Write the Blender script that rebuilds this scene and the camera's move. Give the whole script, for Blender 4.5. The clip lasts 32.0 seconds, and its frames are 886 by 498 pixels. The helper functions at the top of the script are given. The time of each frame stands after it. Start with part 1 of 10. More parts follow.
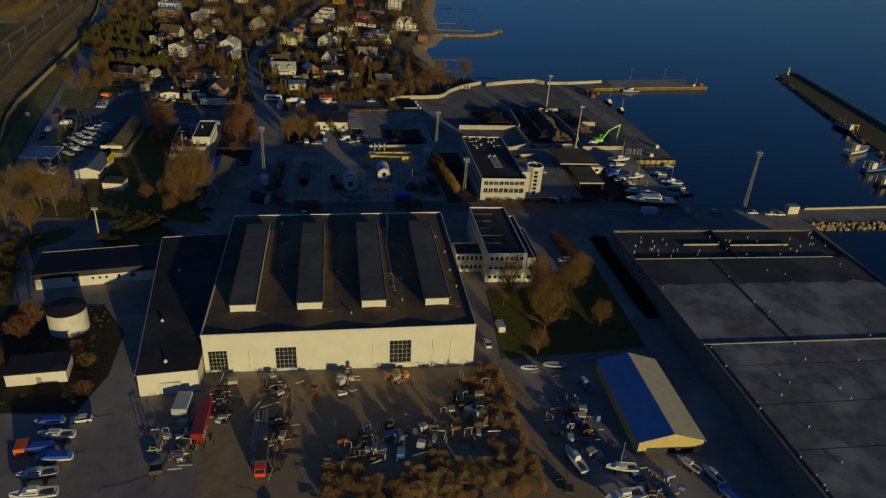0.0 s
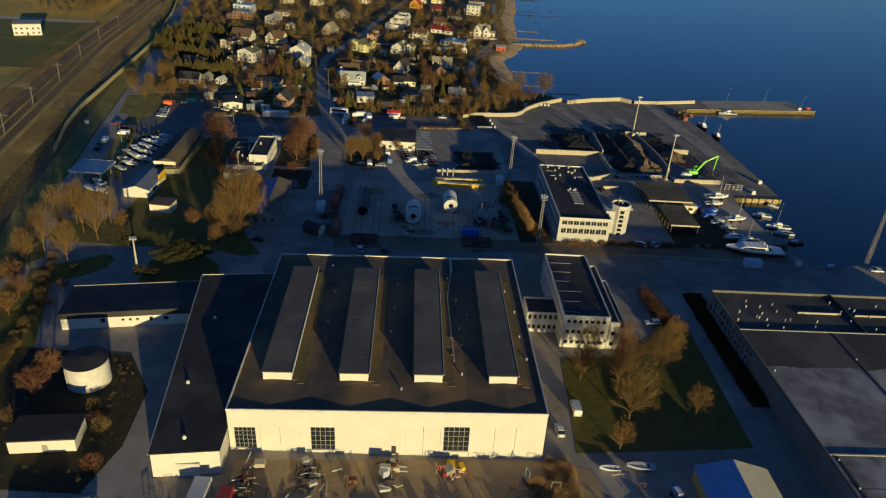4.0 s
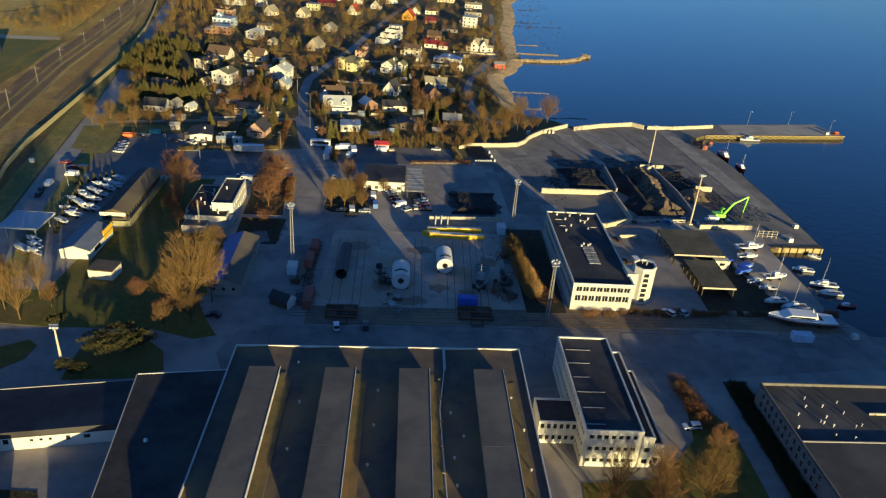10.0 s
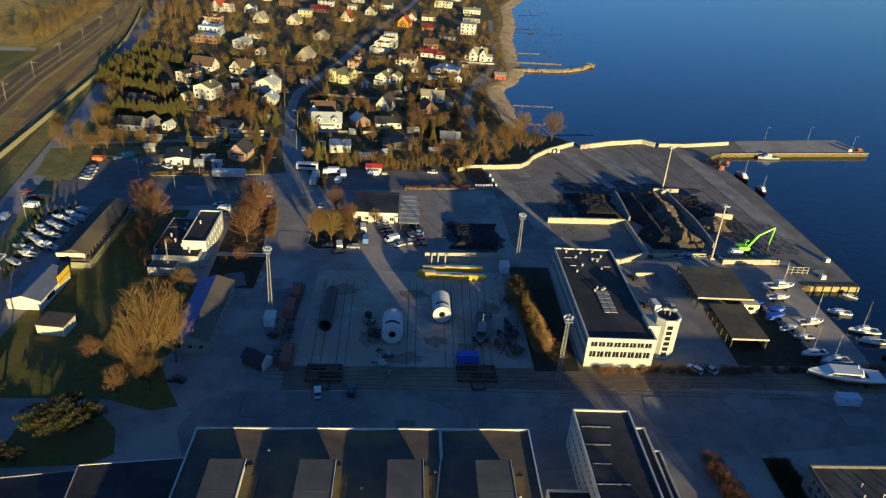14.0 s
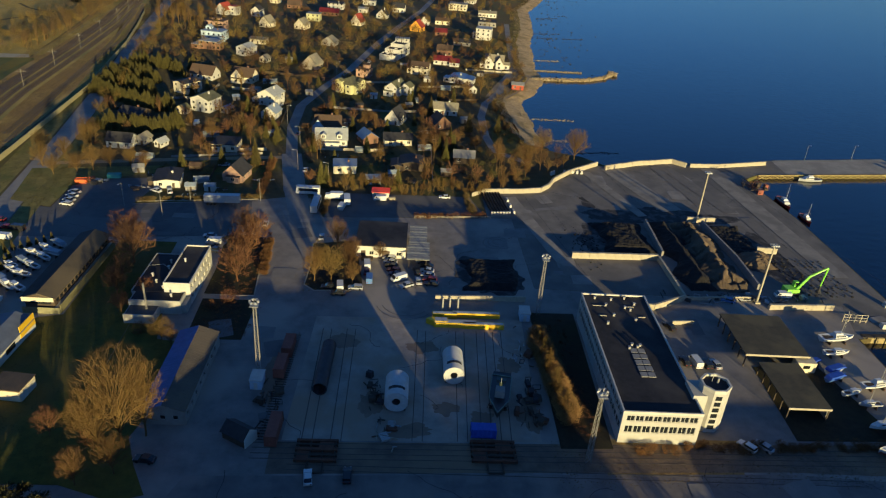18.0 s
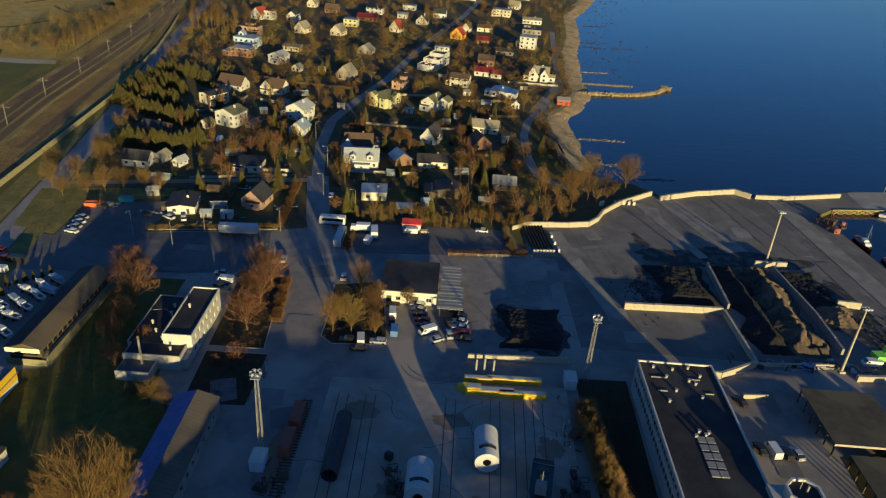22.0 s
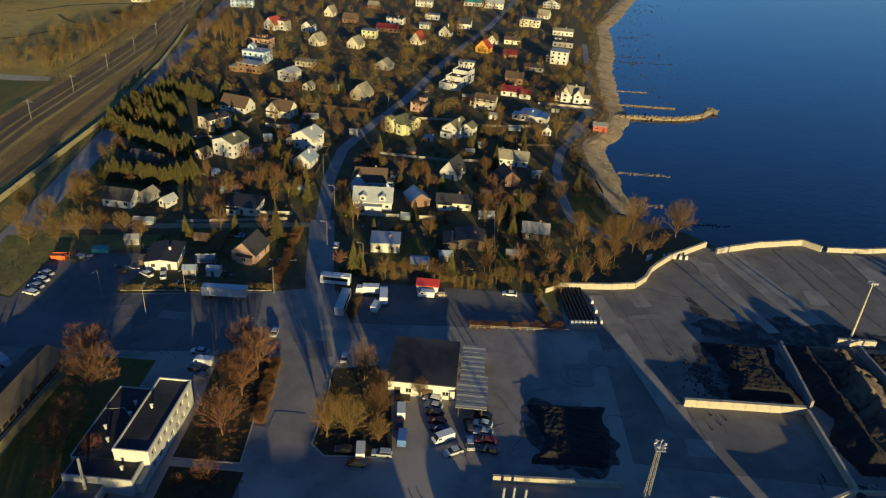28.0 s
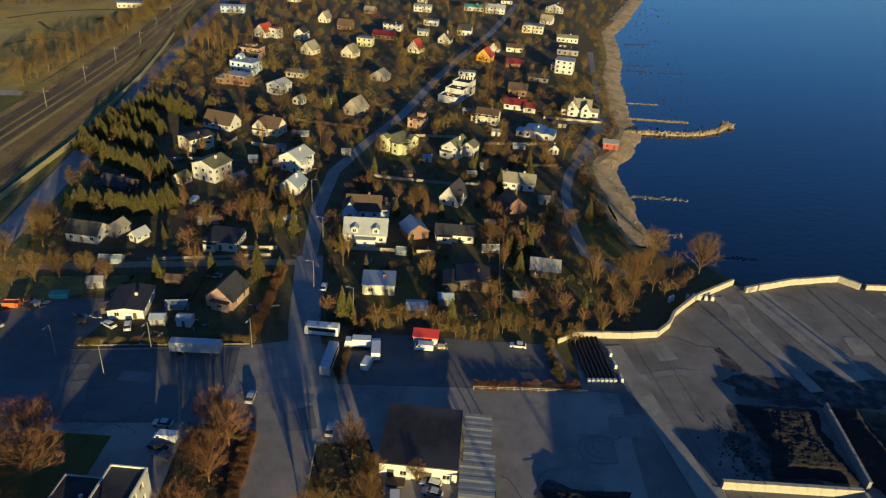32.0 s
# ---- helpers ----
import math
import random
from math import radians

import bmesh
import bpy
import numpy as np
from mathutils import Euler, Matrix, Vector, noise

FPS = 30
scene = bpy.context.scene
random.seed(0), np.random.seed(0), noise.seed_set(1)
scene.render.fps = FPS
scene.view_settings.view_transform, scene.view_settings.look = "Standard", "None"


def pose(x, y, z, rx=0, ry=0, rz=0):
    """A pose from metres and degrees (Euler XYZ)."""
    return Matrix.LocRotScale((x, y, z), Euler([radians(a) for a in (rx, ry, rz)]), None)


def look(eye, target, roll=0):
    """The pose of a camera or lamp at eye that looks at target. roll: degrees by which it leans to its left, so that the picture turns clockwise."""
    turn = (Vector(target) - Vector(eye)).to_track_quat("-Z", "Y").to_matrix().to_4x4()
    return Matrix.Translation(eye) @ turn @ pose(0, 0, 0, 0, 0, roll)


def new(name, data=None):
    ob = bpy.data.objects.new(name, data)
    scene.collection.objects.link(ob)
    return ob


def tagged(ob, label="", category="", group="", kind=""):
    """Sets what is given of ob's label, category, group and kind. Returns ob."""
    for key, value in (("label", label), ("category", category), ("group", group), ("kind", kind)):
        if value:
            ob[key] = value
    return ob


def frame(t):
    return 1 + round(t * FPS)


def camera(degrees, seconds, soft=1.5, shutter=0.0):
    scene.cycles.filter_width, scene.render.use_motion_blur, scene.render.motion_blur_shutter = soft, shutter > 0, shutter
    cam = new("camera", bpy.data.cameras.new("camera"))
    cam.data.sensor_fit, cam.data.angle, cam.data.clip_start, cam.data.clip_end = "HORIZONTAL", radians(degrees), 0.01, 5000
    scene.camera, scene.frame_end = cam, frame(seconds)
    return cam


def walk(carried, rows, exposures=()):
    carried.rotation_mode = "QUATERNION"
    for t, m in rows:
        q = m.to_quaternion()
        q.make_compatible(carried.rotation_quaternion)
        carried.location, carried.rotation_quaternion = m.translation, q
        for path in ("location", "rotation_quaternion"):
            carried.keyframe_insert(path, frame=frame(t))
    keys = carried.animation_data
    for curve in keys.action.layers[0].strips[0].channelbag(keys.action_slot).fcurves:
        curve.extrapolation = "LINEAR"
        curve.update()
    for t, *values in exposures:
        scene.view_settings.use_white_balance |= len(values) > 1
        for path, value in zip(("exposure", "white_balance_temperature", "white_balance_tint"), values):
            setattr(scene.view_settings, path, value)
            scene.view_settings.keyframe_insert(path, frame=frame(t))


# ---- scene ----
cam = camera(64.1, 32.0, soft=1.2)
METRES, EYE, TURN = 228.3, 112.0, -12.2
ROWS = [
    (0.0, 0.0, 0.0, 0.0, 2.05, -27.73, -3.91),
    (0.5, -0.0036, 0.0176, -0.0006, 3.44, -27.8, -3.98),
    (1.0, -0.003, 0.0367, -0.0005, 4.39, -27.88, -3.99),
    (1.5, -0.0095, 0.0534, -0.0013, 5.35, -27.95, -4.09),
    (2.0, -0.0058, 0.0727, -0.0006, 6.4, -28.03, -4.04),
    (2.5, -0.0071, 0.0894, -0.0005, 6.39, -28.03, -4.02),
    (3.0, -0.009, 0.1076, -0.0007, 8.29, -28.16, -4.07),
    (3.5, -0.0104, 0.1238, -0.0006, 8.26, -28.15, -4.06),
    (5.5, -0.017, 0.1891, 0.0017, 8.21, -28.14, -4.0),
    (6.0, -0.019, 0.2053, 0.0019, 8.18, -28.11, -4.01),
    (6.5, -0.0205, 0.2191, 0.0014, 8.15, -28.06, -3.98),
    (7.0, -0.0224, 0.2352, 0.0019, 8.12, -28.05, -3.97),
    (7.5, -0.0238, 0.2501, 0.0017, 8.1, -28.02, -3.95),
    (8.0, -0.0258, 0.2658, 0.0014, 8.05, -27.98, -3.93),
    (8.5, -0.0277, 0.2805, 0.0013, 8.03, -27.96, -3.94),
    (9.0, -0.0293, 0.2962, 0.0017, 8.0, -27.95, -3.91),
    (9.5, -0.0309, 0.3109, 0.0017, 7.96, -27.95, -3.9),
    (10.0, -0.0327, 0.3266, 0.0014, 7.91, -27.93, -3.91),
    (10.5, -0.0338, 0.3412, 0.0012, 7.9, -27.91, -3.86),
    (11.0, -0.0358, 0.3571, 0.0013, 7.86, -27.91, -3.87),
    (11.5, -0.0374, 0.3715, 0.0016, 7.83, -27.91, -3.86),
    (12.0, -0.0388, 0.3872, 0.0014, 7.8, -27.9, -3.82),
    (12.5, -0.0406, 0.4017, 0.0013, 7.79, -27.89, -3.82),
    (13.0, -0.0427, 0.4185, 0.0012, 7.76, -27.87, -3.82),
    (13.5, -0.0445, 0.4327, 0.0011, 7.74, -27.85, -3.81),
    (14.0, -0.047, 0.4479, 0.0011, 7.73, -27.87, -3.8),
    (14.5, -0.0495, 0.4623, 0.0012, 7.74, -27.92, -3.8),
    (16.5, -0.0579, 0.5239, 0.001, 8.26, -28.06, -3.77),
    (17.0, -0.0601, 0.5401, 0.0005, 8.53, -28.08, -3.77),
    (17.5, -0.0623, 0.5551, 0.0001, 8.86, -28.09, -3.76),
    (18.0, -0.0648, 0.571, 0.0001, 8.83, -28.08, -3.78),
    (18.5, -0.0665, 0.5859, 0.0002, 9.06, -28.11, -3.76),
    (19.0, -0.0688, 0.6019, -0.0002, 9.64, -28.14, -3.75),
    (19.5, -0.0707, 0.6167, -0.0003, 9.61, -28.15, -3.74),
    (20.0, -0.0733, 0.633, -0.0004, 10.24, -28.18, -3.74),
    (20.5, -0.0776, 0.6477, -0.0006, 10.36, -28.17, -3.78),
    (21.0, -0.0798, 0.664, -0.0005, 10.59, -28.17, -3.76),
    (21.5, -0.0811, 0.6793, -0.0, 11.73, -28.26, -3.75),
    (22.0, -0.0846, 0.6956, -0.0003, 12.15, -28.29, -3.75),
    (22.5, -0.0871, 0.7105, -0.0001, 12.16, -28.28, -3.72),
    (23.0, -0.0903, 0.7267, -0.0002, 13.34, -28.35, -3.73),
    (23.5, -0.0932, 0.7414, -0.0, 13.31, -28.35, -3.73),
    (24.0, -0.0994, 0.7565, -0.0003, 13.95, -28.39, -3.8),
    (24.5, -0.0994, 0.7713, -0.0, 14.22, -28.39, -3.72),
    (25.0, -0.1027, 0.7864, 0.0002, 14.2, -28.39, -3.72),
    (25.5, -0.1059, 0.8002, 0.0001, 14.19, -28.38, -3.71),
    (27.5, -0.1196, 0.8567, -0.0003, 14.1, -28.35, -3.7),
    (28.0, -0.1231, 0.8714, -0.0004, 14.08, -28.35, -3.68),
    (28.5, -0.1264, 0.885, -0.0006, 14.05, -28.34, -3.67),
    (29.0, -0.1299, 0.8996, -0.0008, 14.05, -28.34, -3.66),
    (29.5, -0.1333, 0.9131, -0.0011, 14.04, -28.33, -3.65),
    (30.0, -0.1371, 0.9276, -0.0014, 14.03, -28.33, -3.65),
    (30.5, -0.1405, 0.9411, -0.0017, 14.02, -28.33, -3.64),
    (31.0, -0.1443, 0.9557, -0.0018, 14.01, -28.34, -3.63),
    (31.5, -0.1479, 0.9693, -0.0019, 14.0, -28.34, -3.63),
    (32.0, -0.1518, 0.984, -0.002, 13.99, -28.33, -3.63),
]
walk(
    cam,
    [(t, pose(0.12, 2.0, EYE, 0, 0, TURN) @ pose(METRES * x, METRES * y, METRES * z, 90 + pitch, roll, yaw)) for t, x, y, z, yaw, pitch, roll in ROWS],
    [(t, stops + 0.93, 6480, 12) for t, stops in ((0.0, -1.38), (1.0, -1.14), (2.0, -0.92), (3.0, -0.7), (4.5, -0.34), (6.0, -0.08), (8.0, 0.28), (9.5, 0.36), (14.0, 0.28), (18.0, -0.08), (25.0, -0.12), (32.0, 0.0))],
)

# ---- daylight: a low sun behind the camera, clear sky ----
SUN_UP, SUN_SIDE = radians(6.6), radians(20.0)
world = bpy.data.worlds.new("sky")
scene.world = world
world.use_nodes = True
wn = world.node_tree.nodes
sky = wn.new("ShaderNodeTexSky")
sky.sky_type, sky.sun_disc = "NISHITA", False
sky.sun_elevation, sky.sun_rotation = SUN_UP, radians(180) - SUN_SIDE
sky.air_density, sky.dust_density, sky.ozone_density = 1.0, 0.3, 5.0
wn["Background"].inputs["Strength"].default_value = 0.094
deep = wn.new("ShaderNodeMix")
deep.data_type, deep.blend_type = "RGBA", "MULTIPLY"
deep.inputs["Factor"].default_value, deep.inputs["B"].default_value = 1.0, (0.88, 0.99, 1.19, 1)
world.node_tree.links.new(sky.outputs["Color"], deep.inputs["A"])
world.node_tree.links.new(deep.outputs["Result"], wn["Background"].inputs["Color"])
sun_lamp = bpy.data.lights.new("sun", "SUN")
sun_lamp.energy, sun_lamp.angle, sun_lamp.color = 4.8, radians(0.5), (1.0, 0.84, 0.41)
sun_ob = new("sun", sun_lamp)
sun_ob.matrix_basis = look((math.sin(SUN_SIDE) * 400, -math.cos(SUN_SIDE) * 400, math.tan(SUN_UP) * 400), (0, 0, 0))

# ---- materials ----
def mat(name, colour, rough=0.8, dark=None, scale=1.0, detail=8.0, metal=0.0, bump=0.0, bump_scale=None, random_tint=0.0, big=0.0, third=None, spec=0.3):
    """A surface with two scales of variation: colour to dark by fine and coarse noise, third in patches, a tint by object."""
    m = bpy.data.materials.new(name)
    m.use_nodes = True
    n, l = m.node_tree.nodes, m.node_tree.links
    b = n["Principled BSDF"]
    b.inputs["Roughness"].default_value, b.inputs["Metallic"].default_value = rough, metal
    b.inputs["Specular IOR Level"].default_value = spec
    co = n.new("ShaderNodeTexCoord")
    fine = n.new("ShaderNodeTexNoise")
    fine.inputs["Scale"].default_value, fine.inputs["Detail"].default_value = scale, detail
    fine.inputs["Roughness"].default_value = 0.65
    l.new(co.outputs["Object"], fine.inputs["Vector"])
    mix = n.new("ShaderNodeMix")
    mix.data_type = "RGBA"
    dark = dark or tuple(c * 0.72 for c in colour)
    mix.inputs["A"].default_value, mix.inputs["B"].default_value = (*dark, 1), (*colour, 1)
    ramp = n.new("ShaderNodeMapRange")
    ramp.inputs["From Min"].default_value, ramp.inputs["From Max"].default_value = 0.32, 0.68
    l.new(fine.outputs["Fac"], ramp.inputs["Value"])
    l.new(ramp.outputs["Result"], mix.inputs["Factor"])
    out = mix.outputs["Result"]
    if third:
        coarse = n.new("ShaderNodeTexNoise")
        coarse.inputs["Scale"].default_value, coarse.inputs["Detail"].default_value = big or scale * 0.1, 5.0
        l.new(co.outputs["Object"], coarse.inputs["Vector"])
        r2 = n.new("ShaderNodeMapRange")
        r2.inputs["From Min"].default_value, r2.inputs["From Max"].default_value = 0.48, 0.62
        l.new(coarse.outputs["Fac"], r2.inputs["Value"])
        mix2 = n.new("ShaderNodeMix")
        mix2.data_type = "RGBA"
        l.new(r2.outputs["Result"], mix2.inputs["Factor"])
        l.new(out, mix2.inputs["A"])
        mix2.inputs["B"].default_value = (*third, 1)
        out = mix2.outputs["Result"]
    if random_tint:
        info, hsv = n.new("ShaderNodeObjectInfo"), n.new("ShaderNodeHueSaturation")
        for socket, lo, hi in (("Hue", 0.5 - 0.022 * random_tint, 0.5 + 0.022 * random_tint), ("Value", 1 - 0.5 * random_tint, 1 + 0.5 * random_tint)):
            r3 = n.new("ShaderNodeMapRange")
            r3.inputs["To Min"].default_value, r3.inputs["To Max"].default_value = lo, hi
            l.new(info.outputs["Random"], r3.inputs["Value"])
            l.new(r3.outputs["Result"], hsv.inputs[socket])
        l.new(out, hsv.inputs["Color"])
        out = hsv.outputs["Color"]
    l.new(out, b.inputs["Base Color"])
    if bump:
        bn, bt = n.new("ShaderNodeBump"), n.new("ShaderNodeTexNoise")
        bt.inputs["Scale"].default_value, bt.inputs["Detail"].default_value = bump_scale or scale * 3, 6.0
        l.new(co.outputs["Object"], bt.inputs["Vector"])
        l.new(bt.outputs["Fac"], bn.inputs["Height"])
        bn.inputs["Strength"].default_value, bn.inputs["Distance"].default_value = bump, 0.1
        l.new(bn.outputs["Normal"], b.inputs["Normal"])
    return m


SOIL = mat("garden_soil_and_grass", (0.125, 0.088, 0.034), 0.95, (0.060, 0.047, 0.019), 0.25, third=(0.085, 0.078, 0.022), big=0.03, bump=0.6, bump_scale=1.5)
LAWN = mat("lawn", (0.122, 0.108, 0.015), 0.95, (0.064, 0.060, 0.009), 0.35, third=(0.115, 0.086, 0.020), big=0.05, bump=0.5, bump_scale=3)
FIELD = mat("dry_field", (0.47, 0.32, 0.075), 0.95, (0.27, 0.195, 0.048), 0.12, third=(0.20, 0.17, 0.045), big=0.015, bump=0.5, bump_scale=1)
ASPHALT = mat("worn_asphalt", (0.245, 0.212, 0.180), 0.9, (0.155, 0.136, 0.119), 0.22, third=(0.300, 0.255, 0.208), big=0.045, bump=0.3, bump_scale=4)
ROAD = mat("road_asphalt", (0.235, 0.215, 0.190), 0.85, (0.170, 0.157, 0.142), 0.3, third=(0.275, 0.245, 0.205), big=0.06, bump=0.25, bump_scale=5)
CONCRETE = mat("quay_concrete", (0.212, 0.186, 0.155), 0.9, (0.122, 0.109, 0.093), 0.13, third=(0.122, 0.110, 0.095), big=0.05, bump=0.4, bump_scale=3)
WALLCON = mat("pale_concrete", (0.42, 0.365, 0.26), 0.9, (0.28, 0.245, 0.18), 0.5, bump=0.3, bump_scale=3)
DIRT = mat("yard_dirt", (0.36, 0.248, 0.128), 0.95, (0.225, 0.158, 0.088), 0.3, third=(0.27, 0.198, 0.122), big=0.06, bump=0.5, bump_scale=3)
# leaf litter whose colour is darkened to hold the shade under trees
SHADED_LITTER = mat("shaded_leaf_litter", (0.042, 0.033, 0.015), 0.95, (0.018, 0.016, 0.008), 0.5, third=(0.034, 0.032, 0.011), big=0.06, bump=0.6, bump_scale=2)
SLIP = mat("slipway_concrete", (0.385, 0.318, 0.248), 0.9, (0.255, 0.210, 0.165), 0.25, third=(0.30, 0.218, 0.148), big=0.06, bump=0.3, bump_scale=3)
BALLAST = mat("rail_ballast", (0.33, 0.200, 0.064), 0.95, (0.19, 0.118, 0.042), 0.5, third=(0.42, 0.275, 0.076), big=0.04, bump=0.7, bump_scale=4)
SAND = mat("shore_sand", (0.50, 0.35, 0.175), 0.95, (0.30, 0.205, 0.105), 0.5, third=(0.24, 0.17, 0.075), big=0.10, bump=0.6, bump_scale=2)
ROCK = mat("granite_rocks", (0.33, 0.25, 0.15), 0.85, (0.14, 0.11, 0.07), 0.9, bump=0.8, bump_scale=3)
COAL = mat("black_bulk_heap", (0.022, 0.019, 0.017), 0.95, (0.010, 0.009, 0.009), 0.5, bump=0.6, bump_scale=2)
GRAVEL = mat("brown_gravel_heap", (0.155, 0.106, 0.066), 0.95, (0.085, 0.060, 0.040), 0.4, third=(0.065, 0.048, 0.034), big=0.07, bump=0.9, bump_scale=2)
FELT = mat("roofing_felt", (0.115, 0.100, 0.085), 0.9, (0.075, 0.066, 0.058), 0.35, third=(0.14, 0.118, 0.092), big=0.05, bump=0.3, bump_scale=5)
FELT_BROWN = mat("mossy_roofing_felt", (0.108, 0.080, 0.054), 0.92, (0.058, 0.047, 0.038), 0.3, third=(0.165, 0.104, 0.050), big=0.07, bump=0.4, bump_scale=4)
FELT_BLACK = mat("black_roofing_felt", (0.030, 0.028, 0.029), 0.85, (0.014, 0.013, 0.015), 0.4, third=(0.046, 0.042, 0.040), big=0.08, bump=0.3, bump_scale=5)
FELT_GREY = mat("grey_weathered_roof", (0.172, 0.168, 0.166), 0.9, (0.088, 0.086, 0.085), 0.35, third=(0.245, 0.240, 0.236), big=0.09, bump=0.3, bump_scale=4)
WHITE = mat("white_render", (0.52, 0.495, 0.42), 0.85, (0.465, 0.44, 0.37), 0.22, bump=0.1, bump_scale=6)
OFFICE_WHITE = mat("office_wall_paint", (0.42, 0.40, 0.355), 0.8, (0.32, 0.305, 0.27), 0.35, third=(0.37, 0.35, 0.31), big=0.12)
WHITE_CLEAN = mat("white_paint", (0.52, 0.495, 0.43), 0.6, (0.40, 0.38, 0.33), 0.4)
CREAM = mat("cream_render", (0.60, 0.53, 0.38), 0.85, (0.49, 0.43, 0.30), 0.4)
YELLOW = mat("yellow_render", (0.50, 0.475, 0.25), 0.85, (0.40, 0.38, 0.20), 0.4)
ORANGE = mat("orange_render", (0.75, 0.36, 0.05), 0.85, None, 0.4)
PINK = mat("salmon_render", (0.42, 0.26, 0.18), 0.85, None, 0.4)
BRICK = mat("brown_brick", (0.225, 0.118, 0.072), 0.9, (0.15, 0.082, 0.052), 1.5)
TIMBER = mat("dark_timber", (0.085, 0.060, 0.040), 0.85, None, 1.0)
BLUEWALL = mat("pale_blue_boards", (0.42, 0.52, 0.60), 0.7, None, 0.6)
GREYWALL = mat("grey_render", (0.27, 0.25, 0.22), 0.9, (0.19, 0.175, 0.155), 0.3)
STONE = mat("rubble_stone", (0.36, 0.30, 0.22), 0.9, (0.20, 0.17, 0.13), 1.2, bump=0.5)
R_BROWN = mat("brown_roof_tiles", (0.105, 0.065, 0.040), 0.85, (0.065, 0.042, 0.028), 1.5, bump=0.5, bump_scale=5)
R_RED = mat("red_roof_tiles", (0.36, 0.055, 0.03), 0.75, (0.24, 0.04, 0.025), 1.5, bump=0.4, bump_scale=5)
R_GREY = mat("grey_fibre_roof", (0.27, 0.26, 0.235), 0.85, (0.19, 0.18, 0.165), 0.6, bump=0.3, bump_scale=5)
R_DARK = mat("dark_roof_sheet", (0.045, 0.042, 0.042), 0.8, (0.028, 0.027, 0.028), 0.6)
R_BLUE = mat("blue_grey_sheet_roof", (0.26, 0.30, 0.33), 0.55, (0.225, 0.26, 0.29), 0.5, spec=0.4)
R_OLIVE = mat("olive_sheet_roof", (0.15, 0.14, 0.075), 0.8, (0.10, 0.095, 0.05), 0.6)
TEAL = mat("teal_sheet_roof", (0.05, 0.30, 0.26), 0.6, None, 0.6)
BLUE_SHEET = mat("blue_profiled_sheet", (0.15, 0.27, 0.48), 0.55, (0.12, 0.22, 0.41), 0.4, spec=0.5)
CREAM_SHEET = mat("cream_profiled_sheet", (0.46, 0.42, 0.28), 0.6, (0.38, 0.34, 0.22), 0.4, spec=0.5)
GLASS = mat("window_glass", (0.020, 0.024, 0.028), 0.08, (0.010, 0.012, 0.015), 0.6, spec=0.6)
STEEL = mat("galvanised_steel", (0.40, 0.39, 0.35), 0.5, (0.28, 0.27, 0.25), 2.0, metal=0.4)
RUST = mat("rusty_steel", (0.16, 0.065, 0.035), 0.9, (0.09, 0.04, 0.026), 0.8, bump=0.4)
RAIL = mat("rail_steel", (0.13, 0.10, 0.085), 0.5, (0.09, 0.07, 0.06), 1.0, metal=0.5)
SUNK_RAIL = mat("sunk_rail", (0.105, 0.083, 0.066), 0.7, (0.050, 0.040, 0.033), 0.25)
SLEEPER = mat("old_sleepers", (0.075, 0.056, 0.040), 0.95, None, 1.0)
TYRE = mat("rubber", (0.018, 0.018, 0.018), 0.85)
BARK = mat("bark", (0.150, 0.086, 0.027), 0.95, (0.085, 0.050, 0.018), 1.5, random_tint=0.3)
BARK_BROWN = mat("brown_bark", (0.155, 0.084, 0.029), 0.95, (0.088, 0.050, 0.019), 1.5, random_tint=0.4)
BARK_RED = mat("russet_bark", (0.185, 0.088, 0.036), 0.95, (0.105, 0.054, 0.025), 1.5, random_tint=0.3)
TWIG = mat("bare_twigs", (0.140, 0.071, 0.021), 0.95, (0.080, 0.042, 0.014), 0.4, random_tint=0.9)
TWIG_GREY = mat("grey_brown_twigs", (0.125, 0.080, 0.038), 0.95, (0.075, 0.05, 0.026), 0.3)
TWIG_RED = mat("russet_twigs", (0.165, 0.072, 0.028), 0.95, (0.095, 0.045, 0.020), 0.4, random_tint=0.5)
TWIG_GOLD = mat("golden_twigs", (0.150, 0.087, 0.020), 0.95, (0.085, 0.052, 0.013), 0.4, random_tint=0.6)
NEEDLES = mat("conifer_needles", (0.084, 0.067, 0.014), 0.95, (0.036, 0.031, 0.008), 0.6, random_tint=0.6)
PINE = mat("pine_needles", (0.058, 0.052, 0.012), 0.95, (0.020, 0.021, 0.006), 0.6, random_tint=0.5)
HEDGE = mat("dry_hedge", (0.155, 0.095, 0.035), 0.95, (0.080, 0.056, 0.022), 0.8, random_tint=0.6)
SCRUB = mat("russet_scrub", (0.360, 0.205, 0.075), 0.95, (0.190, 0.112, 0.046), 0.5)
REED = mat("dry_grass", (0.42, 0.29, 0.11), 0.95, (0.25, 0.175, 0.07), 0.8)

MAST = mat("weathered_mast_steel", (0.16, 0.14, 0.11), 0.8, (0.10, 0.09, 0.075), 1.0)
POST = mat("grey_lamp_post", (0.26, 0.24, 0.20), 0.8, (0.19, 0.175, 0.15), 1.0)


def paint(name, colour, rough=0.35):
    return mat(name, colour, rough, tuple(c * 0.85 for c in colour), 1.5, spec=0.5)


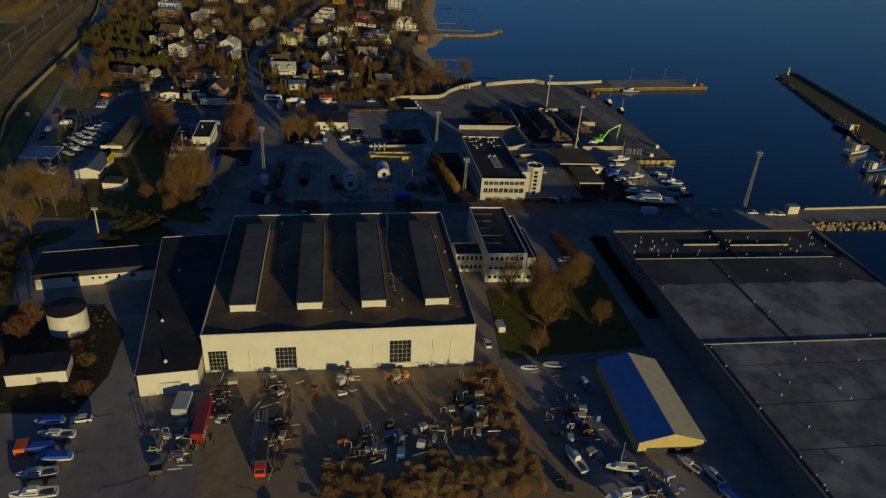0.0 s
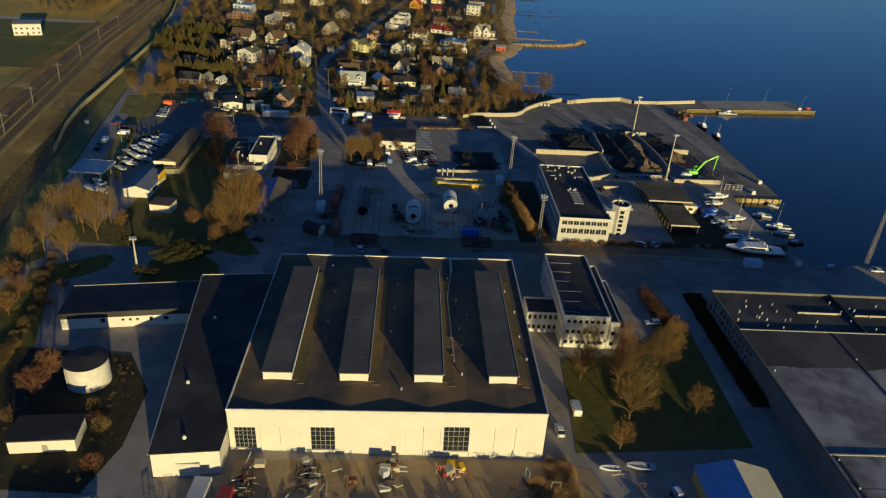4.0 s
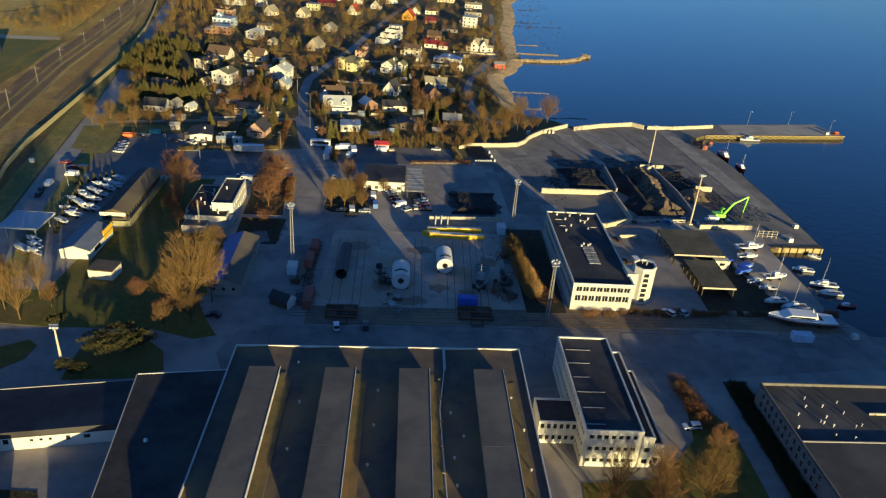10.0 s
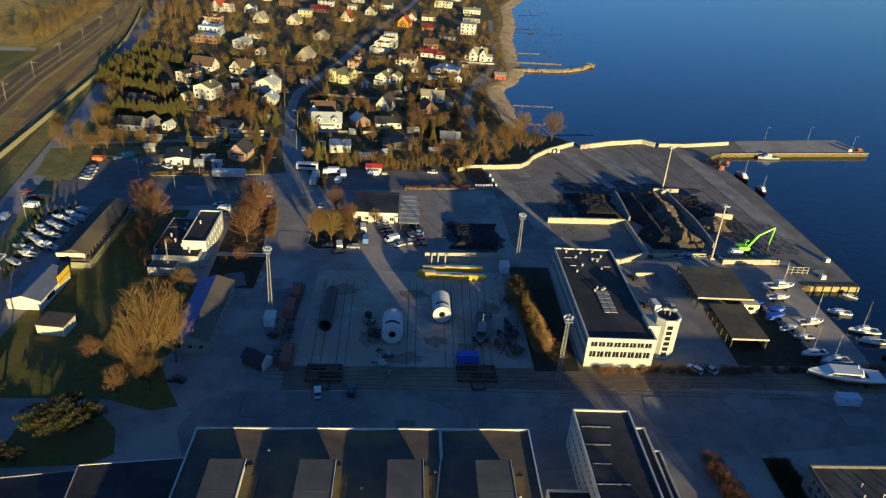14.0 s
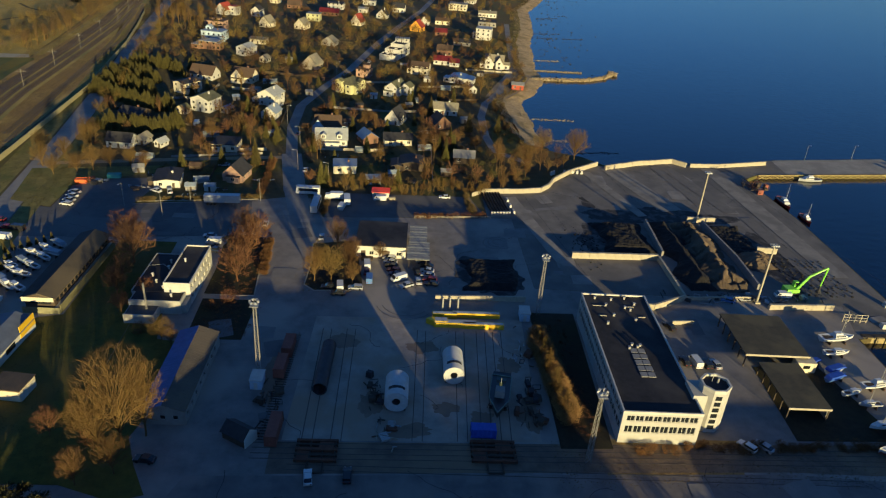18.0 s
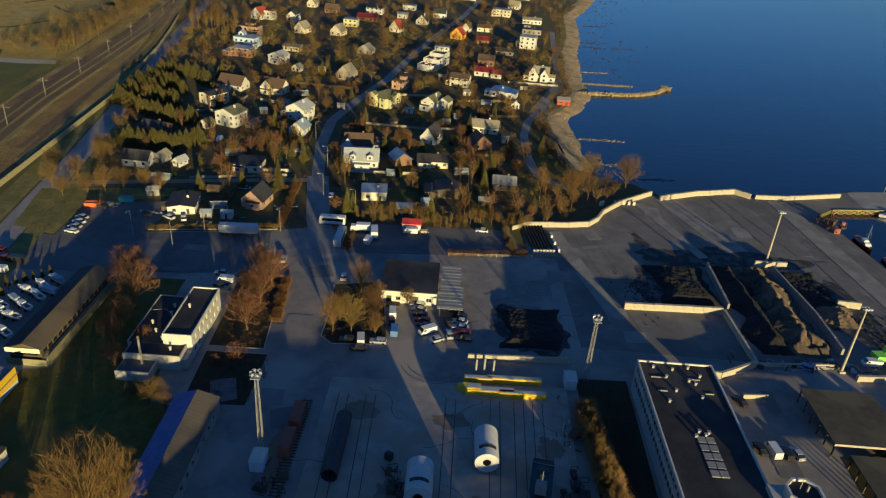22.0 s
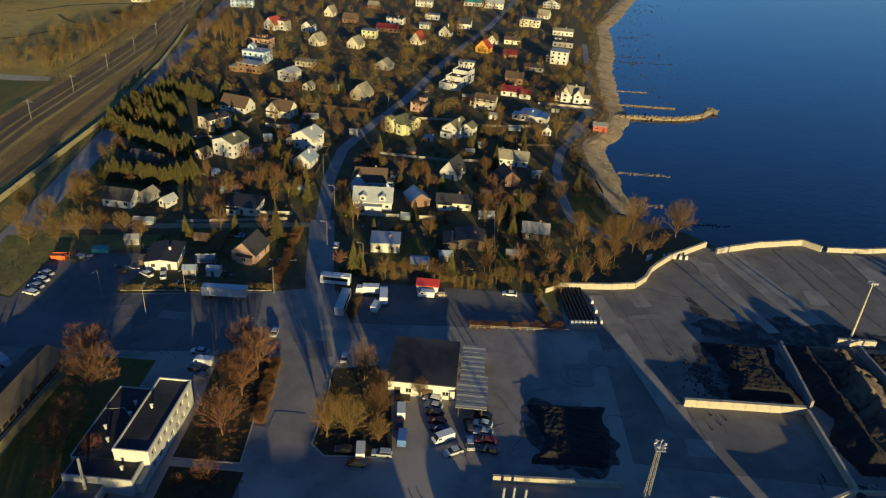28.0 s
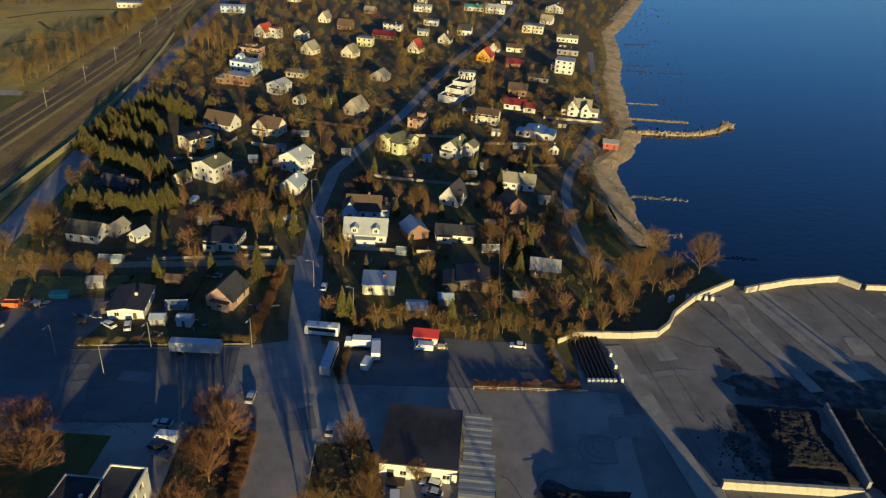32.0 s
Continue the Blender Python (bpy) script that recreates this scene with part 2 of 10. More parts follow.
P_WHITE, P_BLACK, P_GREY = paint("white_car_paint", (0.60, 0.60, 0.57)), paint("black_car_paint", (0.020, 0.020, 0.022)), paint("silver_car_paint", (0.36, 0.37, 0.38))
P_RED, P_BLUE, P_DBLUE = paint("red_car_paint", (0.22, 0.022, 0.018)), paint("blue_car_paint", (0.08, 0.17, 0.36)), paint("navy_car_paint", (0.020, 0.032, 0.075))
P_ORANGE, P_YELLOW, P_GREEN = paint("orange_paint", (0.62, 0.11, 0.02), 0.5), paint("yellow_paint", (0.70, 0.42, 0.02), 0.5), paint("lime_paint", (0.22, 0.62, 0.06), 0.45)
TARP_BLUE = mat("blue_tarpaulin", (0.03, 0.09, 0.42), 0.5, (0.02, 0.06, 0.30), 1.0, bump=0.6)
P_SIGNAL = paint("bright_red_paint", (0.62, 0.05, 0.03), 0.5)


def sea_material():
    m = bpy.data.materials.new("sea_water")
    m.use_nodes = True
    n, l = m.node_tree.nodes, m.node_tree.links
    b = n["Principled BSDF"]
    b.inputs["Roughness"].default_value, b.inputs["IOR"].default_value = 0.13, 1.45
    co = n.new("ShaderNodeTexCoord")
    noise_tex = n.new("ShaderNodeTexNoise")
    noise_tex.inputs["Scale"].default_value, noise_tex.inputs["Detail"].default_value = 0.012, 6
    l.new(co.outputs["Object"], noise_tex.inputs["Vector"])
    mix = n.new("ShaderNodeMix")
    mix.data_type = "RGBA"
    mix.inputs["A"].default_value, mix.inputs["B"].default_value = (0.0002, 0.0014, 0.006, 1), (0.0006, 0.0034, 0.012, 1)
    l.new(noise_tex.outputs["Fac"], mix.inputs["Factor"])
    l.new(mix.outputs["Result"], b.inputs["Base Color"])
    waves = n.new("ShaderNodeTexNoise")
    waves.inputs["Scale"].default_value, waves.inputs["Detail"].default_value = 0.35, 7
    l.new(co.outputs["Object"], waves.inputs["Vector"])
    bn = n.new("ShaderNodeBump")
    bn.inputs["Strength"].default_value, bn.inputs["Distance"].default_value = 0.35, 0.3
    l.new(waves.outputs["Fac"], bn.inputs["Height"])
    l.new(bn.outputs["Normal"], b.inputs["Normal"])
    return m


SEA = sea_material()


# ---- mesh helpers ----
class Shape:
    """Gathers faces; m is the pose in which what is added next stands."""

    def __init__(self):
        self.v, self.f, self.m = [], [], Matrix()

    def add(self, verts, faces):
        k = len(self.v)
        self.v += [tuple(self.m @ Vector(p)) for p in verts]
        self.f += [tuple(k + i for i in f) for f in faces]
        return self

    def box(self, x0, y0, z0, x1, y1, z1, taper=0.0):
        t = taper
        return self.add(
            [(x0, y0, z0), (x1, y0, z0), (x1, y1, z0), (x0, y1, z0), (x0 + t, y0 + t, z1), (x1 - t, y0 + t, z1), (x1 - t, y1 - t, z1), (x0 + t, y1 - t, z1)],
            [(3, 2, 1, 0), (4, 5, 6, 7), (0, 1, 5, 4), (1, 2, 6, 5), (2, 3, 7, 6), (3, 0, 4, 7)],
        )

    def prism(self, outline, z0, z1):
        n = len(outline)
        self.add([(x, y, z0) for x, y in outline] + [(x, y, z1) for x, y in outline], [(i, (i + 1) % n, n + (i + 1) % n, n + i) for i in range(n)])
        k = len(self.v) - 2 * n
        self.f += [tuple(k + n + i for i in range(n)), tuple(k + n - 1 - i for i in range(n))]
        return self

    def tube(self, a, b, r0, r1, sides=6, cap=True):
        a, b = Vector(a), Vector(b)
        d = (b - a).normalized()
        u = d.orthogonal().normalized()
        w = d.cross(u)
        ring = [(u * math.cos(2 * math.pi * i / sides) + w * math.sin(2 * math.pi * i / sides)) for i in range(sides)]
        self.add([a + p * r0 for p in ring] + [b + p * r1 for p in ring], [(i, (i + 1) % sides, sides + (i + 1) % sides, sides + i) for i in range(sides)])
        if cap:
            k = len(self.v) - 2 * sides
            self.f += [tuple(k + sides + i for i in range(sides)), tuple(k + sides - 1 - i for i in range(sides))]
        return self

    def extrude_x(self, section, x0, x1):
        """A closed section of (y, z) drawn from x0 to x1."""
        n = len(section)
        self.add([(x0, y, z) for y, z in section] + [(x1, y, z) for y, z in section], [(i, (i + 1) % n, n + (i + 1) % n, n + i) for i in range(n)])
        k = len(self.v) - 2 * n
        self.f += [tuple(k + n + i for i in range(n)), tuple(k + n - 1 - i for i in range(n))]
        return self

    def mesh(self, name, material, smooth=False):
        me = bpy.data.meshes.new(name)
        me.from_pydata(self.v, [], self.f)
        me.materials.append(material)
        bm = bmesh.new()
        bm.from_mesh(me)
        bmesh.ops.recalc_face_normals(bm, faces=bm.faces)
        bm.to_mesh(me)
        bm.free()
        if smooth:
            me.polygons.foreach_set("use_smooth", [True] * len(me.polygons))
        return me


def raw_mesh(name, verts, faces, material):
    me = bpy.data.meshes.new(name)
    me.from_pydata(verts, [], faces)
    me.materials.append(material)
    return me


def part(name, shape, material, parent=None, label="", at=None, smooth=False):
    me = shape.mesh(name, material, smooth) if isinstance(shape, Shape) else shape
    ob = new(name, me)
    ob.parent = parent
    if at is not None:
        ob.matrix_basis = at
    if label:
        tagged(ob, label)
    return ob


def thing(name, label, category, at=None, group="", kind=""):
    ob = new(name)
    if at is not None:
        ob.matrix_basis = at
    return tagged(ob, label, category, group, kind)


def fill(outline, z, name, material, label, depth=0.0):
    """A flat piece of ground with a closed outline."""
    bm = bmesh.new()
    ring = [bm.verts.new((x, y, z)) for x, y in outline]
    edges = [bm.edges.new((ring[i], ring[(i + 1) % len(ring)])) for i in range(len(ring))]
    bmesh.ops.triangle_fill(bm, use_beauty=True, edges=edges)
    if depth:
        low = [bm.verts.new((x, y, z - depth)) for x, y in outline]
        for i in range(len(ring)):
            j = (i + 1) % len(ring)
            bm.faces.new((ring[i], ring[j], low[j], low[i]))
    for f in bm.faces:
        if abs(f.normal.z) > 0.5 and f.normal.z < 0:
            f.normal_flip()
    me = bpy.data.meshes.new(name)
    bm.to_mesh(me)
    bm.free()
    me.materials.append(material)
    ob = new(name, me)
    return tagged(ob, label, name.split("_")[0], kind="structure")


def ribbon(points, width, offset=0.0):
    """The outline of a band along a line of points."""
    left, right = [], []
    for i, p in enumerate(points):
        a, b = Vector(points[max(i - 1, 0)]), Vector(points[min(i + 1, len(points) - 1)])
        n = Vector((-(b - a).y, (b - a).x)).normalized()
        left.append(tuple(Vector(p) + n * (offset + width / 2)))
        right.append(tuple(Vector(p) + n * (offset - width / 2)))
    return left + right[::-1]

# ---- sea and land ----
SHORE = [(89.3, 453.9), (89.0, 462.3), (87.2, 469.9), (85.8, 484.6), (88.0, 494.8), (86.8, 503.7), (86.4, 518.0), (88.4, 532.5), (98.0, 546.6), (104.9, 566.2), (109.9, 583.5), (110.2, 600), (110.1, 618), (115.5, 652), (119, 687), (129.8, 737.5), (137, 786), (142.2, 836), (161.7, 888), (209, 1036), (600, 3000)]
QUAY_SOUTH = [(193, -3000), (193, 174), (197, 226), (275, 226), (304, 226), (332, 338), (363, 485), (343, 475), (317, 386), (296, 301), (281, 240), (156, 239), (150, 252), (151.3, 262), (152, 294), (158, 295)]
QUAY_NORTH = [(173.6, 297.3), (174.6, 308), (176, 380), (173, 421), (181, 427), (223, 431.5), (265, 436), (261, 447), (259, 456), (200, 448), (194, 446), (168, 437), (146, 439.5), (126, 435), (112, 430.5), (103, 441), (92, 446)]
def shore_line(points):
    """The rough line of the shore: points every few metres with small bays."""
    out = []
    for (ax, ay), (bx, by) in zip(points[:-2], points[1:-1]):
        n = max(1, round((by - ay) / 3.5))
        for k in range(n):
            x, y = ax + (bx - ax) * k / n, ay + (by - ay) * k / n
            out.append((x + 1.2 * noise.noise((y * 0.06, 0, 3.1)) + 0.9 * noise.noise((y * 0.21, 0, 7.7)), y))
    return out + points[-2:]


SHORE = shore_line(SHORE)
land = QUAY_SOUTH + QUAY_NORTH + [(x - 9.5, y) for x, y in SHORE] + [(-3000, 3000), (-3000, -3000)]
fill(land, 0.0, "ground", SOIL, "brown winter soil and thin grass between houses", 4.0)
sea = Shape().add([(-3200, -3200, -1.7), (3600, -3200, -1.7), (3600, 3600, -1.7), (-3200, 3600, -1.7)], [(0, 1, 2, 3)])
tagged(part("water", sea, SEA), "calm deep blue sea water", "water", kind="structure")


def beach_height(d):
    """Height of the shore at a distance d seaward of the shore line."""
    return 0.07 if d < -9 else 0.07 - 0.16 * (d + 9) if d < 0 else -1.37 - 0.22 * d


beach = Shape()
columns = (-13.5, -12.0, -10.6, -9.2, -7.5, -6.0, -4.5, -3.0, -1.8, -0.6, 0.6, 2.0, 4.0, 7.0)
for x, y in SHORE:
    for c in columns:
        edge = 3.0 * noise.noise((x * 0.1, y * 0.12, c * 0.05)) if c < -9.3 else 0.0
        rough = 0.25 * noise.noise((x + c, y * 0.6, 1.7)) * (c > -9) + 0.12 * noise.noise(((x + c) * 2.1, y * 1.7, 4.4)) * (c > -9)
        beach.v.append((x + c + edge, y, max(beach_height(c) + rough, 0.06 if c < -9.3 else -9)))
w = len(columns)
beach.f = [(j * w + i, j * w + i + 1, (j + 1) * w + i + 1, (j + 1) * w + i) for j in range(len(SHORE) - 1) for i in range(w - 1)]
tagged(part("beach", beach, SAND, smooth=True), "narrow sandy beach with stones", "beach", kind="structure")

# ---- paved yards, roads, lawns ----
YARD = [(-135, -60), (192.6, -60), (192.6, 174), (196.6, 226.4), (280, 226.4), (281, 239.6), (156, 238.8), (149.8, 252), (151, 262), (151.6, 294), (157, 312), (60, 318), (60, 372), (51, 372), (-9, 368), (-15, 384), (-25, 384), (-34, 381), (-78, 374), (-105, 366), (-117, 352), (-102, 262), (-100, 230), (-120, 120)]
fill(YARD, 0.03, "yard_pavement", ASPHALT, "patched grey asphalt of the industrial yard")
QUAY = [(60.1, 318.1), (157, 312.1), (173.2, 297.6), (174.2, 308), (175.6, 380), (172.5, 421.4), (181, 427.4), (223, 431.9), (264.6, 436.4), (260.6, 447), (258.7, 455.6), (200, 447.6), (194, 445.6), (168, 436.6), (146, 439.1), (126, 434.6), (112, 430.1), (107, 430.5), (82.6, 409.3), (79.4, 403), (75, 398.2), (68, 396.4), (51, 395), (51, 372.1), (60, 372.1)]
fill(QUAY, 0.035, "quay_pavement", CONCRETE, "stained concrete slabs of the quay")
VERGE = mat("verge_grass", (0.26, 0.205, 0.055), 0.95, (0.14, 0.115, 0.032), 0.3, third=(0.12, 0.125, 0.03), big=0.06, bump=0.5, bump_scale=3)
LOT = mat("dark_lot_asphalt", (0.120, 0.112, 0.104), 0.9, (0.085, 0.080, 0.076), 0.25, third=(0.145, 0.133, 0.120), big=0.05, bump=0.3, bump_scale=4)
fill([(-116, 343), (-60, 347), (-36, 350), (-34, 366), (-36, 380), (-77, 373.6), (-104, 365), (-116, 351)], 0.042, "resurfaced_pavement", LOT, "dark resurfaced asphalt behind the works")
WEST = [(-99, 232), (-105, 262), (-116, 350), (-126, 440), (-140, 540), (-153, 615), (-163, 690), (-185, 850), (-230, 1200)]
fill(ribbon(WEST, 9), 0.045, "road_west", ROAD, "grey two-lane road beside the railway")
STREET = [(-16, 366), (-22, 392), (-28, 430), (-32, 465), (-32, 500), (-22.5, 540), (-11, 580), (3.5, 654), (18, 716), (40, 800), (70, 950)]
fill(ribbon(STREET[:3], 8.5), 0.05, "road_street", ROAD, "asphalt street end before the houses")
fill(ribbon(STREET[2:], 5.0), 0.051, "road_street", ROAD, "narrow asphalt street between the houses")
LANE = [(-124, 408), (-84, 416), (-40, 424), (-26, 426)]
fill(ribbon(LANE, 3.6), 0.047, "road_lane", DIRT, "narrow side lane")
SHOREPATH = [(76, 430), (69.3, 436.4), (62.5, 443.9), (60.6, 464.6), (61.8, 495.3), (66.5, 519), (77.6, 543.5), (87.2, 580), (96.1, 607.2), (98.1, 636), (104, 690), (112, 760)]
fill(ribbon(SHOREPATH, 4), 0.056, "road_path", ROAD, "narrow path along the shore")
fill(ribbon([(66, 584.6), (78, 588.5), (90, 592), (96, 598)], 4.5), 0.058, "road_shore", ROAD, "short paved spur to the shore")
fill([(68.3, 533.8), (76, 556), (88.8, 590.1), (99.8, 592.6), (103, 583.9), (92.4, 550.6), (81.1, 531.2)], 0.054, "sandy_ground", DIRT, "trodden sandy ground behind the beach")
fill([(-119, 374), (-103.6, 369), (-103.6, 389), (-91, 397), (-76, 404), (-76, 411), (-124, 403)], 0.05, "verge_grass", VERGE, "rough grass between the road and the lot")
fill([(-124, 371), (-103, 368.6), (-103, 388), (-91, 396), (-78, 398), (-74, 388), (-77, 373), (-100, 360), (-117.4, 351), (-121, 360)], 0.04, "parking_pavement", LOT, "shaded asphalt parking lot")
RAILBED = [(-128, 240), (-137, 340), (-144, 440), (-150, 540), (-163, 610), (-175, 690), (-205, 850), (-270, 1200), (-320, 1200), (-240, 850), (-210, 690), (-196, 560), (-186, 440), (-176, 300), (-172, 240), (-160, 100), (-120, 100)]
fill([(-8.6, 368.2), (50.5, 372.2), (46, 390.5), (-8, 390)], 0.04, "lot_pavement", LOT, "dark asphalt parking lot behind a hedge")
fill(ribbon(WEST[:7], 8, 9.5), 0.03, "verge_grass", VERGE, "yellow-green grass verge beside the wall")
fill(ribbon(WEST[1:7], 6, -8), 0.046, "verge_grass", VERGE, "yellow-green grass verge beside the road")
fill(RAILBED, 0.02, "railbed_ground", BALLAST, "brown ballast and bare earth of the railway")
TRACKBED = mat("dark_track_ballast", (0.155, 0.098, 0.046), 0.95, (0.095, 0.062, 0.032), 0.4, third=(0.19, 0.118, 0.048), big=0.05, bump=0.7, bump_scale=4)
fill([(-149.5, 240), (-165, 240), (-163.5, 300), (-186.5, 503), (-191, 597), (-197.5, 680), (-207.5, 751), (-217, 820), (-203, 820), (-190.5, 751), (-178, 680), (-171.5, 597), (-167, 503), (-144, 300), (-137, 240)], 0.028, "trackbed_ground", TRACKBED, "dark oily ballast under the main tracks")
for line, w in (([(-150.5, 300), (-173.5, 503), (-178.5, 597), (-184.5, 680), (-195, 751)], 1.3), ([(-144.5, 300), (-167.5, 503), (-172.5, 597), (-178.5, 680), (-189, 751)], 2.2), ([(-155.5, 300), (-178.5, 503), (-183.5, 597), (-189.5, 680), (-200, 751)], 1.1), ([(-157, 560), (-166.5, 603), (-172, 640), (-182, 696), (-193, 757)], 2.4), ([(-163, 590), (-169, 633), (-177, 668)], 3.4), ([(-196, 576), (-197.5, 600), (-199, 640), (-204, 690), (-210, 750), (-222, 830)], 6.0), ([(-190, 760), (-207, 830), (-216, 900)], 7.0)):
    fill(ribbon(line, w), 0.034, "sandy_strip", FIELD, "pale dry grass strip beside the tracks")
fill([(-300, 566), (-214, 566), (-197.5, 569.5), (-201, 576.5), (-219, 575), (-300, 575)], 0.07, "gravel_path", WALLCON, "pale gravel path along the green field")
for line, w in (([(-276, 732), (-262, 716), (-252, 709), (-238, 706)], 2.4), ([(-285, 640), (-265, 655), (-255, 676), (-243, 690), (-232, 684)], 3.0), ([(-246, 750), (-244, 763), (-231, 746)], 2.4), ([(-300, 735), (-285, 765), (-262, 785), (-215, 800)], 3.0)):
    fill(ribbon(line, w), 0.04, "ditch", SHADED_LITTER, "dark overgrown drainage ditch in the field")
fill([(-176.5, 240), (-176.5, 300), (-187, 440), (-197, 560), (-211, 690), (-241, 850), (-321, 1200), (-700, 1200), (-700, 240)], 0.025, "field_ground", FIELD, "dry yellow-brown field beyond the railway")
fill([(-300, 440), (-187, 445), (-188, 500), (-191.5, 530), (-193.5, 569), (-214, 565.5), (-300, 565.5)], 0.06, "playing_field", mat("mown_grass", (0.105, 0.110, 0.022), 0.95, (0.075, 0.080, 0.017), 0.3, third=(0.12, 0.11, 0.022), big=0.05, bump=0.4, bump_scale=4), "mown green playing field")
LAWNS = [
    [(-122, 150), (-92, 168), (-87, 200), (-112, 200), (-101, 222), (-96, 230), (-104, 246), (-118, 200)],
    [(50, 148), (92, 150), (95, 200), (88, 214), (84, 196), (72, 184), (54, 183)],
    [(-84, 252), (-54, 262), (-54, 343), (-72, 343), (-72.5, 298), (-80, 296)],
    [(64.6, 478), (72, 480), (76.4, 467), (79.2, 453), (75.3, 442.8), (65, 442), (63.4, 455)],
]
fill([(-120.9, 213.6), (-100.9, 209.6), (-89.9, 220.3), (-80.5, 186.0), (-75.3, 166.3), (-67.7, 142.4), (-72.9, 142.5), (-92.9, 139.5)], 0.09, "lawn_grass", LAWN, "rough olive-green winter lawn beside the tank", 0.1)
for outline in LAWNS:
    fill(outline, 0.12, "lawn_grass", LAWN, "rough olive-green winter lawn", 0.12)
# planted beds: tree shade is put into the litter's near-black colour
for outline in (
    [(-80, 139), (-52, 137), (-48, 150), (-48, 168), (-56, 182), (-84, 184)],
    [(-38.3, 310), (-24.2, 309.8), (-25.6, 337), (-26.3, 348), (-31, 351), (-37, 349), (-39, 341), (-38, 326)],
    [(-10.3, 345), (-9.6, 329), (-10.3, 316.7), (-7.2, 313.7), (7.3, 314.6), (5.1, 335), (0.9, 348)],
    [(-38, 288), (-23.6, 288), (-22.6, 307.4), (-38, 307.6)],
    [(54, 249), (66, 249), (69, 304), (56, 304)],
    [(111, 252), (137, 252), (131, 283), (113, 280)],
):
    fill(outline, 0.12, "planted_ground", SHADED_LITTER, "planted bed with leaf litter darkened for shade", 0.12)
fill([(157, 312), (151.7, 294.2), (158, 295.3), (173.2, 297.3)], 0.034, "quay_pavement", CONCRETE, "stained concrete at the jetty")
for outline in (
    [(-101, 242), (-91, 240), (-76, 238.3), (-57, 238.2), (-49.8, 238.0), (-38, 233.8), (-32.5, 235.5), (-36.8, 243.2), (-40.5, 251.5), (-39.4, 256), (-39.6, 286.6), (-45, 287.6), (-47, 300), (-53.9, 300), (-53.8, 261.9), (-70, 258), (-78, 257), (-101, 256)],
    [(-97, 222), (-89.3, 226.5), (-85.9, 228.1), (-78.5, 232.6), (-75.6, 230.1), (-76.2, 224.4), (-80.9, 219.5), (-84.9, 216.9), (-94, 210)],
    [(-64.6, 216.4), (-65, 223), (-64.6, 231), (-59.5, 235), (-51, 234.8), (-44, 228), (-42, 220.4), (-46, 217.4)],
):
    fill(outline, 0.105, "grove_ground", LAWN, "leaf-strewn rough grass under trees", 0.12)
CORRIDOR = mat("dark_patched_asphalt", (0.205, 0.172, 0.148), 0.92, (0.135, 0.115, 0.102), 0.2, third=(0.245, 0.200, 0.165), big=0.05, bump=0.3, bump_scale=4)
fill([(-26, 214.5), (52, 214.5), (104, 219), (150, 224), (150, 237), (104, 241.6), (52, 241.2), (-26, 240.6), (-31, 228)], 0.046, "corridor_pavement", CORRIDOR, "dark patched asphalt between the hall and the rails")
RAILDIRT = mat("rail_dirt", (0.190, 0.132, 0.088), 0.95, (0.110, 0.080, 0.058), 0.3, third=(0.225, 0.150, 0.090), big=0.08, bump=0.6, bump_scale=3)
fill([(-10, 241.2), (52, 241.8), (104, 242.2), (149, 240), (149, 250.8), (104, 250.6), (60, 250.4), (-10, 250.6)], 0.05, "rail_ground", RAILDIRT, "dark oily dirt along the quay rails")
fill([(-22, 40), (60, 40), (60, 100), (52, 143), (43, 146), (-24, 146)], 0.055, "dirt_ground", DIRT, "brown compacted dirt of the scrap yard")


# ---- walls with real openings, and windows that fit them ----
def facade(shape, at, length, height, openings, reveal=0.25):
    """A wall in its own x and z with rectangular openings (x0, z0, x1, z1), its outside towards -y."""
    keep, shape.m = shape.m, shape.m @ at
    xs = sorted({0, length, *[o[0] for o in openings], *[o[2] for o in openings]})
    zs = sorted({0, height, *[o[1] for o in openings], *[o[3] for o in openings]})
    seen, verts, faces = {}, [], []

    def corner(x, y, z):
        if (x, y, z) not in seen:
            seen[x, y, z] = len(verts)
            verts.append((x, y, z))
        return seen[x, y, z]

    for x0, x1 in zip(xs, xs[1:]):
        for z0, z1 in zip(zs, zs[1:]):
            hole = any(o[0] <= x0 and x1 <= o[2] and o[1] <= z0 and z1 <= o[3] for o in openings)
            if not hole:
                faces.append((corner(x0, 0, z0), corner(x1, 0, z0), corner(x1, 0, z1), corner(x0, 0, z1)))
    for x0, z0, x1, z1 in openings:
        rim = [(x0, z0), (x1, z0), (x1, z1), (x0, z1)]
        for (ax, az), (bx, bz) in zip(rim, rim[1:] + rim[:1]):
            faces.append((corner(ax, 0, az), corner(bx, 0, bz), corner(bx, reveal, bz), corner(ax, reveal, az)))
    shape.add(verts, faces)
    shape.m = keep
    return shape


window_meshes = {}


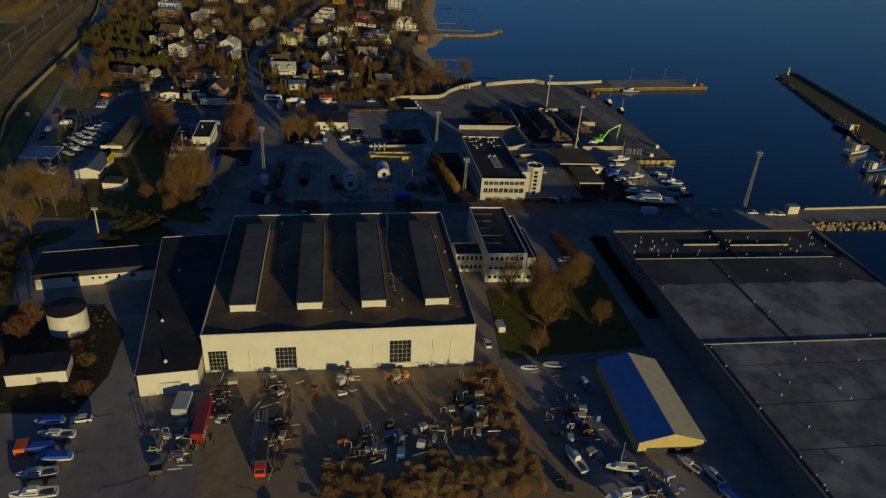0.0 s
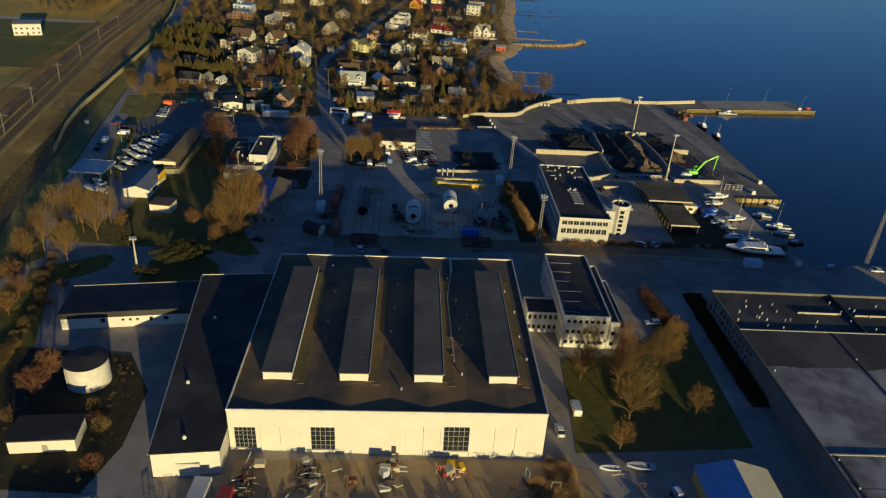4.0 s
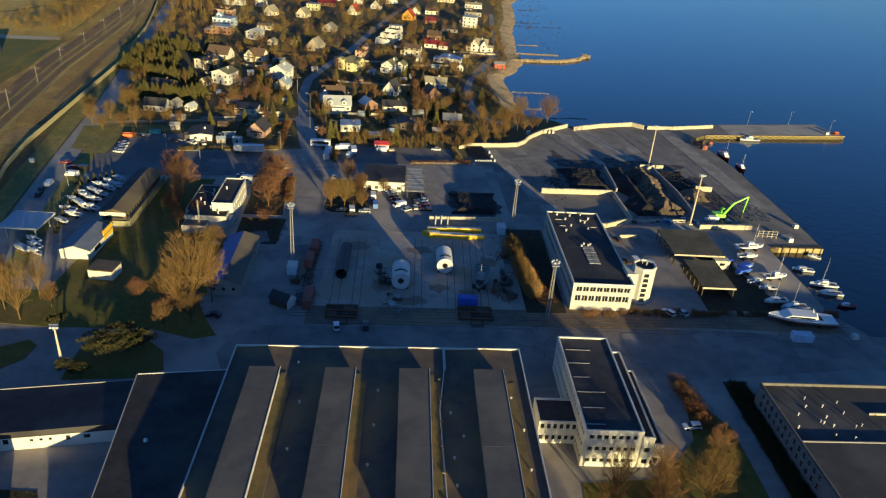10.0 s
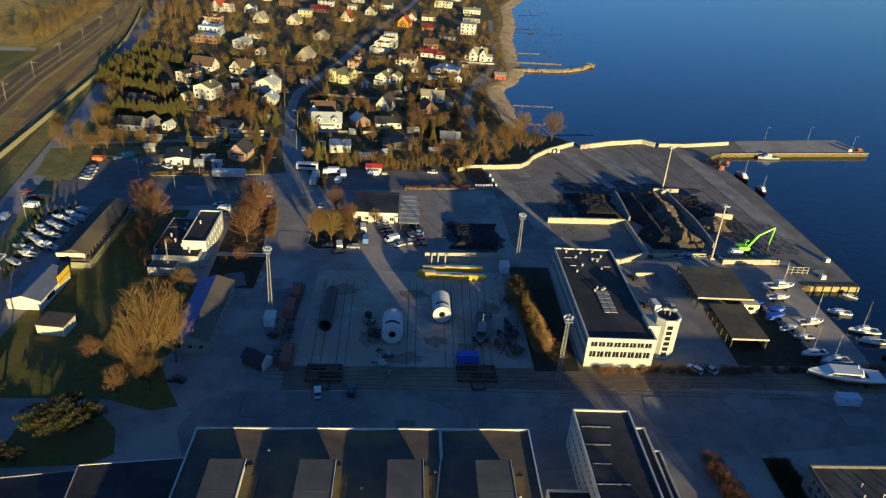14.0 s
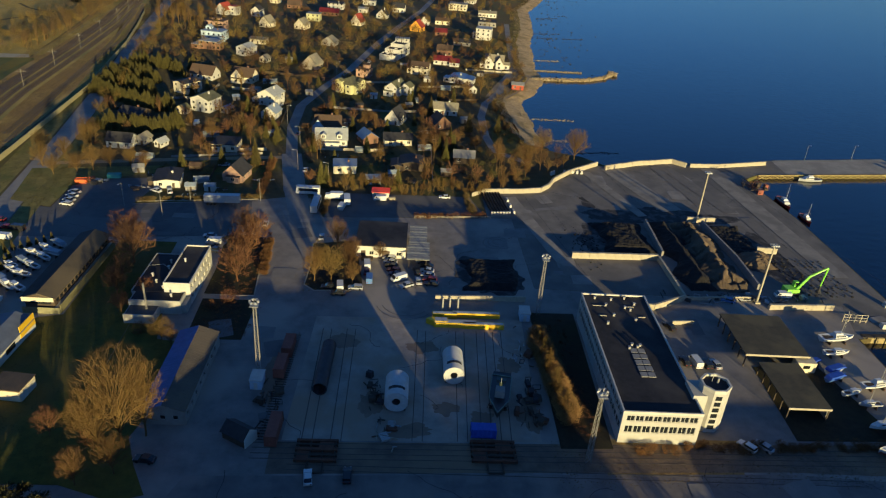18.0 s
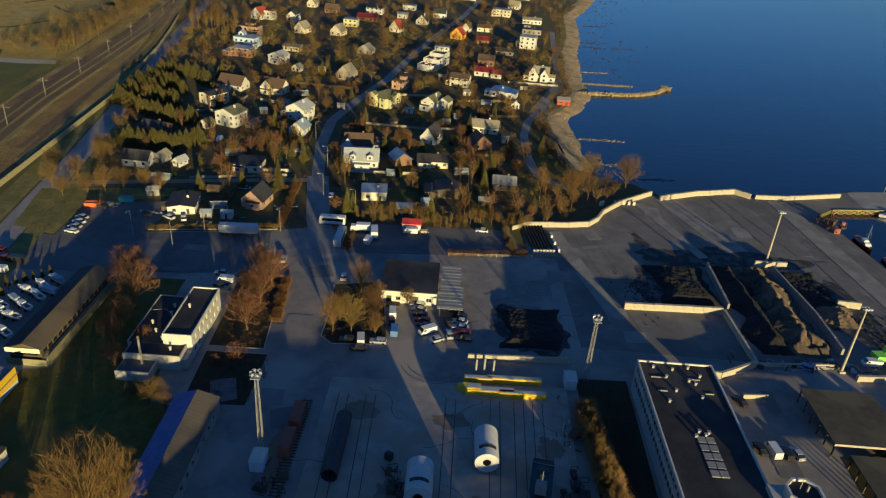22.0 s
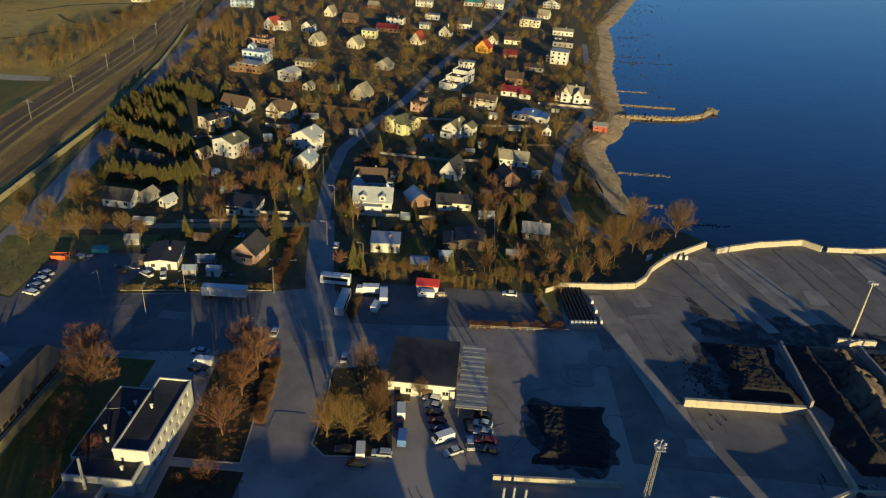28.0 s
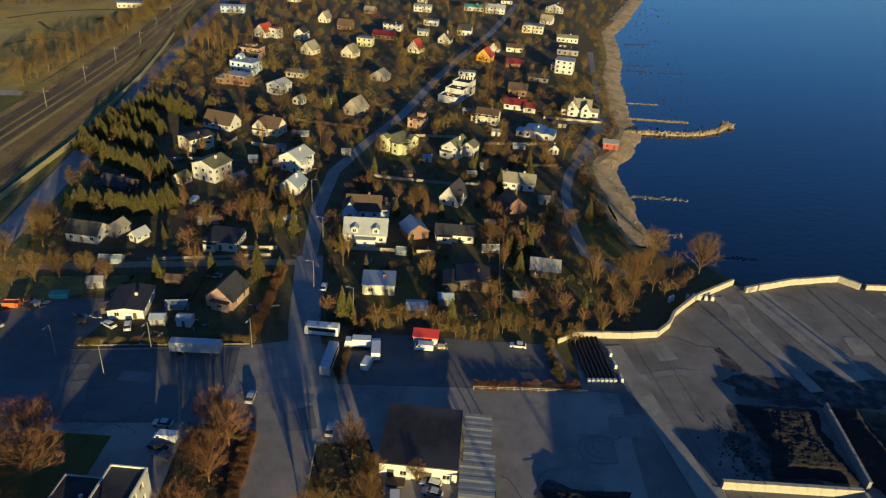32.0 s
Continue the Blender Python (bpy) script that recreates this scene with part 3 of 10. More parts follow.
def window(parent, at, width, height, bars=(1, 1), frame_material=None, reveal=0.25, far_off=False):
    """A framed window with its pane, set into an opening; far off the pane alone."""
    key = (round(width, 2), round(height, 2), bars, frame_material or WHITE_CLEAN)
    if key not in window_meshes:
        s, t = Shape(), 0.09
        s.box(0, 0, 0, width, 0.08, t).box(0, 0, height - t, width, 0.08, height).box(0, 0, t, t, 0.08, height - t).box(width - t, 0, t, width, 0.08, height - t)
        for i in range(1, bars[0]):
            x = width * i / bars[0]
            s.box(x - 0.04, 0.005, t, x + 0.04, 0.075, height - t)
        for i in range(1, bars[1]):
            z = height * i / bars[1]
            s.box(t, 0.01, z - 0.04, width - t, 0.07, z + 0.04)
        window_meshes[key] = s.mesh("window", key[3]), Shape().box(0.03, 0.035, 0.03, width - 0.03, 0.045, height - 0.03).mesh("pane", GLASS)
    fm, pm = window_meshes[key]
    if far_off:
        return part("window", pm, None, parent, at=at @ Matrix.Translation((0, reveal - 0.1, 0)))
    w = part("window", fm, None, parent, at=at @ Matrix.Translation((0, reveal - 0.1, 0)))
    part("pane", pm, None, w)
    return w


def sides(w, d):
    """The four walls of a w x d plan round its middle: front, right, back, left, with their lengths."""
    return [(pose(-w / 2, -d / 2, 0), w), (pose(w / 2, -d / 2, 0, 0, 0, 90), d), (pose(w / 2, d / 2, 0, 0, 0, 180), w), (pose(-w / 2, d / 2, 0, 0, 0, 270), d)]


def ring_wall(w, d, z0, z1, t):
    """A parapet round a plan."""
    s = Shape()
    s.box(-w / 2, -d / 2, z0, w / 2, -d / 2 + t, z1).box(-w / 2, d / 2 - t, z0, w / 2, d / 2, z1)
    return s.box(-w / 2, -d / 2 + t, z0, -w / 2 + t, d / 2 - t, z1).box(w / 2 - t, -d / 2 + t, z0, w / 2, d / 2 - t, z1)


def block(name, label, category, at, w, d, h, wall_material, roof_material, rows=(), parapet=0.5, trim=WHITE_CLEAN, walls=(0, 1, 2, 3), margin=1.0, gap=0.45, size=2.4, bars=(1, 1)):
    """A flat-roofed building; rows of windows are given as (sill, head)."""
    b = thing(name, label, category, at)
    s = Shape()
    for i, (m, length) in enumerate(sides(w, d)):
        holes = []
        if i in walls:
            n = max(1, int((length - 2 * margin + gap) / (size + gap)))
            step = (length - 2 * margin + gap) / n
            holes = [(margin + k * step, z0, margin + (k + 1) * step - gap, z1) for k in range(n) for z0, z1 in rows]
        facade(s, m, length, h, holes)
        for x0, z0, x1, z1 in holes:
            window(b, m @ pose(x0, 0, z0), x1 - x0, z1 - z0, bars)
    part("wall", s, wall_material, b)
    part("roof", Shape().box(-w / 2 + 0.3, -d / 2 + 0.3, h - 0.5, w / 2 - 0.3, d / 2 - 0.3, h - parapet + 0.1), roof_material, b)
    part("parapet", ring_wall(w + 0.1, d + 0.1, h - 0.6, h + 0.05, 0.35), trim, b)
    return b


# ---- the assembly hall ----
FELT_MON = mat("grey_monitor_felt", (0.088, 0.082, 0.074), 0.9, (0.060, 0.056, 0.051), 0.3, third=(0.110, 0.098, 0.080), big=0.08, bump=0.3, bump_scale=5)
HALL_W, HALL_D, HALL_H, VALLEY, RIDGE = 67.1, 67.0, 11.2, 10.7, 11.08
HALL_AT = pose(-25.4, 149.1, 0, 0, -1.35, -2.3)
SUNK = 2.2  # the walls reach down to sloping ground
hall = thing("assembly_hall", "large white-walled hall with four long roof monitors", "industrial hall", HALL_AT)
front_holes = [(1.1, 0.5, 5.6, 6.3), (17.1, 0.2, 22.2, 6.6), (45.3, 0.3, 50.8, 7.2), (6.5, -0.15, 14.8, 6.6), (37.2, -0.7, 44.7, 7.2), (51.7, -1.1, 60.8, 7.3), (34.2, -0.6, 35.2, 1.7)]
s = Shape()
facade(s, pose(0, 0, -SUNK), HALL_W, HALL_H + SUNK, [(x0, z0 + SUNK, x1, z1 + SUNK) for x0, z0, x1, z1 in front_holes], 0.3)
part("front_wall", s, WHITE, hall)
for m, length in ((pose(HALL_W, 0, -SUNK, 0, 0, 90), HALL_D), (pose(HALL_W, HALL_D, -SUNK, 0, 0, 180), HALL_W), (pose(0, HALL_D, -SUNK, 0, 0, 270), HALL_D)):
    part("wall", facade(Shape(), m, length, HALL_H + SUNK, []), WHITE, hall)
for x0, z0, x1, z1 in front_holes[:3]:
    window(hall, pose(x0, 0, z0), x1 - x0, z1 - z0, (5, 5), STEEL, 0.3)
for x0, z0, x1, z1 in front_holes[3:6]:
    for k in range(2):
        a, b = x0 + k * (x1 - x0) / 2, x0 + (k + 1) * (x1 - x0) / 2
        leaf = part("door", Shape().box(a + 0.03, 0.12, z0, b - 0.03, 0.24, z1), WHITE, hall, "tall white sliding door leaf")
        rail_shape = Shape()
        for i in range(1, 5):
            x = a + (b - a) * i / 5
            rail_shape.box(x - 0.05, 0.09, z0 + 0.1, x + 0.05, 0.119, z1 - 0.1)
        part("batten", rail_shape, WHITE, leaf)
part("side_door", Shape().box(34.23, 0.12, -0.6, 35.17, 0.2, 1.68), R_DARK, hall)
s = Shape()
xs = [0.14] + [HALL_W * k / 8 for k in range(1, 8)] + [HALL_W - 0.14]
for k in range(8):
    z0, z1 = (VALLEY, RIDGE) if k % 2 == 0 else (RIDGE, VALLEY)
    s.add([(xs[k], 0.16, z0), (xs[k + 1], 0.16, z1), (xs[k + 1], HALL_D - 0.16, z1), (xs[k], HALL_D - 0.16, z0)], [(0, 1, 2, 3)])
part("roof", s, FELT_BROWN, hall, "folded roof of worn brown felt")
part("parapet", Shape().box(-0.1, -0.1, HALL_H - 0.6, HALL_W + 0.1, 0.16, HALL_H + 0.06), WHITE_CLEAN, hall)
part("parapet", Shape().box(-0.1, HALL_D - 0.16, HALL_H - 0.6, HALL_W + 0.1, HALL_D + 0.1, HALL_H + 0.06), WHITE_CLEAN, hall)
part("parapet", Shape().box(-0.1, 0.16, HALL_H - 0.6, 0.14, HALL_D - 0.16, HALL_H + 0.06), WHITE_CLEAN, hall)
part("parapet", Shape().box(HALL_W - 0.14, 0.16, HALL_H - 0.6, HALL_W + 0.1, HALL_D - 0.16, HALL_H + 0.06), WHITE_CLEAN, hall)
MON_Z, MON_S, MON_N = 13.1, 10.1, 55.9
MOSS = mat("mossy_gutter_felt", (0.155, 0.118, 0.046), 0.95, (0.080, 0.064, 0.032), 0.5, third=(0.19, 0.115, 0.045), big=0.12, bump=0.5, bump_scale=4)
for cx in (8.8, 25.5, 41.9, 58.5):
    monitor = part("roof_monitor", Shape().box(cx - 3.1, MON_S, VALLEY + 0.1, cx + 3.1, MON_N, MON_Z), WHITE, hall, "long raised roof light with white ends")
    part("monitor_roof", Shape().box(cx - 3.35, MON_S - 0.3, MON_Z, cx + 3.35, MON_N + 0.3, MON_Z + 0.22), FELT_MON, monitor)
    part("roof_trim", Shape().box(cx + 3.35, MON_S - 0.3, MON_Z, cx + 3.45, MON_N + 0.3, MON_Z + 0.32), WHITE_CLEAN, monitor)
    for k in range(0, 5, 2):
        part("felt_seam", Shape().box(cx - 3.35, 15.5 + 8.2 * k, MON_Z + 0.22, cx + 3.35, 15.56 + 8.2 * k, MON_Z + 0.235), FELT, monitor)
    # grey west panels, white east ones: the sides' shade and light are put into colour
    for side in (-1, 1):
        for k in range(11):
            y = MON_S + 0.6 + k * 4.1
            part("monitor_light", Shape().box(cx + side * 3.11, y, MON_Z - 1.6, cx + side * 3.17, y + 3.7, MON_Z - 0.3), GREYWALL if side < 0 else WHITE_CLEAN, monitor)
    part("roof_edge", Shape().box(cx + 3.25, MON_S - 0.1, RIDGE - 0.4, cx + 4.4, MON_N + 1.0, RIDGE - 0.02), MOSS, monitor)
    part("gutter_tray", Shape().box(cx + 4.41, MON_S - 1.2, RIDGE - 0.5, cx + 5.9, MON_N - 1.5, RIDGE - 0.12), MOSS, monitor, "mossy olive-brown gutter strip")
for x, y in ((5, 19), (33, 29), (50, 24), (52, 37), (64.5, 39), (63, 49), (34, 51), (49.5, 13), (65, 19), (36, 7.5), (17.2, 33), (17.6, 47), (33.6, 40), (15.5, 60.5), (49.8, 31), (49.6, 44), (64.4, 28)):
    part("roof_vent", Shape().tube((x, y, VALLEY - 0.1), (x, y, 11.3), 0.2, 0.2, 8).tube((x, y, 11.3), (x, y, 11.55), 0.34, 0.12, 8), STEEL, hall)
part("roof_pipe", Shape().tube((48, 18, 10.9), (47.4, 45, 11.0), 0.16, 0.16, 6).tube((47.4, 45, 11.0), (49, 61, 11.1), 0.16, 0.16, 6), STEEL, hall)
for k in range(6):
    part("pipe_stand", Shape().box(47.3, 20 + 7 * k, VALLEY - 0.1, 48.0, 20.5 + 7 * k, 11.25), FELT, hall)
part("roof_stair", Shape().box(48.6, 59, 10.4, 49.2, 66.4, 11.2), STEEL, hall)

annex = thing("side_wing", "low white wing with a flat dark roof beside the hall", "building")
s = Shape().prism([(-39.2, 141.3), (-26.0, 142.4), (-25.7, 160), (-23.2, 212.2), (-44.1, 210.2)], 0, 6.3)
part("wall", s, WHITE, annex)
part("roof", Shape().prism([(-39.4, 141.0), (-25.8, 142.1), (-23.1, 212.4), (-44.4, 210.4)], 6.3, 6.55), FELT_BLACK, annex)
part("roof_edge", Shape().prism(ribbon([(-44.5, 210.5), (-39.5, 140.9)], 0.2), 6.3, 6.7), STEEL, annex)
part("roof_edge", Shape().prism(ribbon([(-44.3, 210.55), (-23.2, 212.55)], 0.2), 6.3, 6.7), WHITE_CLEAN, annex)
part("gate", Shape().box(-34.6, 141.45, 0, -29.9, 141.75, 3.4), WHITE_CLEAN, annex, "pale roller gate")
for x, y in ((-36.5, 189), (-37, 163), (-33.5, 145.5)):
    part("roof_dome", Shape().tube((x, y, 6.5), (x, y, 6.9), 0.45, 0.42, 10).tube((x, y, 6.9), (x, y, 7.3), 0.42, 0.12, 10), WHITE_CLEAN, annex, "white domed roof light")
wing = thing("rear_wing", "long low white wing with small square windows and dark roof", "building", pose(-61.0, 201.9, 0, 0, 0, 7.5))
WING_W, WING_D, WING_H = 33, 16, 4.9
holes = [(9.5, 1.5, 10.7, 3.0), (14.6, 1.8, 15.4, 2.6), (16.4, 1.8, 17.2, 2.6), (18.2, 1.8, 19.0, 2.6), (21.5, 1.4, 22.5, 2.8), (25, 1.5, 26.4, 2.7)]
s = Shape()
for i, (m, length) in enumerate(sides(WING_W, WING_D)):
    facade(s, m, length, WING_H if i == 0 else 3.2, holes if i == 0 else [])
part("wall", s, WHITE, wing)
for x0, z0, x1, z1 in holes:
    window(wing, sides(WING_W, WING_D)[0][0] @ pose(x0, 0, z0), x1 - x0, z1 - z0)
part("roof", Shape().add([(-16.8, -8.0, 3.2), (16.8, -8.0, 3.2), (16.8, 8.3, 3.2), (-16.8, 8.3, 3.2), (-16.8, -8.3, 5.1), (16.8, -8.3, 5.1), (16.8, 8.3, 3.4), (-16.8, 8.3, 3.4)], [(3, 2, 1, 0), (4, 5, 6, 7), (0, 1, 5, 4), (1, 2, 6, 5), (2, 3, 7, 6), (3, 0, 4, 7)]), FELT_BLACK, wing)
part("roof_edge", Shape().box(-16.9, 8.3, 3.0, 16.9, 8.45, 3.6), GREYWALL, wing)

tank = thing("storage_tank", "round white tank with a dark roof", "tank", pose(-62.1, 171.4, 0))
part("shell", Shape().tube((0, 0, 0), (0, 0, 6.4), 4.8, 4.8, 40), WHITE_CLEAN, tank)
part("roof", Shape().tube((0, 0, 6.4), (0, 0, 6.6), 4.95, 4.95, 40).tube((0, 0, 6.6), (0, 0, 7.1), 4.9, 0.3, 40), FELT_BLACK, tank)
part("pipe", Shape().tube((-3.4, -3.8, 0), (-3.4, -3.8, 6.2), 0.15, 0.15), STEEL, tank)
hut = thing("pump_house", "small white flat-roofed building on grass", "building", pose(-63.4, 151.6, 0, 0, 0, 4))
part("wall", Shape().box(-6.5, -3.6, 0, 6.5, 3.6, 3.4), WHITE, hut)
part("roof", Shape().box(-6.8, -3.9, 3.4, 6.8, 3.9, 3.7), FELT_BLACK, hut)
part("door", Shape().box(0, -3.68, 0, 1.1, -3.6, 2.1), GREYWALL, hut)

# ---- offices ----
office = block("office_block", "white three-storey office with rows of windows", "office", pose(61.6, 205, 0, 0, 0, -2.4), 12.6, 34.5, 10.3, WHITE, FELT_BLACK, ((1.2, 2.4), (4.5, 5.7), (7.8, 9.0)), walls=(0, 1, 3), size=1.0, gap=0.5)
for k in range(6):
    part("roof_rib", Shape().box(-5.6 + 0.3 * (k % 2), -15 + k * 5.4, 9.8, -1.5 + 1.2 * (k % 3), -14.7 + k * 5.4, 9.98), GREYWALL, office)
block("office_extension", "white stepped wing of the office block", "office", pose(69.4, 203, 0, 0, 0, -2.4), 2.6, 31, 8.6, WHITE, FELT_BLACK, ((1.0, 2.4), (4.3, 5.7)), walls=(0, 1), size=1.0, gap=0.6, margin=0.6)
block("office_extension", "narrow white outer wing of the office block", "office", pose(72.1, 201, 0, 0, 0, -2.4), 2.4, 26, 6.2, WHITE, FELT_BLACK, ((1.0, 2.4),), walls=(0, 1), size=1.0, gap=0.6, margin=0.6)
block("office_link", "white two-storey connecting wing with windows", "office", pose(51.0, 199.0, 0, 0, 0, -2.4), 9.0, 8.0, 6.4, WHITE, FELT_BLACK, ((1.0, 2.4), (4.2, 5.7)), walls=(0,), size=0.95, gap=0.5, margin=0.4)

port_office = block("port_office", "long white three-storey office with black flat roof", "office", pose(77.5, 275.8, 0, 0, 0, -2.4), 18.2, 50, 9.2, OFFICE_WHITE, FELT_BLACK, ((3.1, 5.1), (6.4, 8.0)), walls=(0, 1, 3), size=1.6, gap=0.25, margin=1.0, bars=(2, 1))
for k in range(10):
    part("roof_light", Shape().box(-1.6 + (k % 2) * 1.9, -12 + (k // 2) * 2.4, 8.7, 0.1 + (k % 2) * 1.9, -10.2 + (k // 2) * 2.4, 9.0), R_GREY, port_office, "low glazed roof light")
for x, y in ((-2, -1), (-1, 0.5), (0.2, -0.5), (1.0, 0.2), (-5, 10), (-2.5, 14), (1.5, 18), (2.8, 17), (-3.6, 19), (4.6, 20), (-1.5, 22), (-6, 22.5), (3, 12), (2.5, 23)):
    part("roof_vent", Shape().box(x, y, 8.7, x + 0.5, y + 0.5, 9.5).box(x - 0.1, y - 0.1, 9.5, x + 0.6, y + 0.6, 9.6), STEEL, port_office)
for x, y, w in ((-7, 19, 3.4), (2, 19, 2.6), (-6.4, 14, 2.2), (4.5, 14, 2)):
    part("roof_rib", Shape().box(x, y, 8.7, x + w, y + 0.3, 8.95), WALLCON, port_office)
stair_tower = thing("stair_tower", "white round-fronted stair tower with square windows", "tower", pose(90.6, 258, 0, 0, 0, -2.4))
TOWER_H, TOWER_R = 11.6, 3.5
s = Shape()
s.m = pose(0, 0, 0, 0, 0, 22.5)
s.tube((0, 0, 0), (0, 0, TOWER_H), TOWER_R, TOWER_R, 8)
s.m = Matrix()
s.box(-5.5, -2.4, 0, -1.2, 3.4, 10.0)
part("wall", s, OFFICE_WHITE, stair_tower)
rim = Shape()
rim.m = pose(0, 0, 0, 0, 0, 22.5)
turns = [2 * math.pi * k / 8 for k in range(8)]
ring_verts = [(r * math.cos(t), -r * math.sin(t), z) for t in turns for r, z in ((TOWER_R - 0.4, TOWER_H - 0.2), (TOWER_R + 0.12, TOWER_H - 0.2), (TOWER_R + 0.12, TOWER_H + 0.7), (TOWER_R - 0.4, TOWER_H + 0.7))]
rim.add(ring_verts, [(4 * k + i, 4 * k + (i + 1) % 4, 4 * ((k + 1) % 8) + (i + 1) % 4, 4 * ((k + 1) % 8) + i) for k in range(8) for i in range(4)])
part("parapet", rim, WHITE_CLEAN, stair_tower)
part("roof", Shape().tube((0, 0, TOWER_H), (0, 0, TOWER_H + 0.1), TOWER_R - 0.42, TOWER_R - 0.42, 32), FELT_BLACK, stair_tower)
for k in range(6):
    part("window", Shape().box(-0.75, -TOWER_R * 0.924 - 0.05, 1.0 + k * 1.7, 0.75, -TOWER_R * 0.924 + 0.15, 2.15 + k * 1.7), GLASS, stair_tower, at=Matrix())
part("antenna", Shape().tube((-0.5, 1, TOWER_H), (-0.5, 1, TOWER_H + 2.6), 0.1, 0.06).tube((0.6, 0.4, TOWER_H), (0.6, 0.4, TOWER_H + 1.6), 0.25, 0.25), STEEL, stair_tower)

# ---- warehouse with the wide grey roof ----
WH = pose(141.3, 132.4, 0, 0, 0, -1.6)
warehouse = thing("warehouse", "huge flat-roofed warehouse with stained grey roof", "warehouse", WH)
WH_W, WH_D, WH_H = 78, 150, 7.0
s = Shape()
left_holes = [(2.2 + 2.2 * k, z, 3.5 + 2.2 * k, z + 1.5) for k in range(13) for z in (1.9, 4.2)]
for i, (m, length) in enumerate(sides(WH_W, WH_D)):
    facade(s, m, length, WH_H, left_holes if i == 3 else [])
part("wall", s, mat("warehouse_concrete", (0.20, 0.19, 0.175), 0.9, (0.125, 0.12, 0.11), 0.15, third=(0.15, 0.145, 0.135), big=0.3), warehouse)
for x0, z0, x1, z1 in left_holes:
    window(warehouse, sides(WH_W, WH_D)[3][0] @ pose(x0, 0, z0), x1 - x0, z1 - z0, (1, 2))
part("roof", Shape().box(-38.7, -74.7, 6.4, 38.7, 54.7, 6.7), FELT_GREY, warehouse)
WET = mat("wet_roof_stain", (0.050, 0.047, 0.045), 0.85, (0.030, 0.028, 0.027), 0.1, third=(0.075, 0.070, 0.066), big=0.06)
edge = [(-38.6, 54.5)] + [(38.6 - 77.2 * k / 60, 38.5 + 1.6 * noise.noise((k * 0.22, 0, 9.0)) + 0.7 * noise.noise((k * 0.9, 0, 4.0))) for k in range(60, -1, -1)] + [(38.6, 54.5)]
part("roof_stain", Shape().prism(edge, 6.7, 6.72), WET, warehouse, "dark wet stain on the roof felt")
part("rear_roof", Shape().box(-38.7, 55.05, 6.1, 38.7, 74.7, 6.4), WET, warehouse)
part("parapet", ring_wall(WH_W + 0.1, WH_D + 0.1, 6.4, 7.15, 0.35), mat("warehouse_coping", (0.13, 0.122, 0.108), 0.9, (0.08, 0.075, 0.067), 0.4), warehouse)
part("roof_wall", Shape().box(-38.6, 54.7, 6.4, 33, 55.0, 6.95), GREYWALL, warehouse)
part("roof_wall", Shape().box(-38.6, 7.4, 6.6, 38.6, 7.8, 7.0), GREYWALL, warehouse)
part("roof_wall", Shape().box(-2.2, 55.1, 6.4, -1.7, 74.3, 7.2), FELT_BLACK, warehouse)
part("roof_wall", Shape().box(-17, 64.5, 6.4, -4, 64.8, 6.95), WALLCON, warehouse)
part("roof_wall", Shape().box(0, 64.0, 6.4, 22, 64.3, 6.9), WALLCON, warehouse)
part("roof_strip", Shape().box(-37.4, -74, 6.7, -36.8, 7.2, 6.86), FELT_BLACK, warehouse)
part("roof_strip", Shape().box(-12.6, 8, 6.7, -12.0, 54.3, 6.86), FELT_BLACK, warehouse)
for k in range(5):
    y = -62 + 15 * k
    part("felt_seam", Shape().box(-36.7, y, 6.7, 38.5, y + 0.18, 6.715), FELT_BLACK, warehouse)
random.seed(11)
for k in range(76):
    x, y = (random.uniform(-37, 37), random.uniform(56, 73)) if k < 40 else (random.choice((-37.1, -12.3)) + random.uniform(-0.3, 0.3), random.uniform(-60, 53)) if k < 56 else (random.uniform(-34, 37), random.uniform(-60, 52))
    part("roof_vent", Shape().tube((x, y, 6.3), (x, y, 7.1), 0.14, 0.14, 8).tube((x, y, 7.1), (x, y, 7.3), 0.26, 0.08, 8), WHITE_CLEAN if k % 3 else STEEL, warehouse)

boat_shed = thing("boat_shed", "gabled shed with blue and cream sheet roof", "shed", pose(80.3, 125.2, 0, 0, 0, -3.4))
SHED_W, SHED_L = 15.4, 30.0
s = Shape()
for y in (-SHED_L / 2, SHED_L / 2):
    s.add([(-SHED_W / 2, y, 0), (SHED_W / 2, y, 0), (SHED_W / 2, y, 3.6), (0, y, 5.8), (-SHED_W / 2, y, 3.6)], [(0, 1, 2, 3, 4)])
for x in (-SHED_W / 2, SHED_W / 2):
    s.add([(x, -SHED_L / 2, 0), (x, SHED_L / 2, 0), (x, SHED_L / 2, 3.6), (x, -SHED_L / 2, 3.6)], [(0, 1, 2, 3)])
part("wall", s, mat("ochre_boards", (0.50, 0.38, 0.14), 0.8, None, 0.8), boat_shed)
for side, material, text in ((-1, BLUE_SHEET, "blue sheet roof slope"), (1, CREAM_SHEET, "cream sheet roof slope")):
    n = 30
    for k in range(n):
        s = Shape()
        y0, y1 = -SHED_L / 2 - 0.3 + k * (SHED_L + 0.6) / n, -SHED_L / 2 - 0.3 + (k + 1) * (SHED_L + 0.6) / n - 0.05
        s.add([(0, y0, 5.95), (side * (SHED_W / 2 + 0.35), y0, 3.62), (side * (SHED_W / 2 + 0.35), y1, 3.62), (0, y1, 5.95), (0, y0, 6.02), (side * (SHED_W / 2 + 0.35), y0, 3.7), (side * (SHED_W / 2 + 0.35), y1, 3.7), (0, y1, 6.02)], [(0, 1, 2, 3), (4, 5, 6, 7), (0, 1, 5, 4), (1, 2, 6, 5), (2, 3, 7, 6)])
        part("roof_sheet", s, material, boat_shed, text if k == 0 else "")
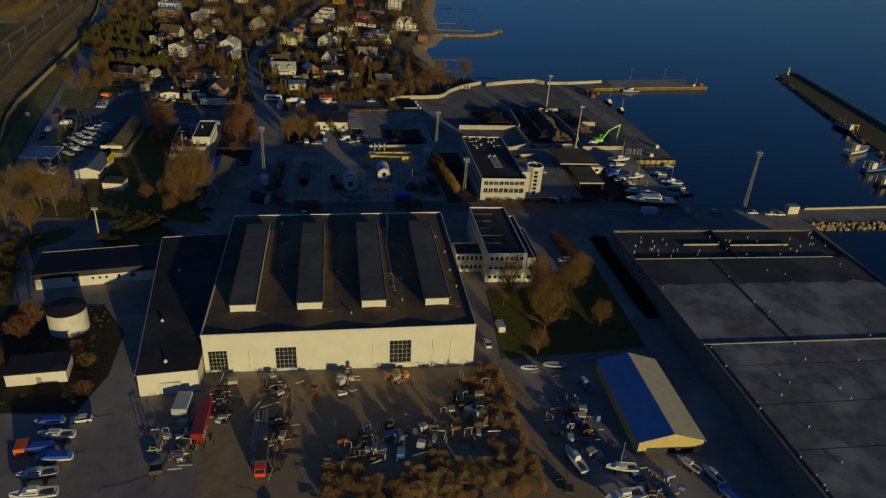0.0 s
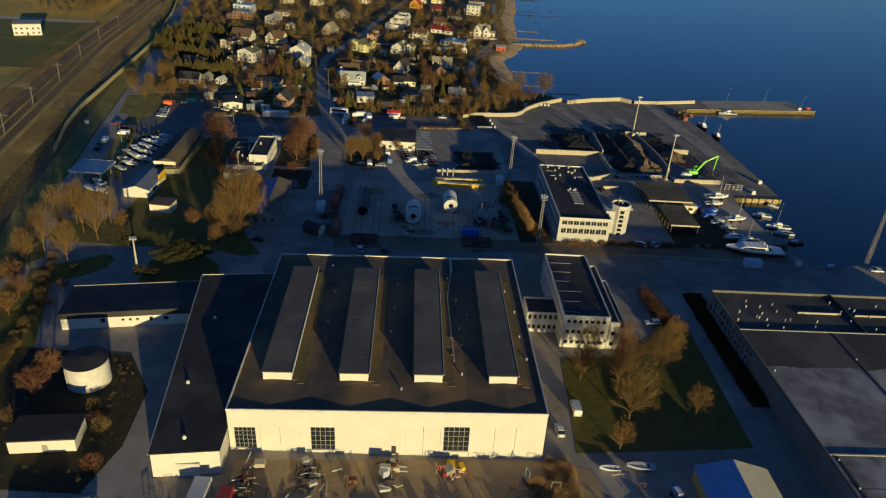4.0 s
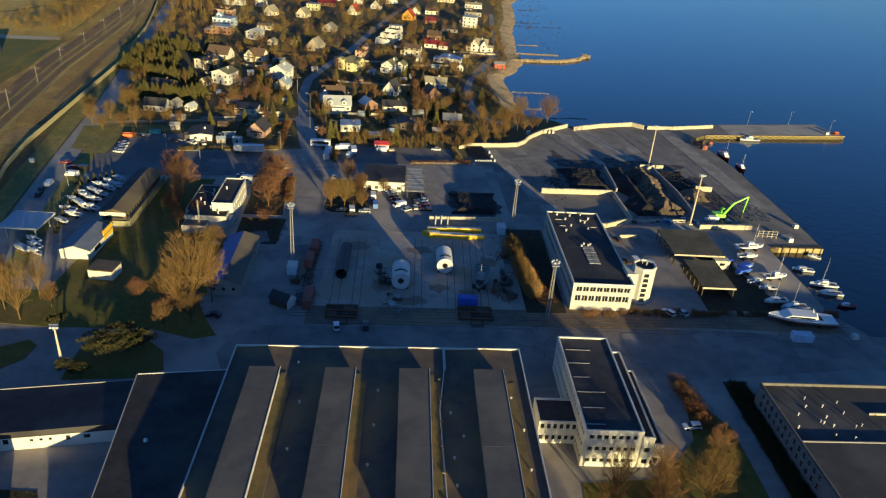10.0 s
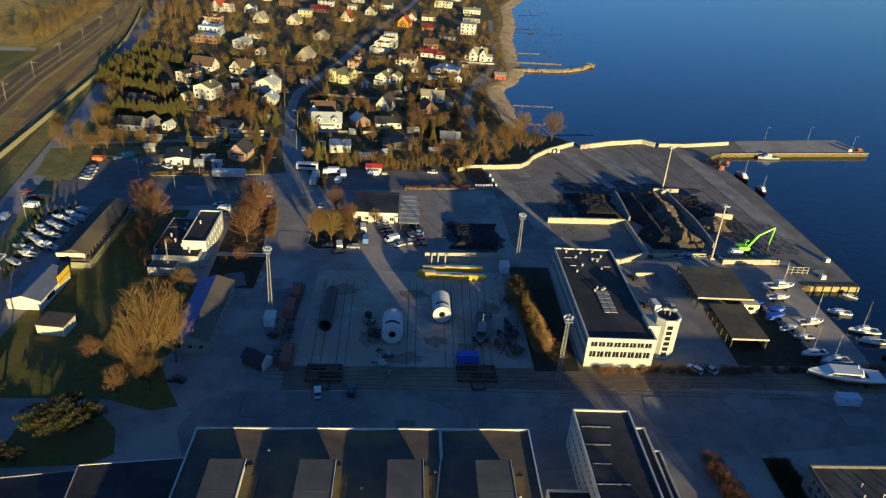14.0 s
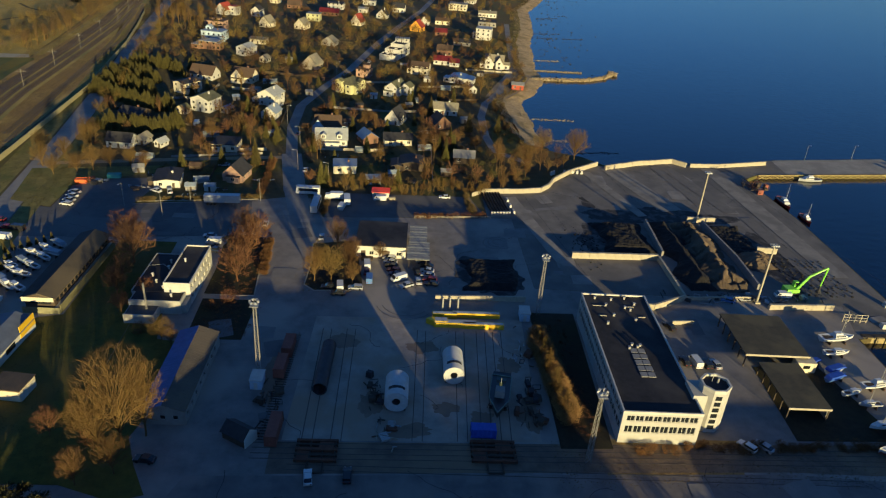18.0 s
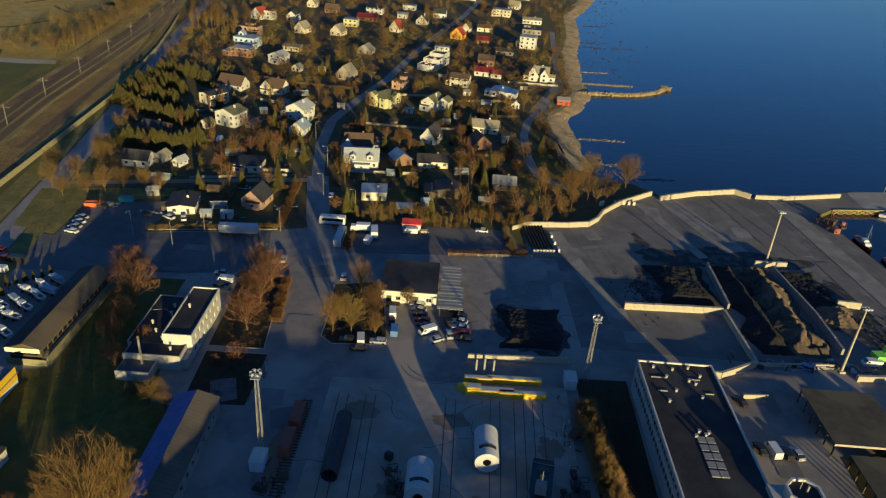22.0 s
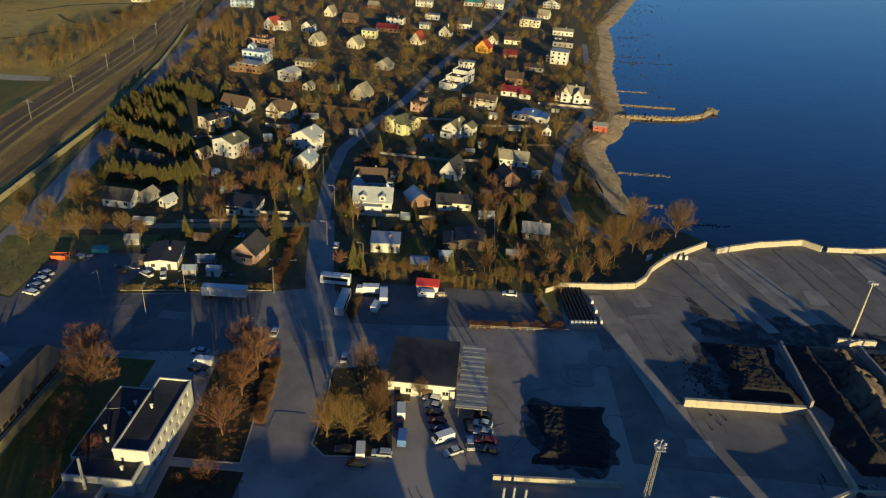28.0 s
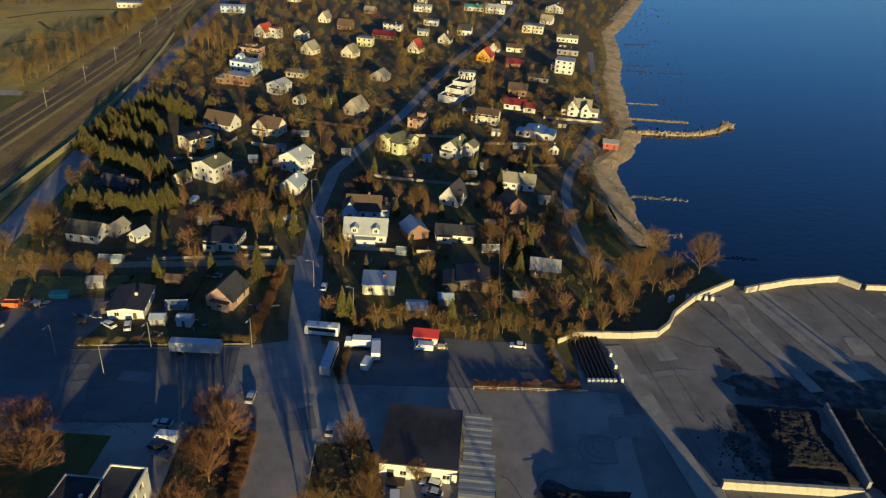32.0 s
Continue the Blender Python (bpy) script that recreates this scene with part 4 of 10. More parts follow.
part("doorway", Shape().box(-5.6, -SHED_L / 2 - 0.06, 0, 5.6, -SHED_L / 2, 1.9), R_DARK, boat_shed)


# ---- houses ----
ROOF_LIST = []


def house(x, y, rot, w, d, eave, rise, wall_material, roof_material, text, ridge="x", chimney=True, dormers=0, porch=False, hip=False, wings=()):
    """A dwelling with pitched (rise > 0) or flat roof; its ridge runs along x or y. Wings are (x, y, w, d, eave, rise, ridge)."""
    b = thing("house", text, "house", pose(x, y, 0, 0, 0, rot), group="houses of the shore district")
    ROOF_LIST.append((x, y, max(w, d) * 0.62))
    if w > 7 and y > 384:
        ROOF_LIST.append((x + 3.4, y - max(w, d) * 0.75, max(w, d) * 0.42))
    s = Shape()
    floors = max(1, round(eave / 2.9))
    for i, (m, length) in enumerate(sides(w, d)):
        holes = []
        if i != 2:
            n = max(2, int(length / 3.2))
            step = length / n
            for f in range(floors):
                for k in range(n):
                    c = step * (k + 0.5)
                    holes.append((c - 0.65, 0.95 + f * 2.8, c + 0.65, 2.25 + f * 2.8) if not (i == 0 and f == 0 and k == n // 2) else (c - 0.5, 0.05, c + 0.5, 2.1))
        facade(s, m, length, eave, holes, 0.2)
        for x0, z0, x1, z1 in holes:
            if z0 < 0.5:
                part("door", Shape().box(x0, 0.1, z0, x1, 0.16, z1), TIMBER, b, at=m)
            else:
                window(b, m @ pose(x0, 0, z0), x1 - x0, z1 - z0, (2, 1), reveal=0.2, far_off=y > 560)
    o, t = 0.45, 0.18
    if rise <= 0:
        part("wall", s, wall_material, b)
        part("roof", Shape().box(-w / 2 - 0.3, -d / 2 - 0.3, eave, w / 2 + 0.3, d / 2 + 0.3, eave + 0.3), roof_material, b)
    else:
        run, half = (w, d / 2) if ridge == "x" else (d, w / 2)
        turn = Matrix() if ridge == "x" else pose(0, 0, 0, 0, 0, 90)
        cut = half * 0.75 if hip else 0.0
        slope = rise / half
        s.m = turn
        if not hip:
            for e in (-run / 2, run / 2):
                s.add([(e, -half, eave), (e, half, eave), (e, 0, eave + rise)], [(0, 1, 2)])
        s.m = Matrix()
        part("wall", s, wall_material, b)
        r = Shape()
        r.m = turn
        L, H = run / 2 + o, half + o
        zl = eave - slope * o
        if hip:
            up = [(-L, -H, zl), (L, -H, zl), (L, H, zl), (-L, H, zl), (-L + cut + o, 0, eave + rise), (L - cut - o, 0, eave + rise)]
            r.add(up + [(-L, -H, zl - t), (L, -H, zl - t), (L, H, zl - t), (-L, H, zl - t)], [(0, 1, 5, 4), (2, 3, 4, 5), (1, 2, 5), (3, 0, 4), (6, 7, 1, 0), (7, 8, 2, 1), (8, 9, 3, 2), (9, 6, 0, 3), (9, 8, 7, 6)])
        else:
            for sg in (-1, 1):
                r.add([(-L, 0, eave + rise), (L, 0, eave + rise), (L, sg * H, zl), (-L, sg * H, zl), (-L, 0, eave + rise + t), (L, 0, eave + rise + t), (L, sg * H, zl + t), (-L, sg * H, zl + t)], [(3, 2, 1, 0), (4, 5, 6, 7), (0, 1, 5, 4), (1, 2, 6, 5), (2, 3, 7, 6), (3, 0, 4, 7)])
        roof = part("roof", r, roof_material, b)
        for k in range(dormers):
            c = run * ((k + 0.5) / dormers - 0.5)
            q = Shape()
            q.m = turn
            zf = eave + 0.5
            q.box(c - 1.1, -half + 0.3, eave - 0.2, c + 1.1, -half * 0.3, zf + 1.5)
            dm = part("dormer", q, wall_material, roof)
            q = Shape()
            q.m = turn
            q.add([(c - 1.4, -half, zf + 1.5), (c + 1.4, -half, zf + 1.5), (c, -half, zf + 2.3), (c - 1.4, -half * 0.2, zf + 1.5), (c + 1.4, -half * 0.2, zf + 1.5), (c, -half * 0.2, zf + 2.3)], [(0, 1, 2), (3, 5, 4), (0, 2, 5, 3), (1, 4, 5, 2), (0, 3, 4, 1)])
            part("dormer_roof", q, roof_material, roof)
            window(b, turn @ pose(c - 0.6, -half + 0.12, zf + 0.1), 1.2, 1.2, (2, 1), reveal=0.2)
    for wx, wy, ww, wd, we, wr, wridge in wings:
        m = pose(wx, wy, 0)
        q = Shape()
        for i, (wm, length) in enumerate(sides(ww, wd)):
            holes = [(length / 2 - 0.7, 0.9 + 2.7 * f, length / 2 + 0.7, 2.2 + 2.7 * f) for f in range(max(1, round(we / 2.9)))] if i in (0, 1) and length > 2.5 and we > 2.4 else []
            facade(q, wm, length, we, holes, 0.2)
            for x0, z0, x1, z1 in holes:
                window(b, m @ wm @ pose(x0, 0, z0), x1 - x0, z1 - z0, (2, 1), reveal=0.2, far_off=y > 560)
        if wr <= 0:
            part("wing_roof", Shape().box(-ww / 2 - 0.2, -wd / 2 - 0.2, we, ww / 2 + 0.2, wd / 2 + 0.2, we + 0.25), roof_material, b, at=m)
        else:
            run, half = (ww, wd / 2) if wridge == "x" else (wd, ww / 2)
            turn = Matrix() if wridge == "x" else pose(0, 0, 0, 0, 0, 90)
            q.m = turn
            for e in (-run / 2, run / 2):
                q.add([(e, -half, we), (e, half, we), (e, 0, we + wr)], [(0, 1, 2)])
            q.m = Matrix()
            r = Shape()
            r.m = turn
            L, H, zl = run / 2 + 0.35, half + 0.35, we - wr / half * 0.35
            for sg in (-1, 1):
                r.add([(-L, 0, we + wr), (L, 0, we + wr), (L, sg * H, zl), (-L, sg * H, zl), (-L, 0, we + wr + t), (L, 0, we + wr + t), (L, sg * H, zl + t), (-L, sg * H, zl + t)], [(3, 2, 1, 0), (4, 5, 6, 7), (0, 1, 5, 4), (1, 2, 6, 5), (2, 3, 7, 6), (3, 0, 4, 7)])
            part("wing_roof", r, roof_material, b, at=m)
        part("wing_wall", q, wall_material, b, at=m)
    if chimney:
        top = eave + max(rise, 0.4)
        c = part("chimney", Shape().box(w * 0.12, 0.2, eave + 0.1, w * 0.12 + 0.7, 0.9, top + 0.9), WHITE_CLEAN if wall_material in (WHITE, WHITE_CLEAN) else BRICK, b)
        part("chimney_cap", Shape().box(w * 0.12 - 0.08, 0.12, top + 0.9, w * 0.12 + 0.78, 0.98, top + 1.0), R_DARK, c)
    if porch:
        part("porch", Shape().box(-w * 0.2, -d / 2 - 2.2, 0, w * 0.25, -d / 2, 2.5), wall_material, b)
        part("porch_roof", Shape().box(-w * 0.2 - 0.2, -d / 2 - 2.5, 2.5, w * 0.25 + 0.2, -d / 2 + 0.1, 2.7), roof_material, b)
    return b


R_TAN = mat("weathered_tan_roof", (0.30, 0.255, 0.17), 0.9, (0.19, 0.165, 0.115), 0.8, third=(0.24, 0.22, 0.15), big=0.2, bump=0.4, bump_scale=5)
R_PALE = mat("pale_weathered_sheet", (0.36, 0.37, 0.35), 0.7, (0.27, 0.275, 0.26), 0.5)
# smooth sheet; the blue light of the sky is put into its base colour
R_SKY = mat("sky_tinted_sheet", (0.10, 0.16, 0.25), 0.35, (0.08, 0.13, 0.21), 0.4, spec=0.6)
R_CARMINE = mat("carmine_roof_sheet", (0.20, 0.022, 0.024), 0.7, (0.13, 0.016, 0.018), 0.8)
house(-77, 487, -23, 10.6, 10.2, 6.3, 2.0, WHITE_CLEAN, R_OLIVE, "tall white house with olive-brown low gable roof", "y")
house(-8, 532.5, -34, 11, 12.6, 5.6, 2.4, YELLOW, R_OLIVE, "large pale yellow house with olive hipped roof", "y", chimney=False, hip=True, wings=((-3.0, -6.6, 4.2, 2.4, 6.6, 1.2, "y"), (3.2, -6.4, 3.6, 2.0, 5.2, 0, "y"), (6.0, 1.0, 2.2, 4.4, 6.4, 1.2, "x"), (6.1, -3.6, 1.6, 3.0, 4.6, 0, "x")))
house(-47.5, 502, -22, 9.6, 10.5, 5.8, 2.6, WHITE, R_PALE, "white house with light grey gable roof and chimney", "y", wings=((5.2, -1.5, 3.4, 4.6, 4.4, 1.4, "x"), (-6.2, -2.6, 4.2, 4.6, 2.8, 1.0, "y")))
house(-44, 480, -13, 7.2, 8.6, 3.2, 2.9, WHITE_CLEAN, R_BLUE, "white cottage with pale blue-grey gable roof", "y")
house(-68, 542, -17, 12.0, 8.6, 3.6, 4.0, CREAM, R_BROWN, "cream house with steep brown cross gables", "x", wings=((-2.2, -3.4, 7.2, 5.0, 3.6, 4.0, "y"), (-2.2, -6.4, 6.0, 1.6, 2.6, 0, "x")))
house(-91, 545, -18, 14, 9.0, 3.0, 4.2, WHITE_CLEAN, R_BROWN, "white-gabled house with long brown roof", "x", chimney=False)
house(-93.5, 517, -36, 8.6, 11.6, 5.5, 0.9, CREAM, R_DARK, "pale yellow two-storey house with dark low roof", "y", wings=((4.9, -1.0, 1.6, 8.0, 2.9, 0, "y"),))
house(-86.5, 480.0, -24, 5.2, 4.8, 2.5, 1.7, CREAM, R_OLIVE, "small cream garden shed with olive roof", "y", chimney=False)
house(-66.5, 484.0, -24, 4.6, 5.4, 2.3, 1.2, GREYWALL, R_SKY, "small shed with smooth blue roof", "y", chimney=False)
house(-12, 446, 3, 14, 10.5, 3.4, 3.6, WHITE_CLEAN, R_PALE, "white house with pale grey roof and two dormers", dormers=2, porch=True, chimney=False)
house(-15, 464, 3, 12.0, 9, 3.4, 3.8, BLUEWALL, R_BROWN, "pale blue house with brown tiled cross roofs", "x", wings=((-4.6, -1.4, 5.6, 9.4, 3.4, 3.4, "y"), (7.6, -0.6, 3.0, 3.4, 2.6, 0, "x")))
house(-4, 413.5, 3, 9.3, 8.2, 3.3, 0, CREAM, R_BLUE, "cream bungalow with flat pale blue roof")
house(24, 420, 0, 9.5, 9.5, 3.3, 1.0, TIMBER, R_DARK, "dark timber house with low dark roof", "y")
house(17.5, 418, 0, 4.4, 8, 2.7, 0.5, TIMBER, R_DARK, "dark timber annex with tin roof", "y", chimney=False)
house(4, 450, 24, 7.4, 8, 2.9, 2.6, BRICK, R_SKY, "small brown brick house with sheet roof tinted sky blue", "y", chimney=False)
house(18, 450, 0, 13, 8, 3.0, 1.8, CREAM, R_DARK, "low cream house with dark slate roof", wings=((-3.4, -4.4, 5.0, 2.2, 2.6, 0, "x"),))
house(17, 480, -22, 7.6, 9.8, 2.8, 5.0, WHITE_CLEAN, R_DARK, "white steep-gabled house with dark roof", "y", chimney=False, wings=((2.4, -1.4, 3.6, 2.6, 3.8, 1.6, "x"),))
house(39, 476, 18, 8.2, 9, 3.0, 3.8, BRICK, R_DARK, "brown brick house with dark gabled roof", "y")
house(43, 499, -8, 13.0, 8.5, 3.2, 2.6, WHITE, R_TAN, "house with grey-brown fibre roof and white end wall", "x", wings=((-5.4, 1.0, 3.2, 3.6, 4.2, 1.6, "y"),))
house(17, 531, -25, 8.6, 11.5, 4.4, 3.2, WHITE_CLEAN, R_OLIVE, "white house with olive green pitched roofs", "y", wings=((5.8, 2.6, 6.0, 6.0, 4.8, 1.8, "y"), (-1.6, -6.6, 5.0, 2.0, 2.8, 0, "x")))
house(55, 564, -18, 9.0, 11, 3.4, 0.7, WHITE_CLEAN, R_SKY, "white house with smooth shallow roofs tinted sky blue", "y", wings=((7.0, -1.4, 6.0, 9.0, 3.2, 0.5, "y"), (-6.0, -2.0, 4.0, 6.0, 2.6, 0, "x")))
house(32.5, 579, -14, 11, 8.5, 4.6, 2.6, CREAM, R_BROWN, "cream house with dark brown roof", "x", wings=((-6.8, 0.6, 3.0, 5.0, 2.8, 0, "x"),))
house(48, 607, -8, 11.5, 8, 3.0, 2.2, WHITE, R_CARMINE, "long low house with carmine red roof", "x", wings=((8.0, -3.0, 6.4, 6.5, 2.8, 1.8, "x"),))
house(51, 634, -8, 10.5, 8, 3.8, 2.8, BRICK, R_BROWN, "brown house with brown tiled roof", "x")
house(82, 604, -10, 12, 9.5, 5.0, 3.4, WHITE_CLEAN, R_TAN, "ornate white villa with tan cross gables", "x", wings=((-3.6, -3.0, 4.6, 7.0, 5.6, 3.6, "y"), (3.4, -3.4, 4.4, 6.6, 4.8, 3.2, "y"), (-7.4, -2.0, 3.6, 6.0, 3.0, 0, "x"), (7.8, -1.6, 4.6, 5.6, 3.2, 1.2, "x")))
house(85, 694, -14, 11.5, 11, 8.2, 0, WHITE_CLEAN, R_PALE, "tall white modern house with flat roof", chimney=False, wings=((-7.0, 1.0, 3.0, 6.0, 4.2, 0, "x"),))
house(34, 711, -20, 9.5, 9, 3.6, 4.8, ORANGE, R_RED, "orange house with steep red roof", "y", chimney=False)
house(41, 738, -12, 7, 8, 3.4, 3.6, WHITE, R_BROWN, "small white gabled house among trees", "y", chimney=False)
house(56, 745, -6, 12, 8, 3.2, 1.8, CREAM, R_BROWN, "low house with brown roof among trees", "x")
house(-113.5, 678, -12, 14, 9.5, 6.2, 0, PINK, R_BROWN, "salmon two-storey flat-roofed house", chimney=False, wings=((5.5, -4.4, 5.0, 4.0, 4.0, 0, "x"), (0, 1.0, 6.0, 4.0, 7.6, 0, "x")))
house(-107, 643, -14, 14.5, 11, 6.2, 0, BLUEWALL, R_BLUE, "light blue flat-roofed house with white terraces", wings=((5.0, -5.8, 8.0, 5.0, 3.6, 0, "x"), (-4.6, 2.0, 3.6, 4.0, 7.8, 1.4, "y")))
house(-104, 617, -14, 12.5, 9, 5.0, 0, BRICK, R_PALE, "brown two-storey house with pale roof terrace", chimney=False, wings=((6.8, -1.0, 2.6, 6.0, 4.2, 0, "x"), (-7.6, -2.0, 6.4, 7.5, 2.8, 0, "x")))
house(-79, 606, -22, 9.4, 9.6, 4.6, 2.2, WHITE_CLEAN, R_PALE, "white house with pale shallow gable roof", "y", chimney=False, wings=((1.0, -5.4, 5.0, 1.8, 2.6, 0, "x"),))
house(-76.5, 639, -8, 11, 7.5, 3.2, 1.0, CREAM, R_TAN, "low cream house with tan roof", "x")
house(-120, 736, -24, 9.6, 10, 4.2, 4.6, WHITE_CLEAN, R_RED, "white house with red gable roof", "y", chimney=False, wings=((7.6, 3.0, 7.0, 6.5, 6.6, 0, "x"),))
house(-94, 736, -10, 8, 9, 4.4, 3.4, WHITE_CLEAN, R_DARK, "small white house with dark gable roof", "y", chimney=False)
house(-80, 696, -22, 8.6, 9.6, 3.4, 4.6, CREAM, R_TAN, "cream gabled house with tan roof", "y", chimney=False)
house(-54, 696, -20, 8.8, 9.6, 3.2, 4.4, CREAM, R_TAN, "cream house with steep weathered roof", "y", chimney=False)
house(-48.5, 730, -6, 10.5, 8, 5.4, 0, YELLOW, R_GREY, "bright yellow flat-roofed house", chimney=False)
house(-38, 757, -8, 16, 9, 3.0, 2.4, BRICK, R_CARMINE, "brick house with dark red roof", "x")
house(-35, 789, -6, 14, 9, 4.6, 0, WHITE_CLEAN, R_DARK, "white house with dark flat roof")
house(-13, 722, -22, 8.2, 9.4, 3.2, 5.4, CREAM, R_RED, "cream gabled house with red tiled roof", "y", chimney=False)
house(6, 757, -12, 9, 9, 3.0, 4.6, WHITE_CLEAN, R_DARK, "white steep-gabled house with dark roof", "y")
house(-34, 579, -20, 9.2, 9.6, 3.4, 4.8, STONE, R_TAN, "rough stone house with weathered gable roof", "y", chimney=False)
house(-2, 565, -20, 7.4, 7.6, 4.8, 0, PINK, R_BROWN, "small salmon flat-roofed house", wings=((1.4, 1.2, 3.4, 3.4, 7.0, 0, "x"),))
house(-29, 645, -16, 9.5, 8.5, 2.8, 3.2, GREYWALL, R_TAN, "low house with tan roofs behind bare trees", "y", chimney=False)
house(-64.5, 588, -20, 5.0, 5.0, 2.6, 1.8, CREAM, R_TAN, "small cream outbuilding with a tan roof", "y", chimney=False)
house(-89, 801, -18, 7.5, 9, 3.4, 4.6, CREAM, R_TAN, "pale gabled house among bare trees", "y", chimney=False)
house(75, 818, -10, 16, 10, 5.8, 0, CREAM, R_GREY, "cream two-storey flat-roofed house", wings=((-6.4, -4.6, 4.4, 3.0, 5.0, 1.0, "y"),))
house(99, 792, -6, 16, 10, 3.5, 1.4, WHITE, R_TAN, "white house with wide shallow roof", "x")
house(28, 900, 0, 18, 10, 3.5, 1.6, WHITE, TEAL, "white house with bright teal roof", "x")
house(47, 894, -8, 17, 10, 5.0, 2.4, WHITE_CLEAN, R_PALE, "long white house with a pale pitched roof", "x")
house(103, 919, -10, 16, 10, 4.6, 3.4, WHITE_CLEAN, R_DARK, "white house with dark gable", "y")
house(94, 749, -8, 15, 11, 3.6, 0, GREYWALL, R_DARK, "dark flat-roofed modern house", wings=((-4.0, 4.0, 5.0, 4.0, 5.2, 0, "x"),))
house(-17, 877, -6, 15, 9, 4.6, 1.4, WHITE_CLEAN, R_GREY, "white house half hidden among bare trees", "x")
house(-7, 818, -6, 11.5, 8, 4.0, 0, WHITE, R_GREY, "low white flat-roofed house", "x", chimney=False)
house(-11, 778, -6, 8, 8, 3.4, 1.0, WHITE, R_PALE, "small white house with a pale shallow roof", "x", chimney=False)
house(52, 700, 0, 9, 8, 2.8, 2.2, BRICK, R_CARMINE, "low brown house with dark red roof", "x", chimney=False)
house(66, 668, -10, 12, 8, 2.8, 1.4, GREYWALL, R_DARK, "dark low house behind trees", "x")
house(22, 668, -8, 10, 5, 2.6, 0, WHITE, R_PALE, "long low white outbuilding", chimney=False)
house(-45.5, 401.5, -12, 8.0, 9.5, 3.2, 3.6, PINK, R_DARK, "salmon-fronted gabled house with dark roof", "y", chimney=False, wings=((0.6, -5.2, 5.0, 1.6, 2.6, 0, "x"),))
house(-69.8, 394.5, 8, 9.2, 12, 3.0, 0.7, WHITE, R_DARK, "white bungalow with dark shallow roof", "y")
house(-56, 434, -3, 10.4, 10, 3.2, 0, CREAM, R_DARK, "cream bungalow with flat dark roof", chimney=False, wings=((-3.2, -5.6, 3.6, 1.4, 2.6, 0, "x"),))
house(-99.5, 432, -6, 10.4, 7.6, 3.2, 2.6, WHITE_CLEAN, R_DARK, "white house with dark roof and roof windows", "x", chimney=False)
house(-92, 436, -14, 4.8, 6.5, 2.6, 1.8, GREYWALL, R_TAN, "small grey outbuilding with a tan roof", "y", chimney=False)
house(-83.5, 433.0, -24, 3.2, 5.2, 2.3, 1.5, WHITE_CLEAN, R_PALE, "small white gabled outbuilding", "y", chimney=False)
house(90, 554, -8, 7, 6.5, 3.0, 1.0, mat("red_boards", (0.36, 0.07, 0.04), 0.85), R_GREY, "red boat hut with grey roof near the shore", "x", chimney=False)
house(61, 541, 10, 4.6, 5, 2.6, 2.0, WHITE_CLEAN, R_GREY, "tiny white garden hut with a grey roof", "y", chimney=False)
house(47, 430, -5, 9, 8, 3.0, 2.0, TIMBER, R_GREY, "dark house behind trees with grey roof", "x")
house(8, 402, 5, 5.4, 4.6, 2.4, 0.8, BLUEWALL, R_BLUE, "small pale blue garden shed", "x", chimney=False)
house(-106, 470, -18, 12, 8.5, 3.0, 2.0, TIMBER, R_DARK, "dark house hidden behind conifers", "x")
house(-224, 526, 20, 16, 12, 7.0, 0, WHITE_CLEAN, R_GREY, "white three-storey block beyond the railway", chimney=False)
house(-239, 806, 22, 27, 9, 3.6, 0, CREAM, R_PALE, "long low cream building beyond the field", chimney=False)
house(-165, 815, 10, 18, 12, 4.6, 0.9, BLUEWALL, R_BLUE, "light blue service building", "x", chimney=False)
random.seed(5)
for x, y in ((20, 790), (-70, 780), (-60, 850), (90, 860), (-20, 925), (60, 950), (-70, 930), (-130, 880)):
    house(x, y, random.uniform(-26, 0), random.uniform(8.5, 11), random.uniform(7.5, 9.5), random.choice((3.0, 3.2, 4.2)), random.uniform(2.0, 4.2), random.choice((WHITE, CREAM, GREYWALL, BRICK)), random.choice((R_TAN, R_DARK, R_BROWN)), "dwelling half hidden among bare trees", random.choice("xy"), chimney=False)
modern = thing("terraced_house", "white modern house with stepped flat terraces", "house", pose(17, 620, 0, 0, 0, -22))
ROOF_LIST += [(13, 611, 7), (17, 620, 8), (21, 630, 8)]
part("wall", Shape().box(-6.0, -14, 0, 5.2, -6, 3.2).box(-5.4, -6, 0, 5.0, 3, 5.4).box(-5.0, 3, 0, 5.0, 13, 7.2), WHITE_CLEAN, modern)
for x0, y0, x1, y1, z in ((-6.0, -14, 5.2, -6, 3.2), (-5.4, -6, 5.0, 3, 5.4), (-5.0, 3, 5.0, 13, 7.2)):
    part("roof_deck", Shape().box(x0 + 0.3, y0 + 0.3, z, x1 - 0.3, y1 - 0.05, z + 0.06), R_DARK, modern)
    part("parapet", Shape().box(x0, y0, z, x1, y0 + 0.28, z + 0.7).box(x0, y0 + 0.28, z, x0 + 0.28, y1, z + 0.7).box(x1 - 0.28, y0 + 0.28, z, x1, y1, z + 0.7), WHITE_CLEAN, modern)
for k in range(5):
    part("roof_vent", Shape().box(-3.6 + k * 1.7, 11.4, 7.26, -2.9 + k * 1.7, 12.1, 9.0), WHITE_CLEAN, modern)
for x, y, z in ((-2, -9, 3.26), (1.5, -11, 3.26), (0.5, -1, 5.46)):
    part("skylight", Shape().box(x - 0.9, y - 0.6, z, x + 0.9, y + 0.6, z + 0.5, 0.1), WHITE, modern)
for z, y in ((0.8, -14.02), (3.6, -6.02), (5.6, 2.98)):
    for x in (-4.4, -1.2, 2):
        window(modern, pose(x, y - 0.12, z), 2.2, 1.5, (2, 1))
